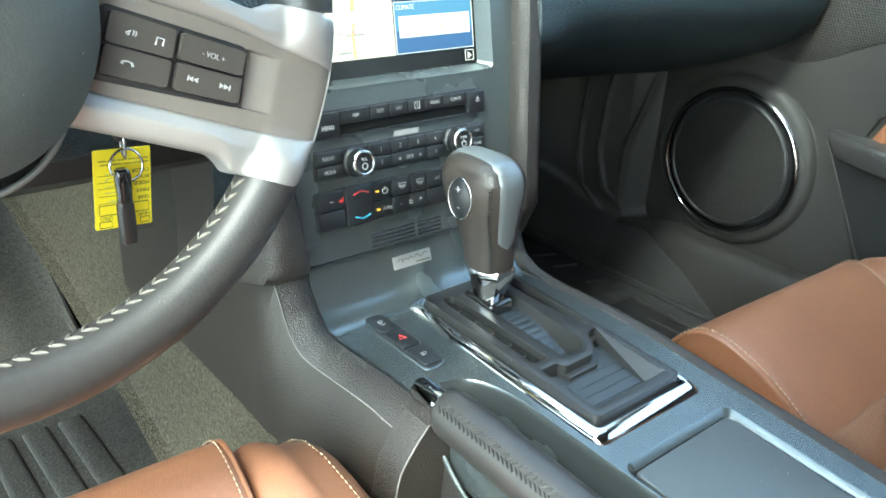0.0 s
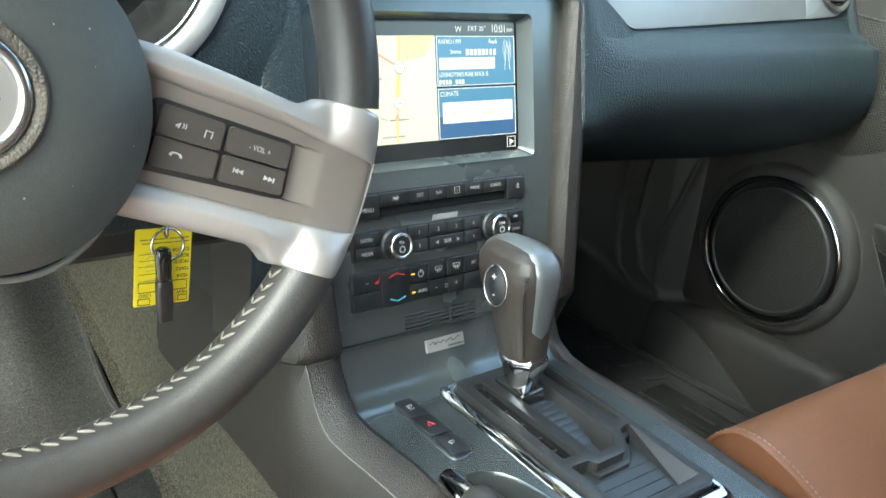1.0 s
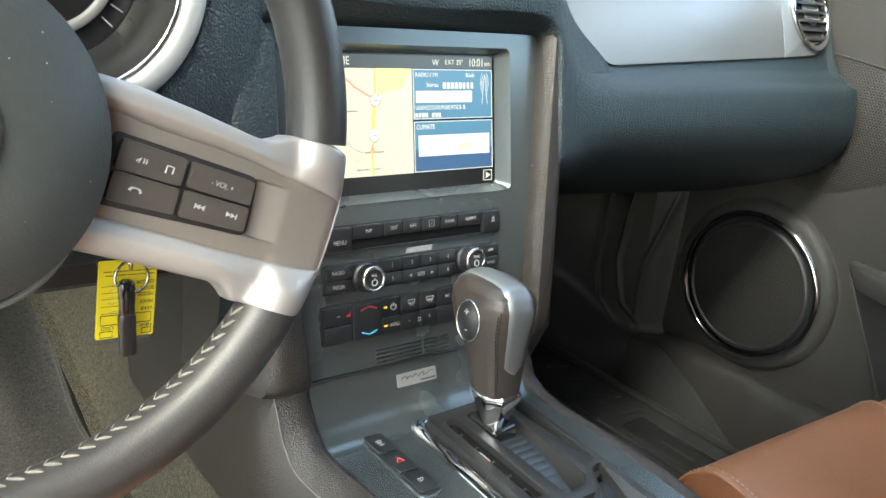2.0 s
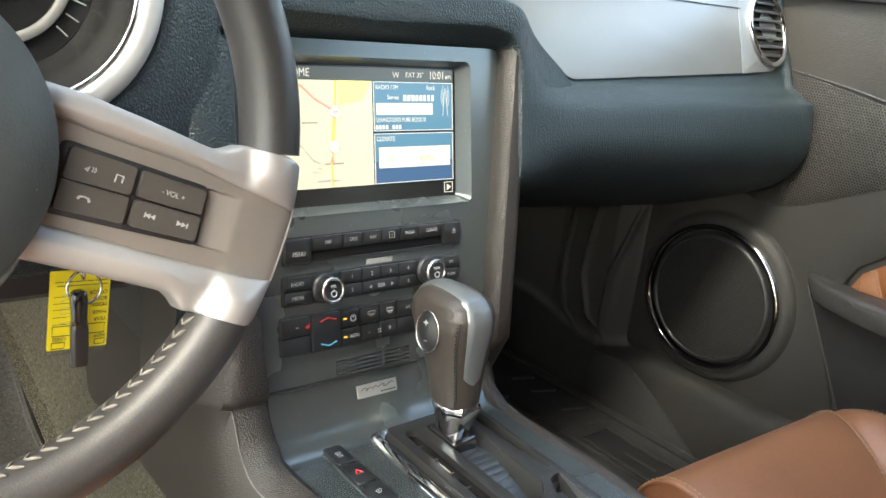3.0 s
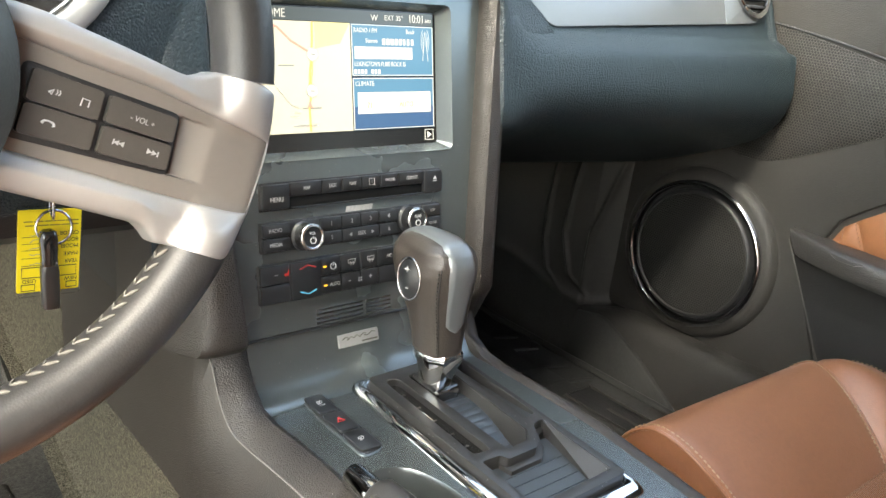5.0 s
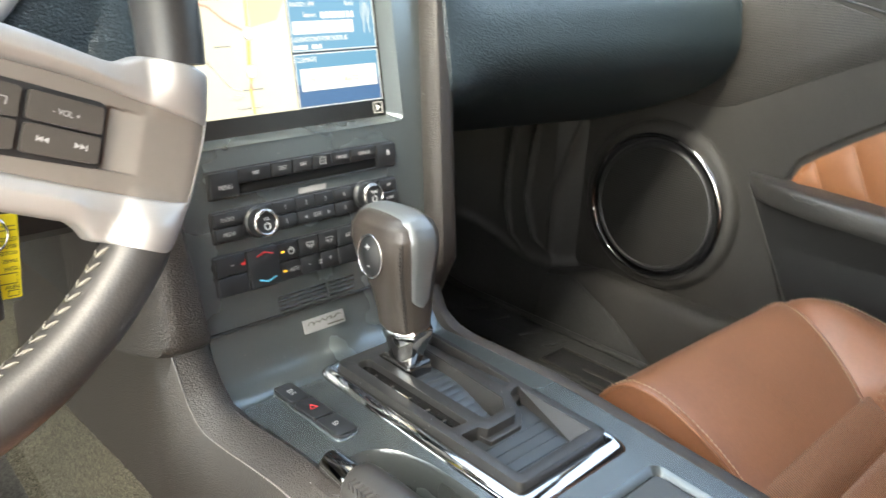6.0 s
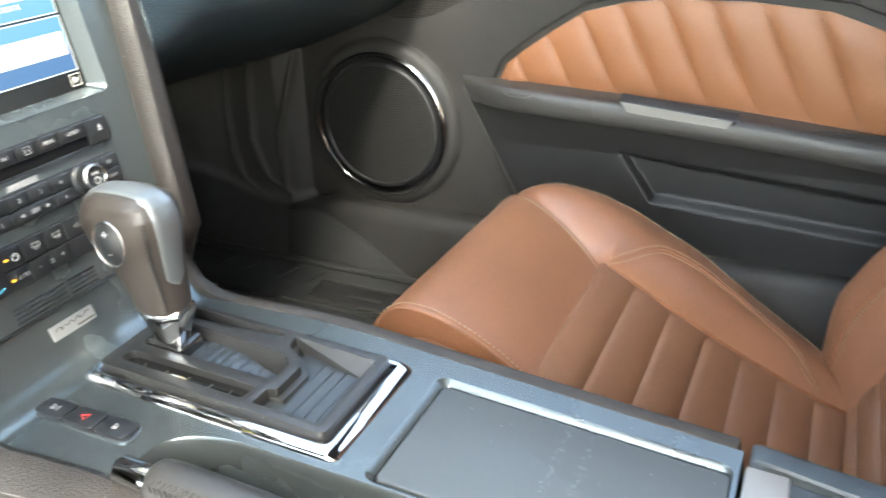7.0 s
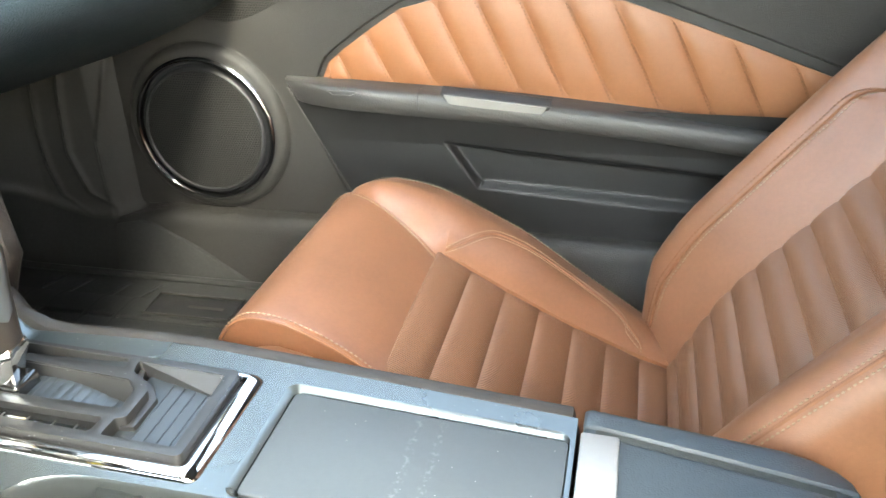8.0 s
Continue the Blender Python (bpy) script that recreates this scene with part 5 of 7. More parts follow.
# cream cross-stitching on the inner side
b = bmesh.new()
for k in range(37):
    a = radians(-141.0 + 102.2 * k / 36)
    t = radians(168)
    p = lambda da, dt: wheel_at((WR + (WT + 0.0006) * math.cos(t + dt)) * math.cos(a + da), (WR + (WT + 0.0006) * math.cos(t + dt)) * math.sin(a + da), (WT + 0.0006) * 1.05 * math.sin(t + dt))
    tube([p(-0.021, 0.10), p(-0.013, 0.05), p(0.000, -0.03), p(0.012, -0.11), p(0.018, -0.16)], [0.0004, 0.0008, 0.0011, 0.0008, 0.0003], 6, bm=b)
    tube([p(-0.022, 0.12), p(-0.012, 0.22), p(-0.001, 0.34)], [0.0005, 0.0008, 0.0004], 6, bm=b)
part("stitching", b, M_THREAD_WORN, lower, "cream cross stitching")

SPOKE = [(0.040, 0.0270), (0.0684, 0.0181), (0.0835, 0.0130), (0.0954, 0.0075), (0.1078, 0.0020), (0.1207, -0.0042), (0.1340, -0.0107), (0.1410, -0.0137), (0.1462, -0.0147), (0.1520, -0.0138), (0.1580, -0.0129), (0.1764, -0.0180), (0.1880, -0.0240),
         (0.1872, -0.0367), (0.1845, -0.0480), (0.1777, -0.0638), (0.1696, -0.0838), (0.1595, -0.0990), (0.1530, -0.1066), (0.1396, -0.1021), (0.1269, -0.0966), (0.1215, -0.0950), (0.1195, -0.0915), (0.1168, -0.0876), (0.1130, -0.0843), (0.1040, -0.0808), (0.0794, -0.0717), (0.055, -0.0630), (0.040, -0.058)]
PANEL = [(0.0640, 0.0045), (0.0736, 0.0008), (0.0945, -0.0084), (0.1200, -0.0180), (0.1335, -0.0240), (0.1475, -0.0312), (0.1621, -0.0384), (0.1773, -0.0462), (0.1822, -0.0490), (0.1765, -0.0640), (0.1682, -0.0845), (0.1570, -0.0818), (0.1281, -0.0717), (0.1020, -0.0615), (0.0673, -0.0483), (0.052, -0.0425)]


def soft_step(t):
    t = min(1.0, max(0.0, t))
    return t * t * (3 - 2 * t)


def spoke_w(u, v):
    """The spoke's own surface: it falls back towards the hub; its two ends swell into sleeves round the rim, the middle only rounds off."""
    flat = 0.14 * (abs(u) - 0.12) + 0.0045
    d = math.hypot(u, v) - WR
    r = WT * 1.04
    round_w = 1.05 * math.sqrt(max(0.0, r * r - d * d)) - 2 * min(0.015, max(0.0, abs(d) - r))
    k = 0.008
    fading = flat - 60 * max(0.0, d) ** 2
    sleeve = max(fading, round_w) + max(0.0, 1 - abs(fading - round_w) / k) ** 2 * k / 4
    k = 0.005
    outer = round_w if d > 0 else 1.05 * r
    middle = min(flat, outer) - max(0.0, 1 - abs(flat - outer) / k) ** 2 * k / 4
    a = math.degrees(math.atan2(v, abs(u)))
    m = soft_step(max((a + 16.0) / 8.0, (-25.5 - a) / 7.0))
    return middle + (sleeve - middle) * m


def dished(u, v, w):
    return wheel_at(u, v, spoke_w(u, v) + w - 0.0045)


def evenly(pts, n):
    """n places at even steps along a line."""
    p = [Vector((*q, 0)) for q in pts]
    run = [0.0]
    for a, c in zip(p, p[1:]):
        run.append(run[-1] + (c - a).length)
    return [(float(np.interp(s, run, [q.x for q in p])), float(np.interp(s, run, [q.y for q in p]))) for s in np.linspace(0, run[-1], n)]


OUTER = evenly([(v.x, v.y) for v in spline([(*p, 0) for p in SPOKE[:13]], 4)], 60)[:-1] + evenly(SPOKE[12:17], 24)[:-1] + evenly([(v.x, v.y) for v in spline([(*p, 0) for p in SPOKE[16:]], 4)], 70)
INNER = evenly(PANEL[:9], 60)[:-1] + evenly(PANEL[8:11], 24)[:-1] + evenly(PANEL[10:], 70)
# how the silver strands rise from their outer edge to a rounded crest and dip to the inlay
CREST = ((0.0, -0.0150), (0.0, -0.0060), (0.012, -0.0025), (0.05, 0.0004), (0.12, 0.0022), (0.24, 0.0036), (0.40, 0.0047), (0.54, 0.0053), (0.60, 0.0054), (0.65, 0.0051), (0.75, 0.0038), (0.86, 0.0023), (0.95, 0.0009), (1.0, -0.0012), (1.0, -0.0040))


for sx in (1, -1):
    flip = lambda pts: [(sx * x, y) for x, y in (pts if sx > 0 else pts[::-1])]
    rows = []
    for (ou, ov), (iu, iv) in zip(OUTER, INNER):
        wide = min(1.0, math.hypot(ou - iu, ov - iv) / 0.020)
        row = []
        for t, h in CREST:
            u, v = ou + (iu - ou) * t, ov + (iv - ov) * t
            calm = min(1.0, max(0.12, (WR - WT * 0.7 - math.hypot(u, v)) / 0.03))
            row.append(wheel_at(sx * u, v, spoke_w(u, v) + (h * wide * calm if h > 0 else h) - 0.0004))
        rows.append(row)
    sp = part("spoke", skin(rows), M_SILVER, wheel, "satin silver spoke", angle=60)
    up, dn = evenly(PANEL[:9], 96), evenly(PANEL[9:][::-1], 96)

    def inlay(u, v):
        """The inlay's height: it rises out of a recess beside the buttons."""
        x, y = u - 0.100125, v + 0.035375
        det = 0.06425 * -0.02825 - 0.02375 * 0.00945
        a, c = (x * -0.02825 + y * 0.00945) / det + 0.5, (0.06425 * y + 0.02375 * x) / det + 0.5
        dip = 0.0034 * min(1.0, max(0.0, (1.27 - a) / 0.25)) if a > 0.985 and 0.02 < c < 0.98 else 0.0
        return wheel_at(sx * u, v, spoke_w(u, v) - 0.0012 - dip)
    rows = []
    for a, c in zip(up, dn):
        row = [inlay(a[0] + (c[0] - a[0]) * t, a[1] + (c[1] - a[1]) * t) for t in np.linspace(0, 1, 64)]
        rows.append([row[0] - WN * 0.002] + row + [row[-1] - WN * 0.002])
    part("spoke_panel", skin(rows), M_TITAN, sp, "satin titanium inlay", angle=60)

    def quad(a, c):
        """A place inside the button field: a across, c down."""
        tl, tr, br, bl = Vector((0.0735, -0.0085)), Vector((0.1362, -0.0340)), Vector((0.1283, -0.0605)), Vector((0.0625, -0.0385))
        p = tl.lerp(tr, a).lerp(bl.lerp(br, a), c)
        return sx * p.x, p.y

    def quad_at(a, c, w):
        x, y = quad(a, c)
        return dished(x, y, w)
    part("button_well", prism(rounded(flip([(0.0715, -0.0068), (0.1375, -0.0330), (0.1295, -0.0622), (0.0600, -0.0398)]), 0.004, 3), 0.0020, 0.0040, 0.0004, f=dished), M_DARK, sp)
    for a0, a1, c0, c1 in ((0.02, 0.475, 0.04, 0.50), (0.02, 0.475, 0.53, 0.97), (0.515, 0.985, 0.04, 0.48), (0.515, 0.985, 0.52, 0.97)):
        part("spoke_button", prism(rect(a0, a1, c0, c1, 0.04, 3), 0.003, 0.0072, 0.045, 4, f=quad_at), M_BUTTON_GREY, sp)
    if sx > 0:
        ang = math.atan2(-0.0255, 0.0627)

        def on_button(cx, cy):
            def f(x, y, w):
                u, v = quad(cx, cy)
                return dished(u + x * math.cos(ang) - y * math.sin(ang), v + x * math.sin(ang) + y * math.cos(ang), w)
            return f
        lettering("- VOL +", 0.0038, on_button(0.75, 0.28), 0, 0, 0.0074, M_GREYPRINT, sp, squeeze=0.9)
        for cx, s in ((0.64, -1), (0.86, 1)):
            f = on_button(cx, 0.73)
            for d in (-0.0014, 0.0010):
                part("skip_print", prism([(d - s * 0.001, -0.0013), (d + s * 0.0014, 0), (d - s * 0.001, 0.0013)] if s > 0 else [(d + 0.001, -0.0013), (d + 0.001, 0.0013), (d - 0.0014, 0)], 0.0072, 0.0075, f=f), M_GREYPRINT, sp)
            part("skip_print", prism(rect(s * 0.0028 - 0.0003, s * 0.0028 + 0.0003, -0.0013, 0.0013), 0.0072, 0.0075, f=f), M_GREYPRINT, sp)
        f = on_button(0.37, 0.30)
        part("note_print", tube([f(-0.0016, -0.0018, 0.0074), f(-0.0016, 0.0018, 0.0074), f(0.0016, 0.0018, 0.0074), f(0.0016, -0.0014, 0.0074)], 0.0004, 6), M_GREYPRINT, sp)
        f = on_button(0.17, 0.28)
        part("voice_print", tube([f(-0.002, -0.001, 0.0074), f(0, 0.0008, 0.0074), f(-0.0008, -0.0016, 0.0074)], 0.0005, 6), M_GREYPRINT, sp)
        for d in (0.0012, 0.0024):
            part("voice_print", tube([f(d, -0.0012, 0.0074), f(d + 0.0005, 0, 0.0074), f(d, 0.0012, 0.0074)], 0.0003, 6), M_GREYPRINT, sp)
        f = on_button(0.19, 0.74)
        part("phone_print", tube([f(-0.0026, -0.0006, 0.0074), f(-0.002, 0.0008, 0.0074), f(0, 0.0012, 0.0074), f(0.002, 0.0008, 0.0074), f(0.0026, -0.0006, 0.0074)], [0.0008, 0.0006, 0.0004, 0.0006, 0.0008], 6), M_GREYPRINT, sp)
# hub pad
part("hub_pad", dome(0, -0.006, 0.0667, 0.0717, 0.016, wheel_at, 72, 14, 0.009, 3.2, skirt=0.03), M_HUB, wheel, "dark grained airbag cover")
EMB = (-0.0120, -0.0025)
part("emblem_ring", ring(*EMB, 0.0234, 0.0255, wheel_at, 0.0028, 64, 0.8), M_KNOBRING, wheel, "satin steel emblem ring")
part("emblem_recess", skin([[wheel_at(EMB[0] + r * math.cos(2 * math.pi * k / 64), EMB[1] + r * math.sin(2 * math.pi * k / 64), w) for k in range(64)] for r, w in ((0.0250, 0.0225), (0.0262, 0.0252), (0.0285, 0.0268), (0.0310, 0.0268), (0.0326, 0.0252), (0.0330, 0.0215))], around=True), M_WORN, wheel, "worn brown-grey band round the emblem")
em = part("emblem", dome(*EMB, 0.0212, 0.0212, 0.0015, wheel_at, 48, 6, 0.0255, skirt=0.002), M_SILVER, wheel, "silver emblem disc")
part("emblem_mark", tube([wheel_at(EMB[0] + u, EMB[1] + v, w) for u, v, w in ((-0.012, -0.006, 0.0270), (-0.004, -0.001, 0.0276), (0.006, -0.002, 0.0274), (0.014, -0.002, 0.0266))], [0.0006, 0.0018, 0.0014, 0.0005], 8), M_DARK, em)

# steering column and the ignition key
column = thing("steering_column", "dark plastic steering column shroud", "steering column", wheel_at(0, -0.02, -0.14))
rows = [[wheel_at(rx * math.cos(t), -0.030 + ry * math.sin(t), w) for t in np.linspace(0, 2 * math.pi, 32, endpoint=False)] for w, rx, ry in ((-0.020, 0.050, 0.046), (-0.026, 0.058, 0.054), (-0.10, 0.066, 0.060), (-0.19, 0.074, 0.064))]
part("shroud", skin(rows, around=True, caps=True), M_DARK, column)
part("lock_bezel", skin([[wheel_at(0.019 + r * math.cos(2 * math.pi * j / 64), -0.0458 + r * math.sin(2 * math.pi * j / 64), w) for j in range(64)] for r, w in ((0.0520, -0.120), (0.0570, -0.086), (0.0575, -0.0805), (0.0568, -0.0780), (0.0555, -0.0772), (0.0542, -0.0778), (0.0536, -0.081))], around=True), M_CUP, column, "matt grey collar round the column")
part("lock_collar", skin([[wheel_at(0.019 + r * math.cos(2 * math.pi * j / 64), -0.0458 + r * math.sin(2 * math.pi * j / 64), w) for j in range(64)] for r, w in ((0.0538, -0.0805), (0.050, -0.084), (0.040, -0.086), (0.010, -0.086))], around=True), M_GLOSS, column, "glossy black collar inside")
part("lock_barrel", tube([(-0.302, -0.045, 0.650), (-0.268, -0.048, 0.646)], 0.0145, 24), M_DARK, column, "ignition lock barrel")

keys = thing("ignition_key", "black car key on a steel ring in the ignition", "car key", (-0.260, -0.052, 0.552))
part("blade", box(-0.272, -0.245, -0.0545, -0.0515, 0.640, 0.648, 0.0008), M_SILVER, keys)
part("key_head", box(-0.264, -0.252, -0.0560, -0.050, 0.620, 0.646, 0.003, 3), M_DARK, keys)
part("link", mapped(ring(0, 0, 0.0052, 0, lambda a, c, w: Vector((a, c, w)), 0.0008, 24), lambda a, c, w: Vector((-0.2585 + w, -0.0535 + a * 0.6, 0.617 + c * 1.5))), M_CHROME, keys, "steel link")
part("ring", mapped(ring(0, 0, 0.0100, 0, lambda a, c, w: Vector((a, c, w)), 0.0008, 36), lambda a, c, w: Vector((-0.2585 + a, -0.0555 + w + c * 0.15, 0.605 + c))), M_CHROME, keys, "steel split ring")
def fob_ring(z, kx, ky):
    """A section of the key's handle: flat sided, with a ridge down the middle."""
    return [Vector((-0.2632 + 0.0052 * kx * abs(math.cos(a)) ** 0.5 * (1 if math.cos(a) > 0 else -1), -0.0600 + 0.0044 * ky * abs(math.sin(a)) ** 0.75 * (1 if math.sin(a) > 0 else -1), z)) for a in np.linspace(0, 2 * math.pi, 24, endpoint=False)]


part("fob", skin([fob_ring(z, kx, ky) for z, kx, ky in ((0.5838, 0.86, 0.80), (0.5826, 0.95, 0.92), (0.5800, 1.0, 1.0), (0.5650, 1.0, 1.0), (0.5580, 0.97, 0.96), (0.5562, 0.90, 0.88), (0.5556, 0.70, 0.70))], around=True, caps=True), M_FOB, keys, "black plastic key handle")
part("fob_collar", skin([fob_ring(z, kx, ky) for z, kx, ky in ((0.6052, 0.55, 0.6), (0.6040, 0.85, 0.80), (0.6000, 0.98, 0.92), (0.5930, 0.92, 1.0), (0.5880, 0.86, 0.92), (0.5845, 0.92, 0.86), (0.5834, 0.86, 0.80))], around=True, caps=True), M_GLOSS, keys, "glossy blue-black collar of the key")
tag = thing("key_tag", "yellow dealer tag in a clear sleeve hanging from the keys", "key tag", (-0.261, -0.050, 0.560))


def tag_at(u, v, w):
    return Vector((-0.2765 + u - 0.004 * v / 0.06, -0.0495 - w, 0.6175 - v - 0.06 * u))


part("card", prism(rect(0.0005, 0.0360, 0.002, 0.0535, 0.001), 0, 0.0008, f=tag_at), M_YELLOW, tag, "yellow printed card")
sl = part("sleeve", prism(rect(-0.0003, 0.0372, 0.0, 0.0570, 0.002), -0.0006, -0.0001, f=tag_at), M_CLEARPLASTIC, tag, "clear plastic sleeve")
sl.visible_shadow = False
rng = random.Random(4)


def upturned(u, v):
    return lambda x, y, w: tag_at(u - x, v + y, w)


for text, v in (("COLOR", 0.0169), ("BODY", 0.0212), ("MODEL", 0.0252), ("MAKE", 0.0302), ("YEAR", 0.0349), ("NEW", 0.0463)):
    lettering(text, 0.0034, upturned(0.0348, v), 0, 0, 0.0008, M_INK, tag, name="tag_word", align="LEFT", squeeze=0.95)
    if text != "NEW":
        pts = [tag_at(0.0225 - 0.0022 * j, v + rng.uniform(-0.0012, 0.0012), 0.0011) for j in range(8)]
        part("tag_scribble", tube(spline(pts, 3), 0.00022, 5), M_GREYPRINT, tag)
        part("tag_line", prism(rect(0.003, 0.0235, v + 0.0016, v + 0.0019), 0.0008, 0.0009, f=tag_at), M_INK, tag)
lettering("USED", 0.0034, upturned(0.0112, 0.0463), 0, 0, 0.0008, M_INK, tag, name="tag_word", align="LEFT", squeeze=0.95)
for v, breaks in ((0.0088, (0.003, 0.0085, 0.0145, 0.0215, 0.0265, 0.0345)), (0.0113, (0.004, 0.0105, 0.0175, 0.0240, 0.0345))):
    for u0, u1 in zip(breaks, breaks[1:]):
        part("tag_print", prism(rect(u0 + 0.0006, u1, v, v + 0.0007), 0.0008, 0.0010, f=tag_at), M_PRINTFAINT, tag)
for u0, u1, v0, v1 in ((0.003, 0.034, 0.0378, 0.0442), (0.003, 0.0105, 0.0485, 0.0525), (0.0285, 0.0345, 0.0485, 0.0520)):
    part("tag_box", tube([tag_at(u, v, 0.0010) for u, v in ((u0, v0), (u1, v0), (u1, v1), (u0, v1), (u0, v0))], 0.0003, 5), M_INK, tag)

# ---- dashboard ----
dash = thing("dashboard", "dark blue-grey padded dashboard with a brushed silver panel", "dashboard", (0.2, 0.20, 0.55))
# padded bank ahead of the passenger, which wraps round the stack
PAD = [(0.46, 0.540), (0.34, 0.528), (0.242, 0.533), (0.143, 0.567), (0.080, 0.594), (0.045, 0.611), (0.016, 0.630), (0.001, 0.647), (-0.005, 0.668), (-0.001, 0.688), (0.006, 0.704), (0.018, 0.7155), (0.030, 0.7245)]
PADC = [(v.x, v.y) for v in spline([(y, z, 0) for y, z in PAD], 3)] + [(0.031 + 0.42 * (z - 0.724), z) for z in (0.735, 0.75, 0.765, 0.78, 0.80, 0.82, 0.842)]


def pad_at(x, y, z):
    t = max(0, (x - 0.676) / 0.024)
    y0 = y - 0.009 * max(0, (x - 0.4) / 0.26) * (1 if z < 0.71 else 0) + (0.006 * max(0, (x - 0.60) / 0.1) ** 2 if z > 0.72 else 0)
    z0 = z - 0.054 * (x - 0.17) * min(1, max(0, (0.70 - z) / 0.08))
    edge = max(0.160, 0.238 - 0.078 * max(0, z - 0.7265) / 0.0655)
    f = min(1, max(0, (x - 0.152) / (edge - 0.152)))
    f = f * f * (3 - 2 * f)
    if z > 0.74:
        lift = min(1, (z - 0.74) / 0.045)
        f = f + (1 - f) * lift * lift * (3 - 2 * lift)
    if z > 0.575:
        g = min(1, (z - 0.575) / 0.09)
        y1 = (LEAN * (z - 0.6) - 0.021) * (1 - f) + y0 * f if y0 > LEAN * (z - 0.6) - 0.021 or z > 0.7 else y0
        y0 += (y1 - y0) * g * g * (3 - 2 * g)
    if z > 0.735 and x < edge + 0.01:
        y0 += 0.008 * min(1, (z - 0.735) / 0.01)
    # the end swells round the vent into one upright cap
    if z > 0.69:
        e = min(1, max(0, (x - 0.668) / 0.014))
        e = e * e * (3 - 2 * e)
        y0 -= 0.008 * e * min(1, (z - 0.69) / 0.03)
    y0 += (0.045 - 0.031 * min(1, max(0, (z - 0.695) / 0.04))) * t ** 2.6
    return Vector((x, y0, z0 + (0.012 * t ** 2 if z < 0.66 else 0)))


rows = []
for x in (0.1465, 0.1475, 0.150, 0.155, 0.162, 0.172, 0.185, 0.20, 0.22, 0.24, 0.27, 0.32, 0.38, 0.44, 0.50, 0.56, 0.61, 0.645, 0.660, 0.668, 0.671, 0.674, 0.677, 0.680, 0.684, 0.688, 0.692, 0.695, 0.698, 0.700):
    row = [pad_at(max(x, 0.150), y, z) for y, z in PADC]
    if x < 0.15:
        row = [Vector((p.x + (x - 0.150), p.y + (0.0025 if x > 0.147 else 0.03), p.z)) for p in row]
    rows.append(row)
part("lower_pad", skin(rows), M_DASH, dash, "dark blue-grey grained dash pad")


def trim_at(x, z, w=0.0):
    return Vector((x, 0.034 + 0.42 * (z - 0.724) - w + 0.006 * max(0, (x - 0.60) / 0.1) ** 2, z))


part("silver_panel", prism(rounded([(0.240, 0.7265), (0.563, 0.7400), (0.575, 0.842), (0.152, 0.842), (0.162, 0.792)], [0.012, 0.001, 0.001, 0.004, 0.02], 5), -0.004, 0.0062, 0.0015, f=trim_at), M_BRUSHED, dash, "brushed silver dash panel")
part("silver_vent_panel", prism(rounded([(0.5642, 0.7400), (0.640, 0.7440), (0.676, 0.768), (0.679, 0.842), (0.576, 0.842)], [0.001, 0.015, 0.03, 0.004, 0.001], 5), -0.004, 0.0062, 0.0015, f=trim_at), M_BRUSHED, dash, "brushed silver vent surround")
rows = [[Vector((x, y, z)) for x in np.linspace(-0.70, 0.69, 24)] for y, z in ((0.085, 0.838), (0.080, 0.846), (0.085, 0.852), (0.12, 0.858), (0.22, 0.862), (0.40, 0.86), (0.62, 0.845))]
part("top_pad", skin(rows), M_DASH, dash, "dark dash top")
part("panel_backing", box(0.14, 0.670, 0.075, 0.30, 0.64, 0.845, 0.004, f=lambda x, y, z: Vector((x, y + 0.42 * max(0, z - 0.724) + 0.055 * max(0, (x - 0.61) / 0.07) ** 2, z))), M_DARK, dash)
part("panel_gap", tube([trim_at(x, 0.8165, 0.0064) for x in np.linspace(0.30, 0.576, 12)], 0.0009, 6), M_DARK, dash)
vent = thing("air_vent", "round air vent with black slats in a chrome ring", "air vent", trim_at(0.616, 0.76, -0.01))
part("vent_ring", mapped(ring(0, 0, 1, 0, lambda a, c, w: Vector((a, c, w)), 0.09, 48, 1.0), lambda a, c, w: trim_at(0.6370 + a * 0.0435, 0.7970 + c * 0.0440, 0.0075 + w * 0.05)), M_CHROME, vent, "chrome vent ring")
part("vent_throat", dome(0.6370, 0.797, 0.040, 0.041, -0.003, trim_at, 32, 4, 0.0072, skirt=0.002), M_SCREEN_DARK, vent)
for k in range(7):
    z = 0.766 + 0.0105 * k
    half = 0.038 * math.sqrt(max(0.05, 1 - ((z - 0.797) / 0.041) ** 2))
    part("slat", box(0.6370 - half, 0.6370 + half, z - 0.0012, z + 0.0012, 0.002, 0.0105, 0.0006, 1, f=lambda x, z, w: trim_at(x, z - 0.3 * w, w)), M_BUTTON, vent)
# padded cover left of the stack and under it
rows = []
for x in (-0.172, -0.166, -0.160, -0.152, -0.149, -0.147, -0.146):
    e = 0.0 if x < -0.15 else (0.002 if x < -0.148 else 0.03)
    rows.append([Vector((x, y + e + 0.25 * (-0.146 - x), z)) for y, z in ((0.09, 0.846), (0.036, 0.838), (0.024, 0.80), (0.016, 0.77), (0.006, 0.72), (-0.004, 0.67), (-0.004, 0.64), (0.03, 0.60), (0.10, 0.57))])
part("cluster_pad", skin(rows), M_DASH, dash, "grained pad beside the instruments")
rows = [[Vector((x, y, z)) for x in np.linspace(-0.70, -0.140, 16)] for y, z in ((0.06, 0.66), (0.02, 0.62), (0.010, 0.595), (0.018, 0.574), (0.05, 0.558), (0.12, 0.546), (0.22, 0.545))]
part("knee_panel", skin(rows), M_DARK, dash, "dark knee panel under the column")
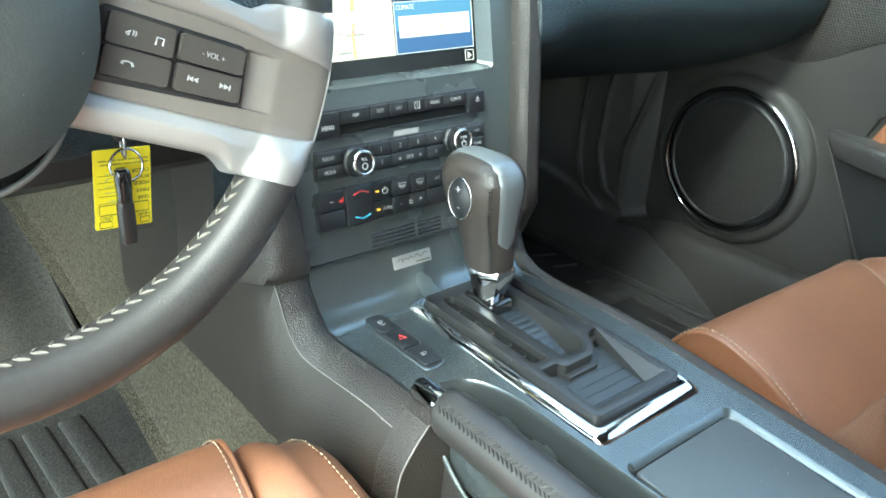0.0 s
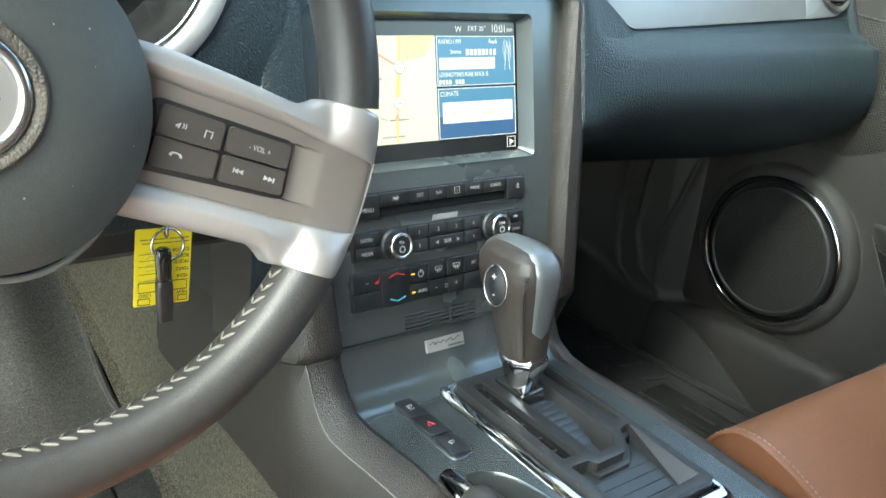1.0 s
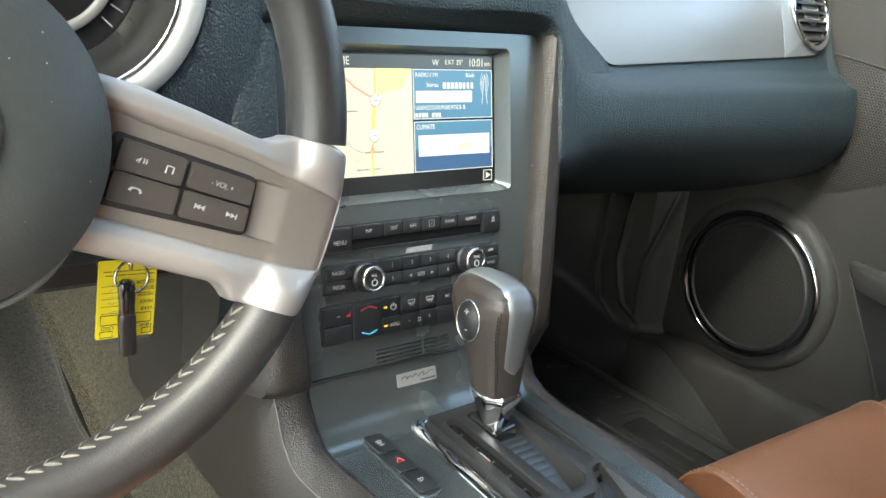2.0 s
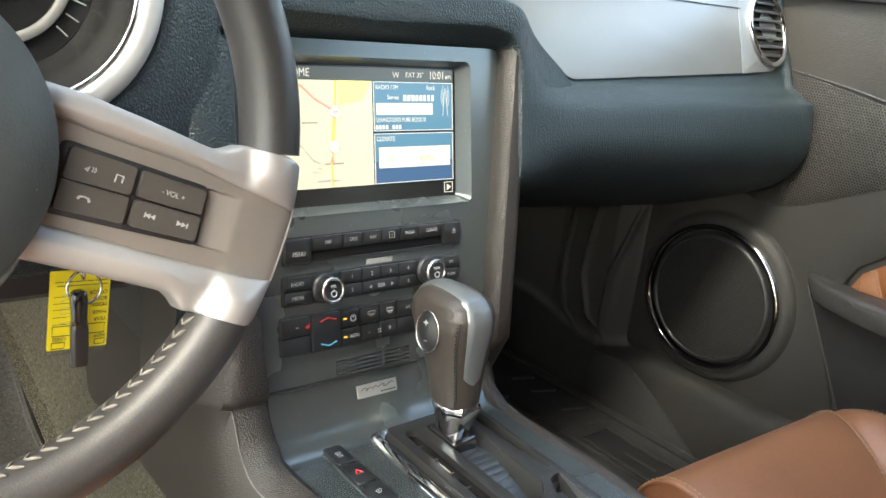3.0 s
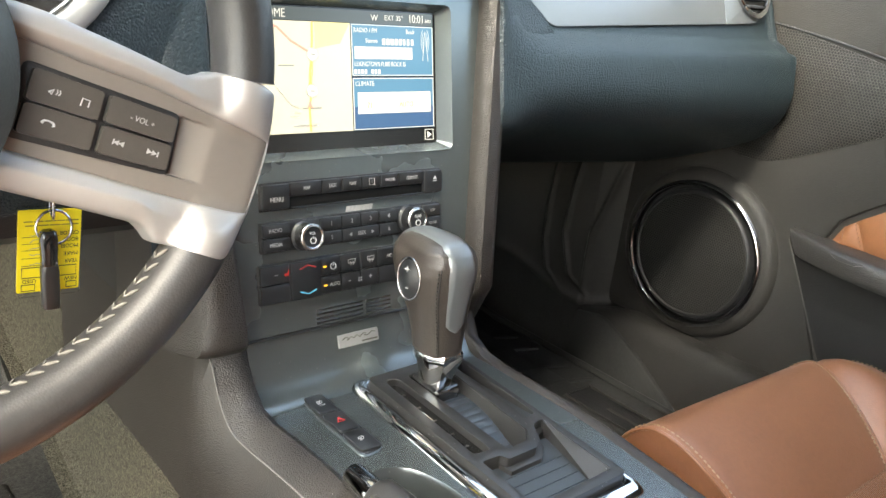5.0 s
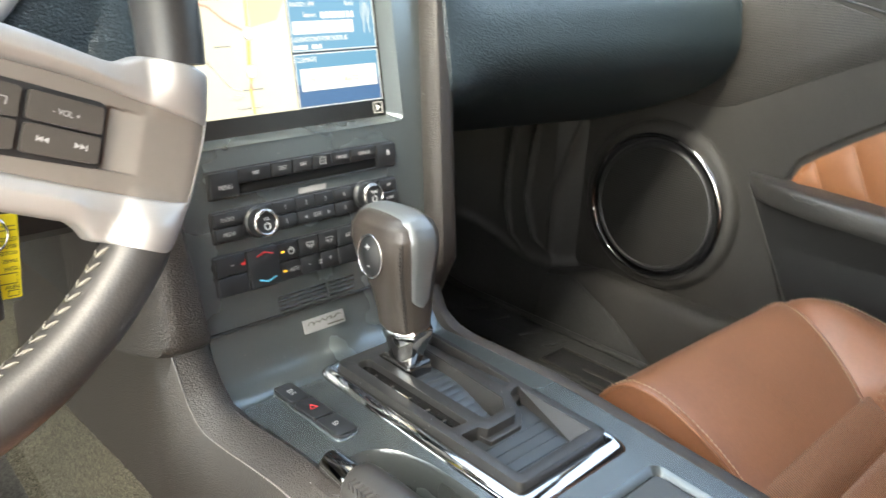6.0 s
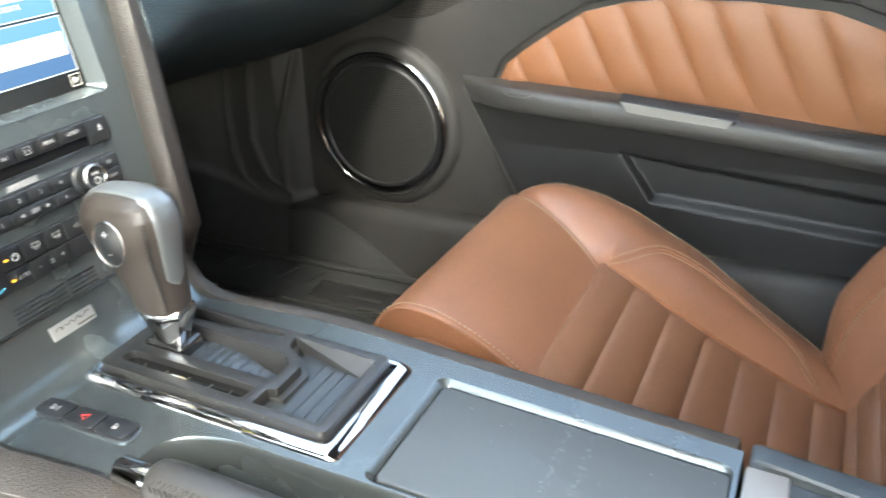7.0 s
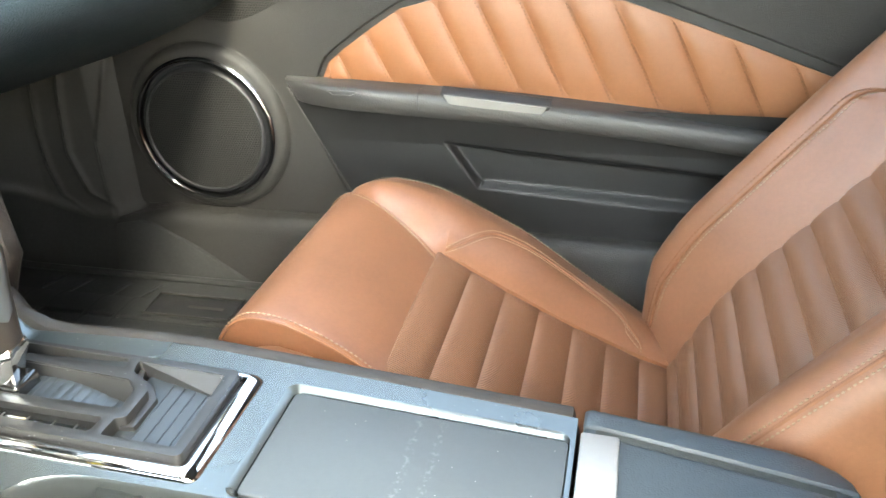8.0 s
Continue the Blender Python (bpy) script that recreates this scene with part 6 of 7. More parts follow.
rows = [[Vector((x, y, z)) for x in (-0.148, -0.160, -0.172, -0.180)] for y, z in ((0.02, 0.62), (-0.004, 0.60), (-0.008, 0.56), (-0.002, 0.52), (0.015, 0.495), (0.035, 0.488))]
part("knee_corner", skin(rows), M_DASH, dash)
part("stack_side_trim", prism(rounded([(0.020, 0.466), (0.34, 0.466), (0.34, 0.66), (0.020, 0.66)], 0.004, 3), 0, 0.007, 0.0015, f=lambda y, z, w: Vector((-0.144 - w - 0.02 * max(0, z - 0.466), y, z))), M_SILL, dash, "smooth black trim beside the stack")
cluster = thing("instrument_cluster", "round instrument dial with a thick silver bezel", "instrument cluster", (-0.285, 0.03, 0.70))


def dial_at(u, v, w):
    return Vector((-0.283 + u, 0.004 - w + 0.18 * v, 0.787 + v))


rows = []
for a in np.linspace(-165, 85, 84):
    c, s = math.cos(radians(a)), math.sin(radians(a))
    rmax = min(0.190, 0.1345 / c) if c > 0.01 else 0.190
    row = []
    for t in (0, 0.06, 0.16, 0.3, 0.45, 0.6, 0.8, 0.97, 1.0):
        r = 0.0925 + (rmax - 0.0925) * t
        w = float(np.interp(r, [0.0925, 0.096, 0.104, 0.116, 0.130, 0.150, 0.190], [-0.006, -0.003, -0.0015, -0.003, -0.007, -0.013, -0.022])) - (0.002 if t > 0.99 else 0)
        row.append(dial_at(r * c, r * s, w))
    rows.append(row + [row[-1] + Vector((0.0008, 0.006, 0)), row[-1] + Vector((0.001, 0.04, 0))])
part("binnacle_face", skin(rows), M_DASH, cluster, "grained pad round the dial")
part("bezel", ring(0, 0, 0.0865, 0.0, dial_at, 0.0085, 72, 0.8), M_LATCH, cluster, "satin silver bezel")
part("bezel_lip", ring(0, 0, 0.0775, 0.001, dial_at, 0.0022, 72), M_CHROME, cluster)
part("dial_tube", skin([[dial_at(r * math.cos(2 * math.pi * j / 60), r * math.sin(2 * math.pi * j / 60), w) for j in range(60)] for r, w in ((0.0765, 0.0), (0.070, -0.03), (0.066, -0.045))], around=True), M_SCREEN_DARK, cluster)
part("dial_face", dome(0, 0, 0.066, 0.066, 0.001, dial_at, 48, 4, -0.046, skirt=0.001), M_SCREEN_DARK, cluster, "black dial face")
part("dial_ring", ring(0, 0, 0.048, -0.043, dial_at, 0.0035, 60, 0.6), M_CUP, cluster)
part("gauge_arc", tube([dial_at(0.024 * math.cos(radians(a)), 0.024 * math.sin(radians(a)), -0.0440) for a in range(-75, 40, 8)], 0.0016, 6, flat=0.3), M_WHITE, cluster, "white gauge scale")
for k in range(25):
    a = radians(-130 + 11 * k)
    part("tick", tube([dial_at(r * math.sin(a), r * math.cos(a), -0.0445) for r in (0.054, 0.063)], 0.0005, 5), M_GREYPRINT, cluster)
part("needle", tube([dial_at(0.004, -0.004, -0.041), dial_at(0.026, -0.017, -0.041)], [0.0022, 0.0012], 8), M_RED, cluster)
part("cluster_backing", box(-0.42, -0.19, 0.060, 0.10, 0.66, 0.84, 0.004), M_DARK, cluster)


# ---- passenger door ----
door = thing("passenger_door", "closed charcoal door trim with a saddle leather insert", "car door", (0.72, -0.3, 0.20))


def door_at(y, z, w=0.0):
    return Vector((0.700 - w, y, z))


part("shell", prism([(0.33, 0.17), (-1.0, 0.17), (-1.0, 0.862), (0.16, 0.862), (0.33, 0.80)], -0.06, -0.002, f=door_at), M_PLASTIC, door)
# upper trim above the leather, with its sill
UP = [(0.33, 0.268), (-0.150, 0.268), (-0.058, 0.470), (-0.100, 0.486), (-0.112, 0.514), (-0.138, 0.535), (-0.181, 0.565), (-0.224, 0.592), (-0.290, 0.609), (-0.42, 0.616), (-0.54, 0.608), (-0.68, 0.560), (-0.82, 0.510), (-1.0, 0.45), (-1.0, 0.862), (0.16, 0.862), (0.33, 0.80)]
part("upper_trim", prism(UP[::-1], -0.004, 0.0035, 0.0035, 3, f=door_at), M_PLASTIC, door, "charcoal grained upper trim")
TOPC = [(-0.108, 0.486), (-0.118, 0.508), (-0.140, 0.526), (-0.182, 0.556), (-0.224, 0.583), (-0.279, 0.598), (-0.340, 0.604), (-0.43, 0.605), (-0.52, 0.598), (-0.60, 0.572), (-0.68, 0.545), (-0.80, 0.502), (-0.95, 0.45)]
BOTC = [(-0.108, 0.482), (-0.152, 0.482), (-0.27, 0.480), (-0.39, 0.474), (-0.52, 0.464), (-0.64, 0.453), (-0.80, 0.432), (-0.95, 0.41)]


def on_curve(c, y):
    return float(np.interp(-y, [-p[0] for p in c], [p[1] for p in c]))


def slanted(bq, t):
    """The place a share t of the way up the diagonal that starts at bq on the lower edge."""
    z0 = on_curve(BOTC, min(bq, -0.108))
    y, z = bq, z0
    for k in range(40):
        zt = on_curve(TOPC, min(y, -0.108))
        z = z0 + (zt - z0)
        y = bq + 0.5 * (z - z0)
        y = min(y, -0.108 + 0.0)
    return Vector((bq + (y - bq) * t, z0 + (z - z0) * t, 0))


insert = part("insert_backing", prism([(p[0], p[1]) for p in TOPC] + [(p[0], p[1]) for p in BOTC[::-1]], -0.003, 0.001, f=door_at), M_DOOR_SADDLE, door, "saddle brown fluted leather insert")
edges = [-0.108, -0.152, -0.211, -0.272, -0.331, -0.391, -0.452, -0.514, -0.577, -0.644, -0.711, -0.78, -0.85, -0.92]
for b0, b1 in zip(edges, edges[1:]):
    rows = []
    for q in (0, 0.04, 0.10, 0.2, 0.35, 0.5, 0.65, 0.8, 0.90, 0.96, 1):
        bq = b0 + (b1 - b0) * q
        lift = 0.001 + 0.0052 * (1 - abs(2 * q - 1) ** 3.5)
        row = []
        for t in np.linspace(0, 1, 9):
            p = slanted(bq, t)
            row.append(door_at(p.x, p.y, lift * min(1, 4 * t + 0.2, 4 * (1 - t) + 0.2)))
        rows.append(row)
    part("flute", skin(rows), M_DOOR_SADDLE, insert)
    ln = [door_at(*slanted(b1, t).xy, 0.0022) for t in np.linspace(0.03, 0.97, 20)]
    part("stitching", stitches(ln, 0.0055, 0.0036, 0.0008, lift=Vector((-0.0010, 0.003, 0))), M_THREAD_BRN, insert)

# armrest: a rounded ledge whose nose tapers out of the trim
rows = []
for y in [-0.056, -0.058, -0.061, -0.066, -0.075, -0.088, -0.105, -0.13, -0.16, -0.20, -0.25, -0.30, -0.36, -0.42, -0.50, -0.60, -0.70, -0.80, -0.95]:
    k = min(1, ((-0.052 - y) / 0.09)) ** 0.6
    zt = on_curve(BOTC, min(y, -0.108)) - 0.0035 + 0.005 * max(0, 1 + (y + 0.056) / 0.20)
    cut = 0.55 * max(0, 1 - (-0.054 - y) / 0.25)
    d = 0.012 + 0.034 * k
    rows.append([door_at(y - cut * (zt - z), z, w) for z, w in ((zt + 0.004, 0.0), (zt + 0.0038, d * 0.40), (zt + 0.0030, d * 0.74), (zt + 0.0018, d * 0.85), (zt - 0.0010, d * 0.925), (zt - 0.0048, d * 0.965), (zt - 0.0110, d * 0.99), (zt - 0.0185, d), (zt - 0.0250, d * 0.985), (zt - 0.0277, d * 0.95), (zt - 0.0287, d * 0.86), (zt - 0.0300, d * 0.84), (zt - 0.0315, d * 0.60), (zt - 0.033, 0.010), (zt - 0.05, 0.002))])
arm = part("armrest", skin(rows), M_ARM, door, "charcoal satin armrest")
part("armrest_joint", tube([door_at(-0.2550 - 0.15 * max(0, 0.470 - z), z, w) for z, w in ((0.4828, 0.020), (0.4815, 0.0345), (0.4795, 0.0405), (0.4755, 0.0446), (0.4690, 0.0463), (0.4600, 0.0460), (0.4540, 0.0446))], 0.0009, 6), M_DARK, arm)
# pull handle: a slot in the ledge with a silver liner
part("pull_cup_well", prism(rounded([(-0.286, 0.4830), (-0.436, 0.4700), (-0.424, 0.4570), (-0.297, 0.4680)], [0.003, 0.003, 0.004, 0.004], 3), 0.0290, 0.0436, 0.001, f=lambda y, z, w: door_at(y, z + 0.42 * (0.0436 - w), w)), M_DARK, arm)
part("pull_cup", prism(rounded([(-0.291, 0.4815), (-0.4295, 0.4695), (-0.4215, 0.4590), (-0.2985, 0.4692)], [0.002, 0.002, 0.004, 0.004], 3), 0.0300, 0.0450, 0.0012, f=lambda y, z, w: door_at(y, z + 0.42 * (0.0436 - w), w)), M_CUP, arm, "silver pull-handle insert")
part("switch_outline", tube([door_at(y, z, 0.045) for y, z in ((-0.128, 0.4805), (-0.172, 0.4795), (-0.160, 0.4745), (-0.136, 0.4752), (-0.128, 0.4805))], 0.0005, 5), M_BUTTON_GREY, arm, "small switch outline")

# lower panel below the armrest: one moulding with a long sunken pocket
POC = [(-0.279, 0.410), (-0.333, 0.334), (-0.62, 0.319), (-1.02, 0.300), (-1.02, 0.350), (-0.62, 0.380)]


def inside(y, z, poly):
    """How deep a place lies within a convex outline, and which side is nearest."""
    best, side = 1.0, 0
    for k, (a, c) in enumerate(zip(poly, poly[1:] + poly[:1])):
        ey, ez = c[0] - a[0], c[1] - a[1]
        d = (ey * (z - a[1]) - ez * (y - a[0])) / math.hypot(ey, ez)
        d = -d
        if d < best:
            best, side = d, k
    return best, side


def panel_w(y, z):
    """The moulding's height: a long bevel along the pocket's lower edge, steeper ones at its other sides, and a step near the foot."""
    w = 0.017 + 0.010 * min(1, max(0, (z - 0.40) / 0.06)) * min(1, max(0, (-0.06 - y) / 0.15))
    d, side = inside(y, z, POC)
    run = 0.015 if side in (1, 2) else 0.009
    k = min(1, max(0, d / run))
    w -= 0.0125 * k * k * (3 - 2 * k)
    k = min(1, max(0, (z - 0.266) / 0.004))
    w -= 0.007 * (1 - k)
    return w


rows = []
for z in [0.236, 0.245, 0.255, 0.262, 0.264, 0.266, 0.268, 0.270, 0.273, 0.28, 0.29] + list(np.linspace(0.296, 0.416, 61)) + [0.425, 0.435, 0.445, 0.455, 0.464]:
    yl = -0.057 - (0.470 - z) * 0.540
    ys = [yl + 0.001, yl, yl - 0.0015, yl - 0.004, yl - 0.008] + list(np.linspace(yl - 0.014, -0.262, 12)) + list(np.linspace(-0.266, -0.36, 40)) + list(np.linspace(-0.38, -1.0, 20))
    edge = [0.0, 0.006, 0.012, 0.0160, 0.0170]
    rows.append([door_at(y, z, edge[k] if k < 5 else panel_w(y, z)) for k, y in enumerate(ys)])
# the darker plastic carries the armrest's shade in its colour
part("lower_panel", skin(rows), M_DOORLOW, door, "dark grained lower door panel with a sunken pocket")
part("panel_seam", tube([door_at(-0.053, 0.470, 0.0045), door_at(-0.100, 0.385, 0.0055), door_at(-0.145, 0.300, 0.0055), door_at(-0.175, 0.245, 0.0045)], 0.0012, 8), M_BUTTON_GREY, door)

# speaker
SPK = (0.0800, 0.4030)


def turned(profile, n=80):
    """A round moulding on the door, turned from a profile of radius and depth."""
    return skin([[door_at(SPK[0] + r * math.cos(2 * math.pi * j / n), SPK[1] + r * math.sin(2 * math.pi * j / n), w) for j in range(n)] for r, w in profile], around=True)


speaker = part("speaker_pod", turned(((0.1345, -0.002), (0.1335, 0.0030), (0.1315, 0.0042), (0.1300, 0.0042), (0.1290, 0.0060), (0.1265, 0.0105), (0.1220, 0.0140), (0.1165, 0.0160), (0.1115, 0.0160), (0.108, 0.010))), M_PLASTIC, door, "round speaker pod")
part("speaker_ring", turned(((0.1120, 0.013), (0.1122, 0.0185), (0.1108, 0.0215), (0.1085, 0.0232), (0.1060, 0.0232), (0.1038, 0.0212), (0.1030, 0.0180), (0.1030, 0.010))), M_BLACKCHROME, speaker, "black-chrome speaker ring")
part("speaker_surround", turned(((0.1035, 0.0110), (0.1000, 0.0105), (0.0988, 0.0120), (0.0984, 0.0180), (0.0972, 0.0215), (0.0950, 0.0236), (0.0925, 0.0240), (0.0908, 0.0225), (0.0905, 0.016))), M_DARK, speaker)


def grille_material(name, scale, col, rough):
    m = material(name, col, rough, mottle=0.1)
    nt = m.node_tree
    n, ln = nt.nodes, nt.links.new
    tc = n.new("ShaderNodeTexCoord")
    sp = n.new("ShaderNodeSeparateXYZ")
    ln(tc.outputs["Object"], sp.inputs[0])
    cb = n.new("ShaderNodeCombineXYZ")
    ln(sp.outputs["Y"], cb.inputs["X"])
    ln(sp.outputs["Z"], cb.inputs["Y"])
    far = []
    for shift in (0.0, 0.5):
        at = n.new("ShaderNodeVectorMath")
        at.operation = "MULTIPLY_ADD"
        ln(cb.outputs[0], at.inputs[0])
        at.inputs[1].default_value, at.inputs[2].default_value = (scale, scale, 0), (shift, shift * 3 ** 0.5, 0)
        cell = n.new("ShaderNodeVectorMath")
        cell.operation = "WRAP"
        ln(at.outputs[0], cell.inputs[0])
        cell.inputs[1].default_value, cell.inputs[2].default_value = (0.5, 3 ** 0.5 / 2, 1), (-0.5, -3 ** 0.5 / 2, -1)
        size = n.new("ShaderNodeVectorMath")
        size.operation = "LENGTH"
        ln(cell.outputs[0], size.inputs[0])
        far.append(size.outputs["Value"])
    near = n.new("ShaderNodeMath")
    near.operation = "MINIMUM"
    ln(far[0], near.inputs[0])
    ln(far[1], near.inputs[1])
    mr = n.new("ShaderNodeMapRange")
    mr.inputs["From Min"].default_value, mr.inputs["From Max"].default_value = 0.32, 0.42
    ln(near.outputs[0], mr.inputs["Value"])
    bp = n.new("ShaderNodeBump")
    bp.inputs["Strength"].default_value, bp.inputs["Distance"].default_value = 1.0, 0.0012
    ln(mr.outputs[0], bp.inputs["Height"])
    b = n["Principled BSDF"]
    ln(bp.outputs[0], b.inputs["Normal"])
    mx = n.new("ShaderNodeMix")
    mx.data_type = "RGBA"
    ln(mr.outputs[0], mx.inputs["Factor"])
    mx.inputs["A"].default_value = (0.004, 0.004, 0.004, 1)
    mx.inputs["B"].default_value = (*col, 1)
    ln(mx.outputs["Result"], b.inputs["Base Color"])
    return m


M_GRILLE = grille_material("speaker_mesh", 250, (0.036, 0.0345, 0.032), 0.42)
M_MESH = grille_material("door_mesh", 250, (0.047, 0.043, 0.038), 0.5)
part("grille", dome(SPK[0], SPK[1], 0.0910, 0.0910, 0.004, door_at, 56, 20, 0.0215, 2, skirt=0.002), M_GRILLE, speaker, "black perforated speaker grille")
# tweeter mesh at the front of the door
part("tweeter_mesh", prism([(v.x, v.y) for v in spline([(0.09, 0.742, 0), (-0.05, 0.729, 0), (-0.18, 0.700, 0), (-0.235, 0.684, 0), (-0.20, 0.664, 0), (-0.13, 0.629, 0), (-0.06, 0.594, 0), (-0.01, 0.570, 0), (0.03, 0.562, 0), (0.07, 0.57, 0), (0.10, 0.62, 0)], 4, True)], -0.004, 0.0050, 0.001, 2, f=door_at), M_MESH, door, "perforated mesh panel")
part("mesh_seam", tube(spline([door_at(0.05, 0.747, 0.0045), door_at(-0.05, 0.734, 0.0045), door_at(-0.16, 0.713, 0.0045), door_at(-0.30, 0.682, 0.0045)], 6), 0.0016, 6), M_DARK, door)

part("window_seal", prism(rect(-1.0, 0.16, 0.842, 0.870), -0.01, 0.018, 0.004, 2, f=door_at), M_DARK, door, "black window seal")

# kick panel, sill trim and wheel-arch folds in the passenger footwell
M_KICK = material("kick_panel_plastic", (0.033, 0.0315, 0.029), 0.45, grain=0.2, size=520, mottle=0.2, spec=0.35)
FOLDS = [[(0.335, 0.52), (0.345, 0.40), (0.343, 0.34), (0.331, 0.292), (0.289, 0.259)], [(0.290, 0.52), (0.300, 0.45), (0.306, 0.364), (0.286, 0.295), (0.249, 0.270)], [(0.225, 0.52), (0.240, 0.45), (0.258, 0.378), (0.258, 0.286), (0.250, 0.262)]]


def kick_x(y, z):
    """The kick panel's surface: soft folds that run together into a ridge, and the recessed foot of the wall below it."""
    x = float(np.interp(y, [0.15, 0.205, 0.215, 0.225, 0.24, 0.26, 0.30, 0.36, 0.42, 0.50, 0.62], [0.702, 0.702, 0.700, 0.694, 0.682, 0.670, 0.662, 0.655, 0.635, 0.62, 0.60]))
    for c in FOLDS:
        yc = float(np.interp(z, [p[1] for p in c[::-1]], [p[0] for p in c[::-1]]))
        h = 0.0055 * min(1, max(0, (z - 0.250) / 0.08)) * min(1, max(0, (0.55 - z) / 0.08))
        x -= h * math.exp(-((y - yc) / 0.0042) ** 2)
    x -= 0.004 * math.exp(-((z - ridge_z(y)) / 0.011) ** 2)
    return x


def ridge_z(y):
    return float(np.interp(y, [0.12, 0.157, 0.20, 0.247, 0.289, 0.335, 0.40, 0.62], [0.276, 0.278, 0.268, 0.256, 0.258, 0.272, 0.30, 0.34]))


kick_y = list(np.linspace(0.208, 0.38, 84)) + [0.40, 0.43, 0.50, 0.62]
tagged(part("trim_kick_panel", skin([[Vector((kick_x(y, z), y, z)) for z in ridge_z(y) - 0.006 + (0.67 - ridge_z(y)) * np.linspace(0, 1, 110) ** 1.15] for y in kick_y]), M_KICK), "dark moulded kick panel with soft folds above a ridge", "kick panel", kind="structure")
tagged(part("trim_footwell_side", skin([[Vector((x, y, z)) for x, z in ((kick_x(y, ridge_z(y)) + 0.004, ridge_z(y) - 0.003), (kick_x(y, ridge_z(y)) + 0.008, ridge_z(y) - 0.012), (kick_x(y, ridge_z(y)) + 0.004, 0.20), (kick_x(y, ridge_z(y)) - 0.012, 0.163))] for y in kick_y]), M_MATBLK), "black carpeted side of the footwell", "footwell side", kind="structure")
rows = []
for y in list(np.linspace(0.25, 0.10, 10)) + list(np.linspace(0.07, -1.0, 20)):
    dz = ridge_z(y) - 0.276 if y > 0.11 else 0.0
    rows.append([Vector((x - 0.03 * max(0, y - 0.18), y, z + dz)) for x, z in ((0.70, 0.272), (0.674, 0.273), (0.666, 0.2705), (0.659, 0.263), (0.655, 0.250), (0.642, 0.19), (0.638, 0.165))])
tagged(part("trim_sill", skin(rows), M_SILL), "dark plastic sill trim along the door", "sill trim", kind="structure")
# carpet that climbs the sill towards the toe board
wedge = [(0.24, 0.16), (0.24, 0.252), (0.200, 0.260), (0.180, 0.2585), (0.103, 0.224), (0.016, 0.172), (-0.02, 0.16)]
tagged(part("trim_sill_carpet", prism(wedge, 0, 0.007, 0.002, f=lambda y, z, w: Vector((0.637 + 0.155 * (z - 0.165) - w, y, z))), M_MATBLK), "black carpet edge climbing the sill", "carpet edge", kind="structure")


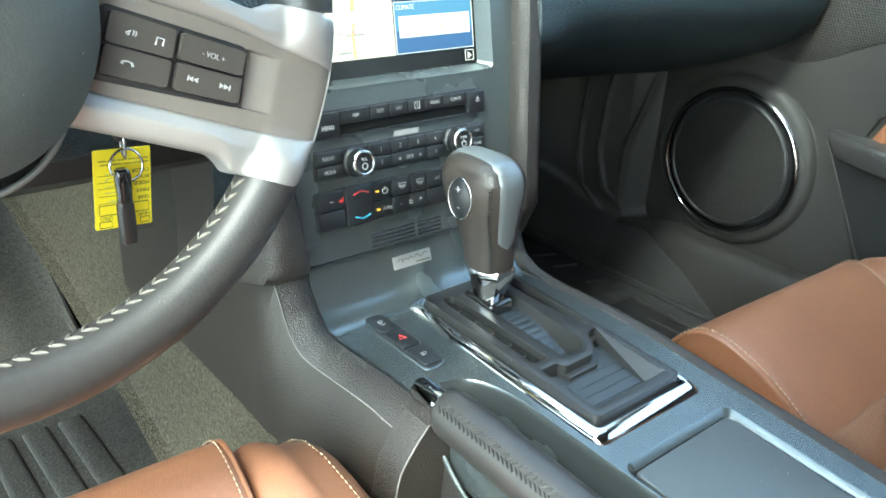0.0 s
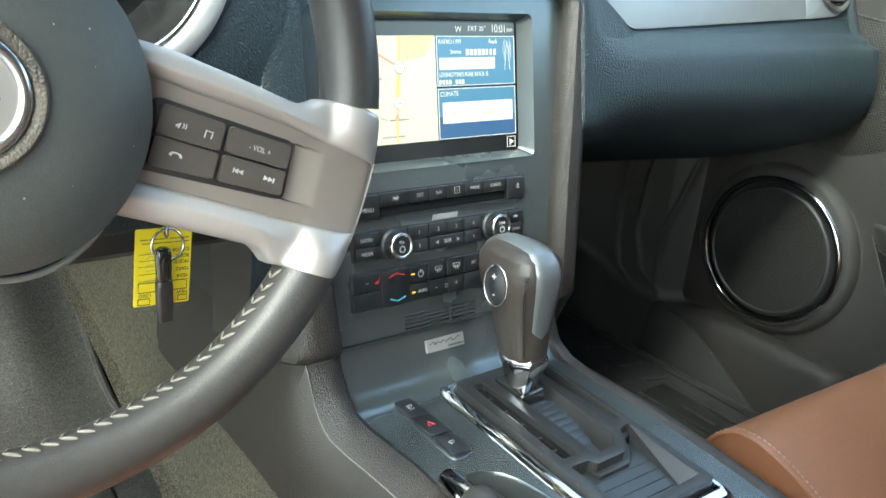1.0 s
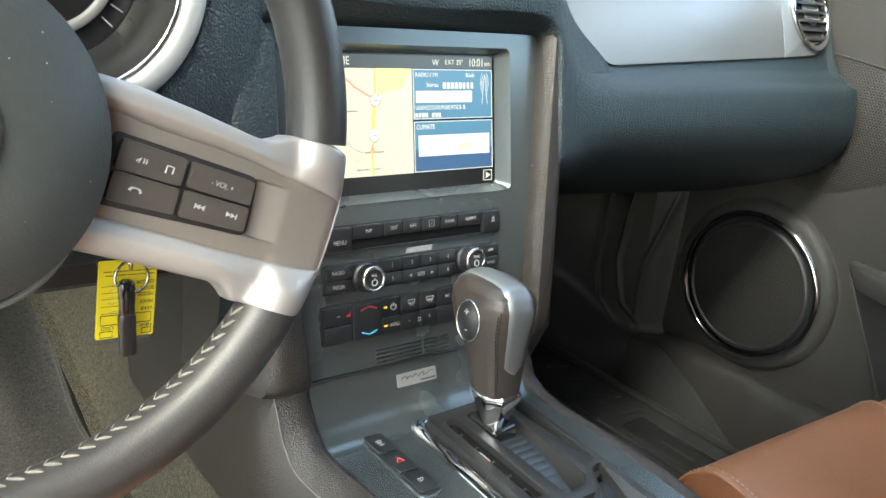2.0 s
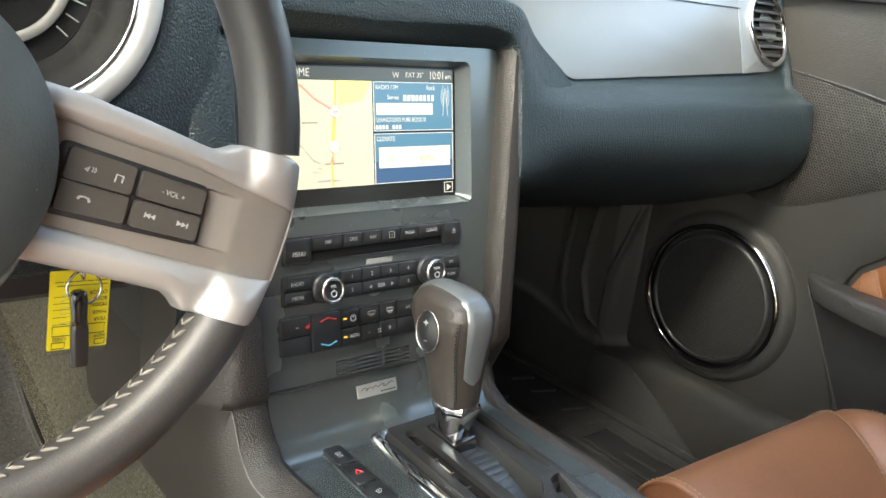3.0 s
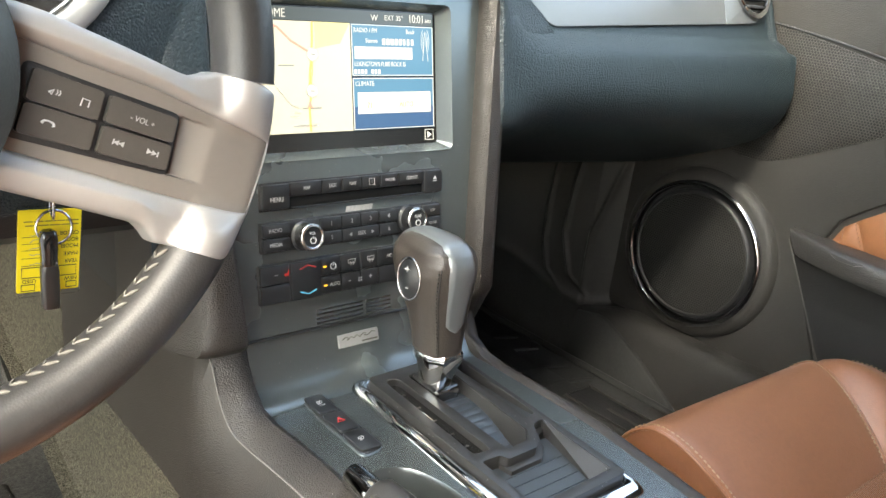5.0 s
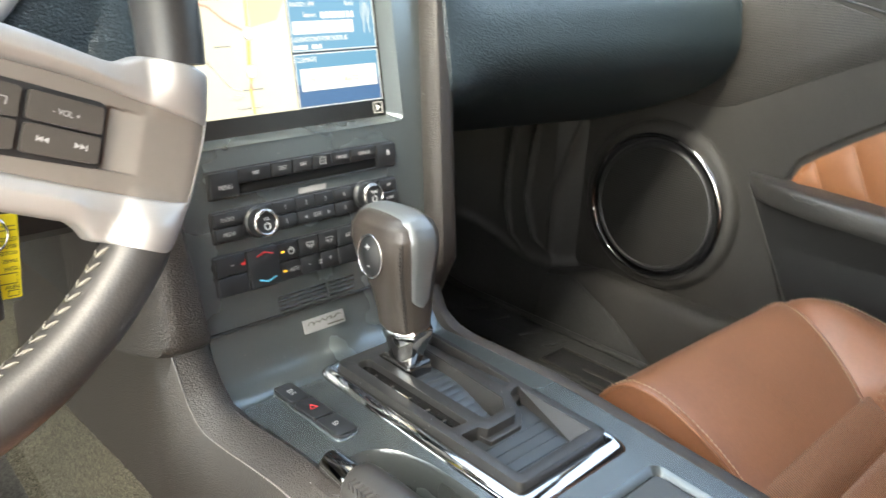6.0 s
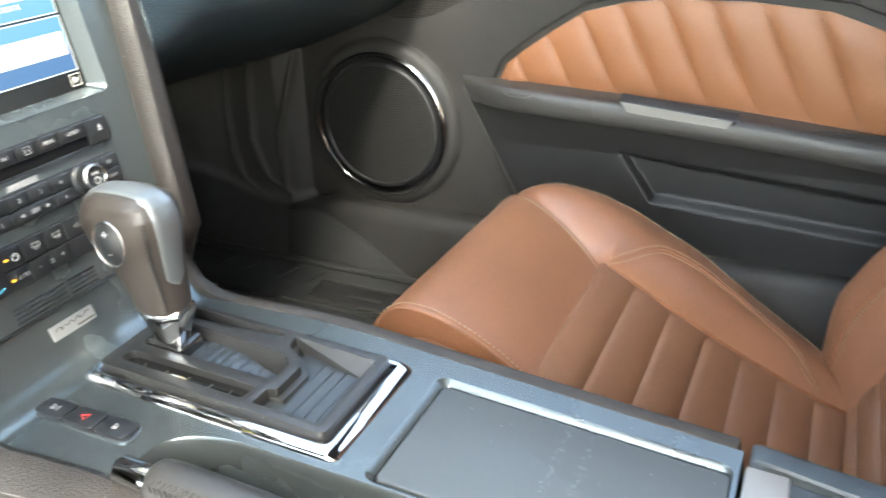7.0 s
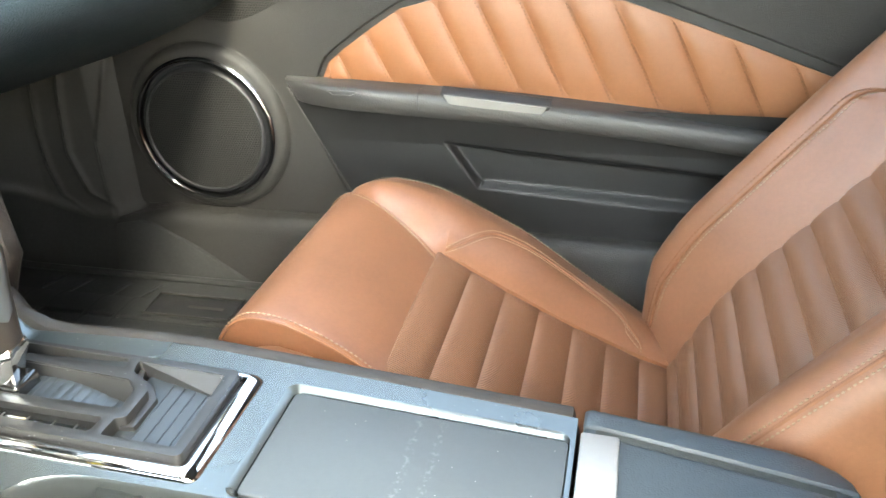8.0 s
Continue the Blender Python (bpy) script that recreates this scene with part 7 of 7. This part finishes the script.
# ---- seats ----
def seat(name, xc, dy, label, dz=0.0, left=(-0.155, -0.160), right=(0.155, 0.085), low=(0.03, 0.0), fall=0.0):
    """left, right: where the front roll ends at its front and at its rear; low: by how much each bolster stays down; fall: of the roll towards its right end."""
    st = thing(name, label, "car seat", (xc, -0.45 + dy, 0.17))

    def at(u, y, z):
        return Vector((xc + u, y + dy, z + dz))

    def base_z(y):
        return float(np.interp(-y, [0.335, 0.405, 0.48, 0.56, 0.64], [0.362, 0.318, 0.274, 0.234, 0.202]))
    # front roll
    sec = [(v.x, v.y) for v in spline([(-0.345, 0.352, 0), (-0.325, 0.372, 0), (-0.300, 0.389, 0), (-0.270, 0.404, 0), (-0.238, 0.4140, 0), (-0.210, 0.4140, 0), (-0.190, 0.402, 0), (-0.178, 0.383, 0), (-0.172, 0.35, 0), (-0.176, 0.30, 0), (-0.20, 0.26, 0), (-0.30, 0.25, 0), (-0.345, 0.28, 0)], 4, True)]
    cy, cz = -0.262, 0.33

    def span(ends, y):
        t = min(1, max(0, (-0.20 - y) / 0.135))
        return ends[0] + (ends[1] - ends[0]) * t
    rows = []
    for f, k in ((0, 0.962), (0.006, 0.982), (0.02, 0.996), (0.06, 1.0), (0.2, 1.002), (0.35, 1.002), (0.5, 1.0), (0.65, 0.997), (0.8, 0.993), (0.94, 0.988), (0.98, 0.982), (0.994, 0.972), (1, 0.955)):
        rows.append([at(span(left, y) + (span(right, y) - span(left, y)) * f, cy + (y - cy) * k, cz + (z - cz) * k - fall * f) for y, z in sec])
    part("front_roll", skin(rows, around=True, caps=True), M_SADDLE, st, "smooth saddle leather front roll")
    for s, ends in ((-1, left), (1, right)):
        k = 0.994 if s < 0 else 0.987
        ln = [at(span(ends, y) - s * (0.004 if s < 0 else 0.0068), cy + (y - cy) * k, cz + (z - cz) * k - (fall if s > 0 else 0)) for y, z in sec[2:34]]
        part("stitching", stitches(ln, 0.0052, 0.0034, 0.0007, lift=Vector((0, 0.0004, 0.0014))), M_THREAD, st, "cream stitching")
        part("piping", tube([p + Vector((s * 0.0055, 0, -0.0012)) for p in ln], 0.0018, 8), M_SADDLE, st)
    # seat base
    part("base", box(xc - 0.20, xc + 0.20, -0.62 + dy, -0.21 + dy, 0.168, 0.24 + dz, 0.02, 2, f=lambda x, y, z: Vector((x, y, z if z < 0.2 else z - 0.28 * max(0, -0.3 + dy - y)))), M_DARK, st, "dark seat base")
    # fluted cushion
    ys = [-0.331 - 0.0397 * k for k in range(8)]
    for y0, y1 in zip(ys, ys[1:]):
        rows = []
        for q in np.linspace(0, 1, 11):
            y = y0 + (y1 - y0) * q
            lift = 0.006 * (1 - abs(2 * q - 1) ** 3)
            edge = abs(right[1]) + 0.003 + float(np.interp(-y, [0.335, 0.46, 0.60, 0.64], [0, 0.012, 0.024, 0.026]))
            top = [at(u, y, base_z(y) + 0.002 + (lift * (1 - (abs(u) / 0.165) ** 4) if u < 0 else lift * max(-2.0, 1 - (u / edge) ** 5) - 0.035 * max(0, u / edge - 1))) for u in np.linspace(-0.165, 0.130, 22)]
            rows.append(top + [p - Vector((0, 0, 0.012)) for p in top[::-1]])
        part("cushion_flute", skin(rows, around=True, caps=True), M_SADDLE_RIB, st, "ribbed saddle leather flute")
    # side bolsters of the cushion
    for s, ends, dip in ((-1, left, low[0]), (1, right, low[1])):
        rows, face = [], []
        for y in list(np.linspace(-0.186, -0.25, 7)) + list(np.linspace(-0.27, -0.640, 22)):
            ui = abs(span(ends, y)) if y > -0.335 else float(np.interp(-y, [0.335, 0.46, 0.60, 0.64], [abs(ends[1]), abs(ends[1]) + 0.012, abs(ends[1]) + 0.024, abs(ends[1]) + 0.026]))
            zc = float(np.interp(-y, [0.186, 0.195, 0.21, 0.23, 0.255, 0.30, 0.34, 0.42, 0.49, 0.57, 0.64], [0.350, 0.378, 0.394, 0.403, 0.406, 0.398, 0.383, 0.342, 0.292, 0.238, 0.190])) - dip
            zi = float(np.interp(-y, [0.186, 0.20, 0.235, 0.27, 0.30, 0.335], [0.36, 0.396, 0.404, 0.396, 0.381, 0.360])) - 0.004 if y > -0.335 else base_z(y) + 0.004 + min(0.0030, 0.2 * (-0.335 - y))
            zi -= dip * 0.5 + (fall if s > 0 and y > -0.335 else 0)
            uc = max(0.188, ui + 0.012)
            top = []
            for f in (0, 0.06, 0.16, 0.3, 0.45, 0.6, 0.75, 0.88, 1.0):
                top.append(at(s * (ui + (uc - ui) * f), y, zi + (zc - zi) * math.sin(f * math.pi / 2) ** 0.9 + 0.010 * math.sin(math.pi * f) ** 0.7))
            rows.append([at(s * ui, y, zi - 0.05)] + top + [at(s * u, y, z) for u, z in ((0.205, zc - 0.003), (0.217, zc - 0.012), (0.225, zc - 0.030), (0.229, zc - 0.060), (0.226, zc - 0.10), (0.205, zc - 0.14))])
            face.append(top)
        bo = part("cushion_bolster", skin(rows, around=True, caps=True), M_SADDLE, st, "saddle leather side bolster")
        ln = [r[10] + Vector((0, 0, 0.0010)) for r in rows[1:]]
        part("stitching", stitches(spline([tuple(p) for p in ln], 3), 0.0052, 0.0034, 0.0007), M_THREAD, bo, "cream stitching")

        def on_face(y, f):
            k = min(range(len(face)), key=lambda i: abs(face[i][0].y - dy - y))
            j = f * 8
            a = min(7, int(j))
            return face[k][a].lerp(face[k][a + 1], j - a)
        course = ((-0.345, 0.05), (-0.360, 0.28), (-0.376, 0.48), (-0.395, 0.62), (-0.43, 0.69), (-0.46, 0.71), (-0.50, 0.69), (-0.530, 0.62), (-0.550, 0.47), (-0.563, 0.27), (-0.571, 0.06))
        seam = [on_face(y, f) for y, f in course]
        nrm = Vector((-s * 0.35, 0.2, 1)).normalized() * 0.0010
        for k in (-1, 1):
            side = [on_face(y - k * 0.004 * (1 if n < 3 else -1 if n > 7 else 0), min(1, max(0, f + k * 0.055))) for n, (y, f) in enumerate(course)]
            part("stitching", stitches(spline([tuple(p + nrm * 1.1) for p in side], 5), 0.0044, 0.0026, 0.0006), M_THREAD, bo, "cream double stitching")
        part("bolster_seam", tube(spline([tuple(p + nrm * 0.2) for p in seam], 5), 0.0009, 8), M_THREAD_BRN, bo)
    # backrest
    line = [(-0.598, 0.195), (-0.632, 0.272), (-0.665, 0.334), (-0.724, 0.409), (-0.790, 0.490), (-0.870, 0.585), (-0.950, 0.680), (-1.010, 0.770), (-1.050, 0.850), (-1.070, 0.915)]
    ctr = [(v.x, v.y) for v in spline([(y, z, 0) for y, z in line], 5)]
    run = [0.0]
    for a, c in zip(ctr, ctr[1:]):
        run.append(run[-1] + math.hypot(c[0] - a[0], c[1] - a[1]))

    def back_at(u, s, w):
        y, z = float(np.interp(s, run, [c[0] for c in ctr])), float(np.interp(s, run, [c[1] for c in ctr]))
        return at(u, y + 0.80 * w, z + 0.60 * w)
    n = 30
    S = run[-1]
    for s in (-1, 1):
        rows = []
        for k in range(n + 1):
            q = S * k / n
            g = min(1, 0.50 + q / 0.16) * (0.80 if s < 0 else 1.0)
            grow = 1 + 0.10 * min(1, q / 0.4)
            rows.append([back_at(s * u * (grow if u > 0.13 else 1), q, w) for u, w in ((0.080, -0.03), (0.098, -0.004), (0.106, 0.006 * g), (0.125, 0.022 * g), (0.150, 0.044 * g), (0.172, 0.062 * g), (0.190, 0.070 * g), (0.206, 0.067 * g), (0.219, 0.052 * g), (0.227, 0.025 * g), (0.230, -0.02), (0.226, -0.08), (0.12, -0.10))])
        bo = part("backrest_bolster", skin([[Vector(p) for p in spline([tuple(q) for q in r], 2)] for r in rows], around=True, caps=True), M_SADDLE, st, "saddle leather backrest bolster")
        if s < 0:
            lift = Vector((s * 0.75, 0.52, 0.40)) * 0.0009
            ln = spline([tuple(r[7].lerp(r[8], 0.3) + lift * 0.2) for r in rows[1:]], 3)
            courses = [spline([tuple(r[7].lerp(r[8], 0.06) + lift) for r in rows[1:]], 3), spline([tuple(r[7].lerp(r[8], 0.56) + lift) for r in rows[1:]], 3)]
        else:
            # follows the bolster, then turns in across the back
            ln = []
            for k in range(1, n + 1):
                q = S * k / n
                if q > 0.40:
                    break
                ln.append(rows[k][4].lerp(rows[k][5], 0.45) + Vector((0, 0.0012, 0.0010)))
            last = ln[-1]
            for t in (0.25, 0.5, 0.75, 1.0):
                ln.append(last + Vector((-0.10 * t, -0.030 * t ** 0.7, 0.035 * t ** 0.6)))
            ln = spline([tuple(p) for p in ln], 3)
            courses = [[p + Vector((s * d, d * 0.9, 0.0006)) for p in ln] for d in (-0.005, 0.005)]
        part("bolster_seam", tube(ln, 0.0018, 8), M_THREAD_BRN, bo)
        for n_c, course in enumerate(courses):
            part("stitching", stitches(course, 0.0048, 0.0032, 0.0008), M_THREAD if s < 0 or n_c == 0 or xc < 0 else M_THREAD_BRN, bo)
    k = 0
    q0 = 0.004
    while q0 < S - 0.05:
        q1 = q0 + 0.037
        rows = []
        for f in np.linspace(0, 1, 9):
            q = q0 + (q1 - q0) * f
            top = [back_at(u, q, 0.003 + 0.006 * (1 - abs(2 * f - 1) ** 2.4) * (1 - (abs(u) / 0.118) ** 4) + 0.10 * max(0, abs(u) - 0.085)) for u in np.linspace(-0.118, 0.118, 13)]
            rows.append(top + [p - Vector((0, 0.010, 0.007)) for p in top[::-1]])
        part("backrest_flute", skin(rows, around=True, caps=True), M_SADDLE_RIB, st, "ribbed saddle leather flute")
        q0 = q1
    part("back_shell", skin([[back_at(u, S * k / 10, w) for u, w in ((-0.225, -0.06), (-0.20, -0.115), (0, -0.125), (0.20, -0.115), (0.225, -0.06), (0, -0.03))] for k in range(11)], around=True, caps=True), M_DARK, st, "dark seat back shell")
    return st


seat("passenger_seat", 0.345, 0.0, "saddle brown leather passenger seat with fluted cushion and cream stitching", fall=0.009)
seat("driver_seat", -0.384, 0.098, "saddle brown leather driver's seat beside the console", dz=0.006, left=(-0.155, -0.12), right=(0.154, 0.135), low=(0.0, 0.0))
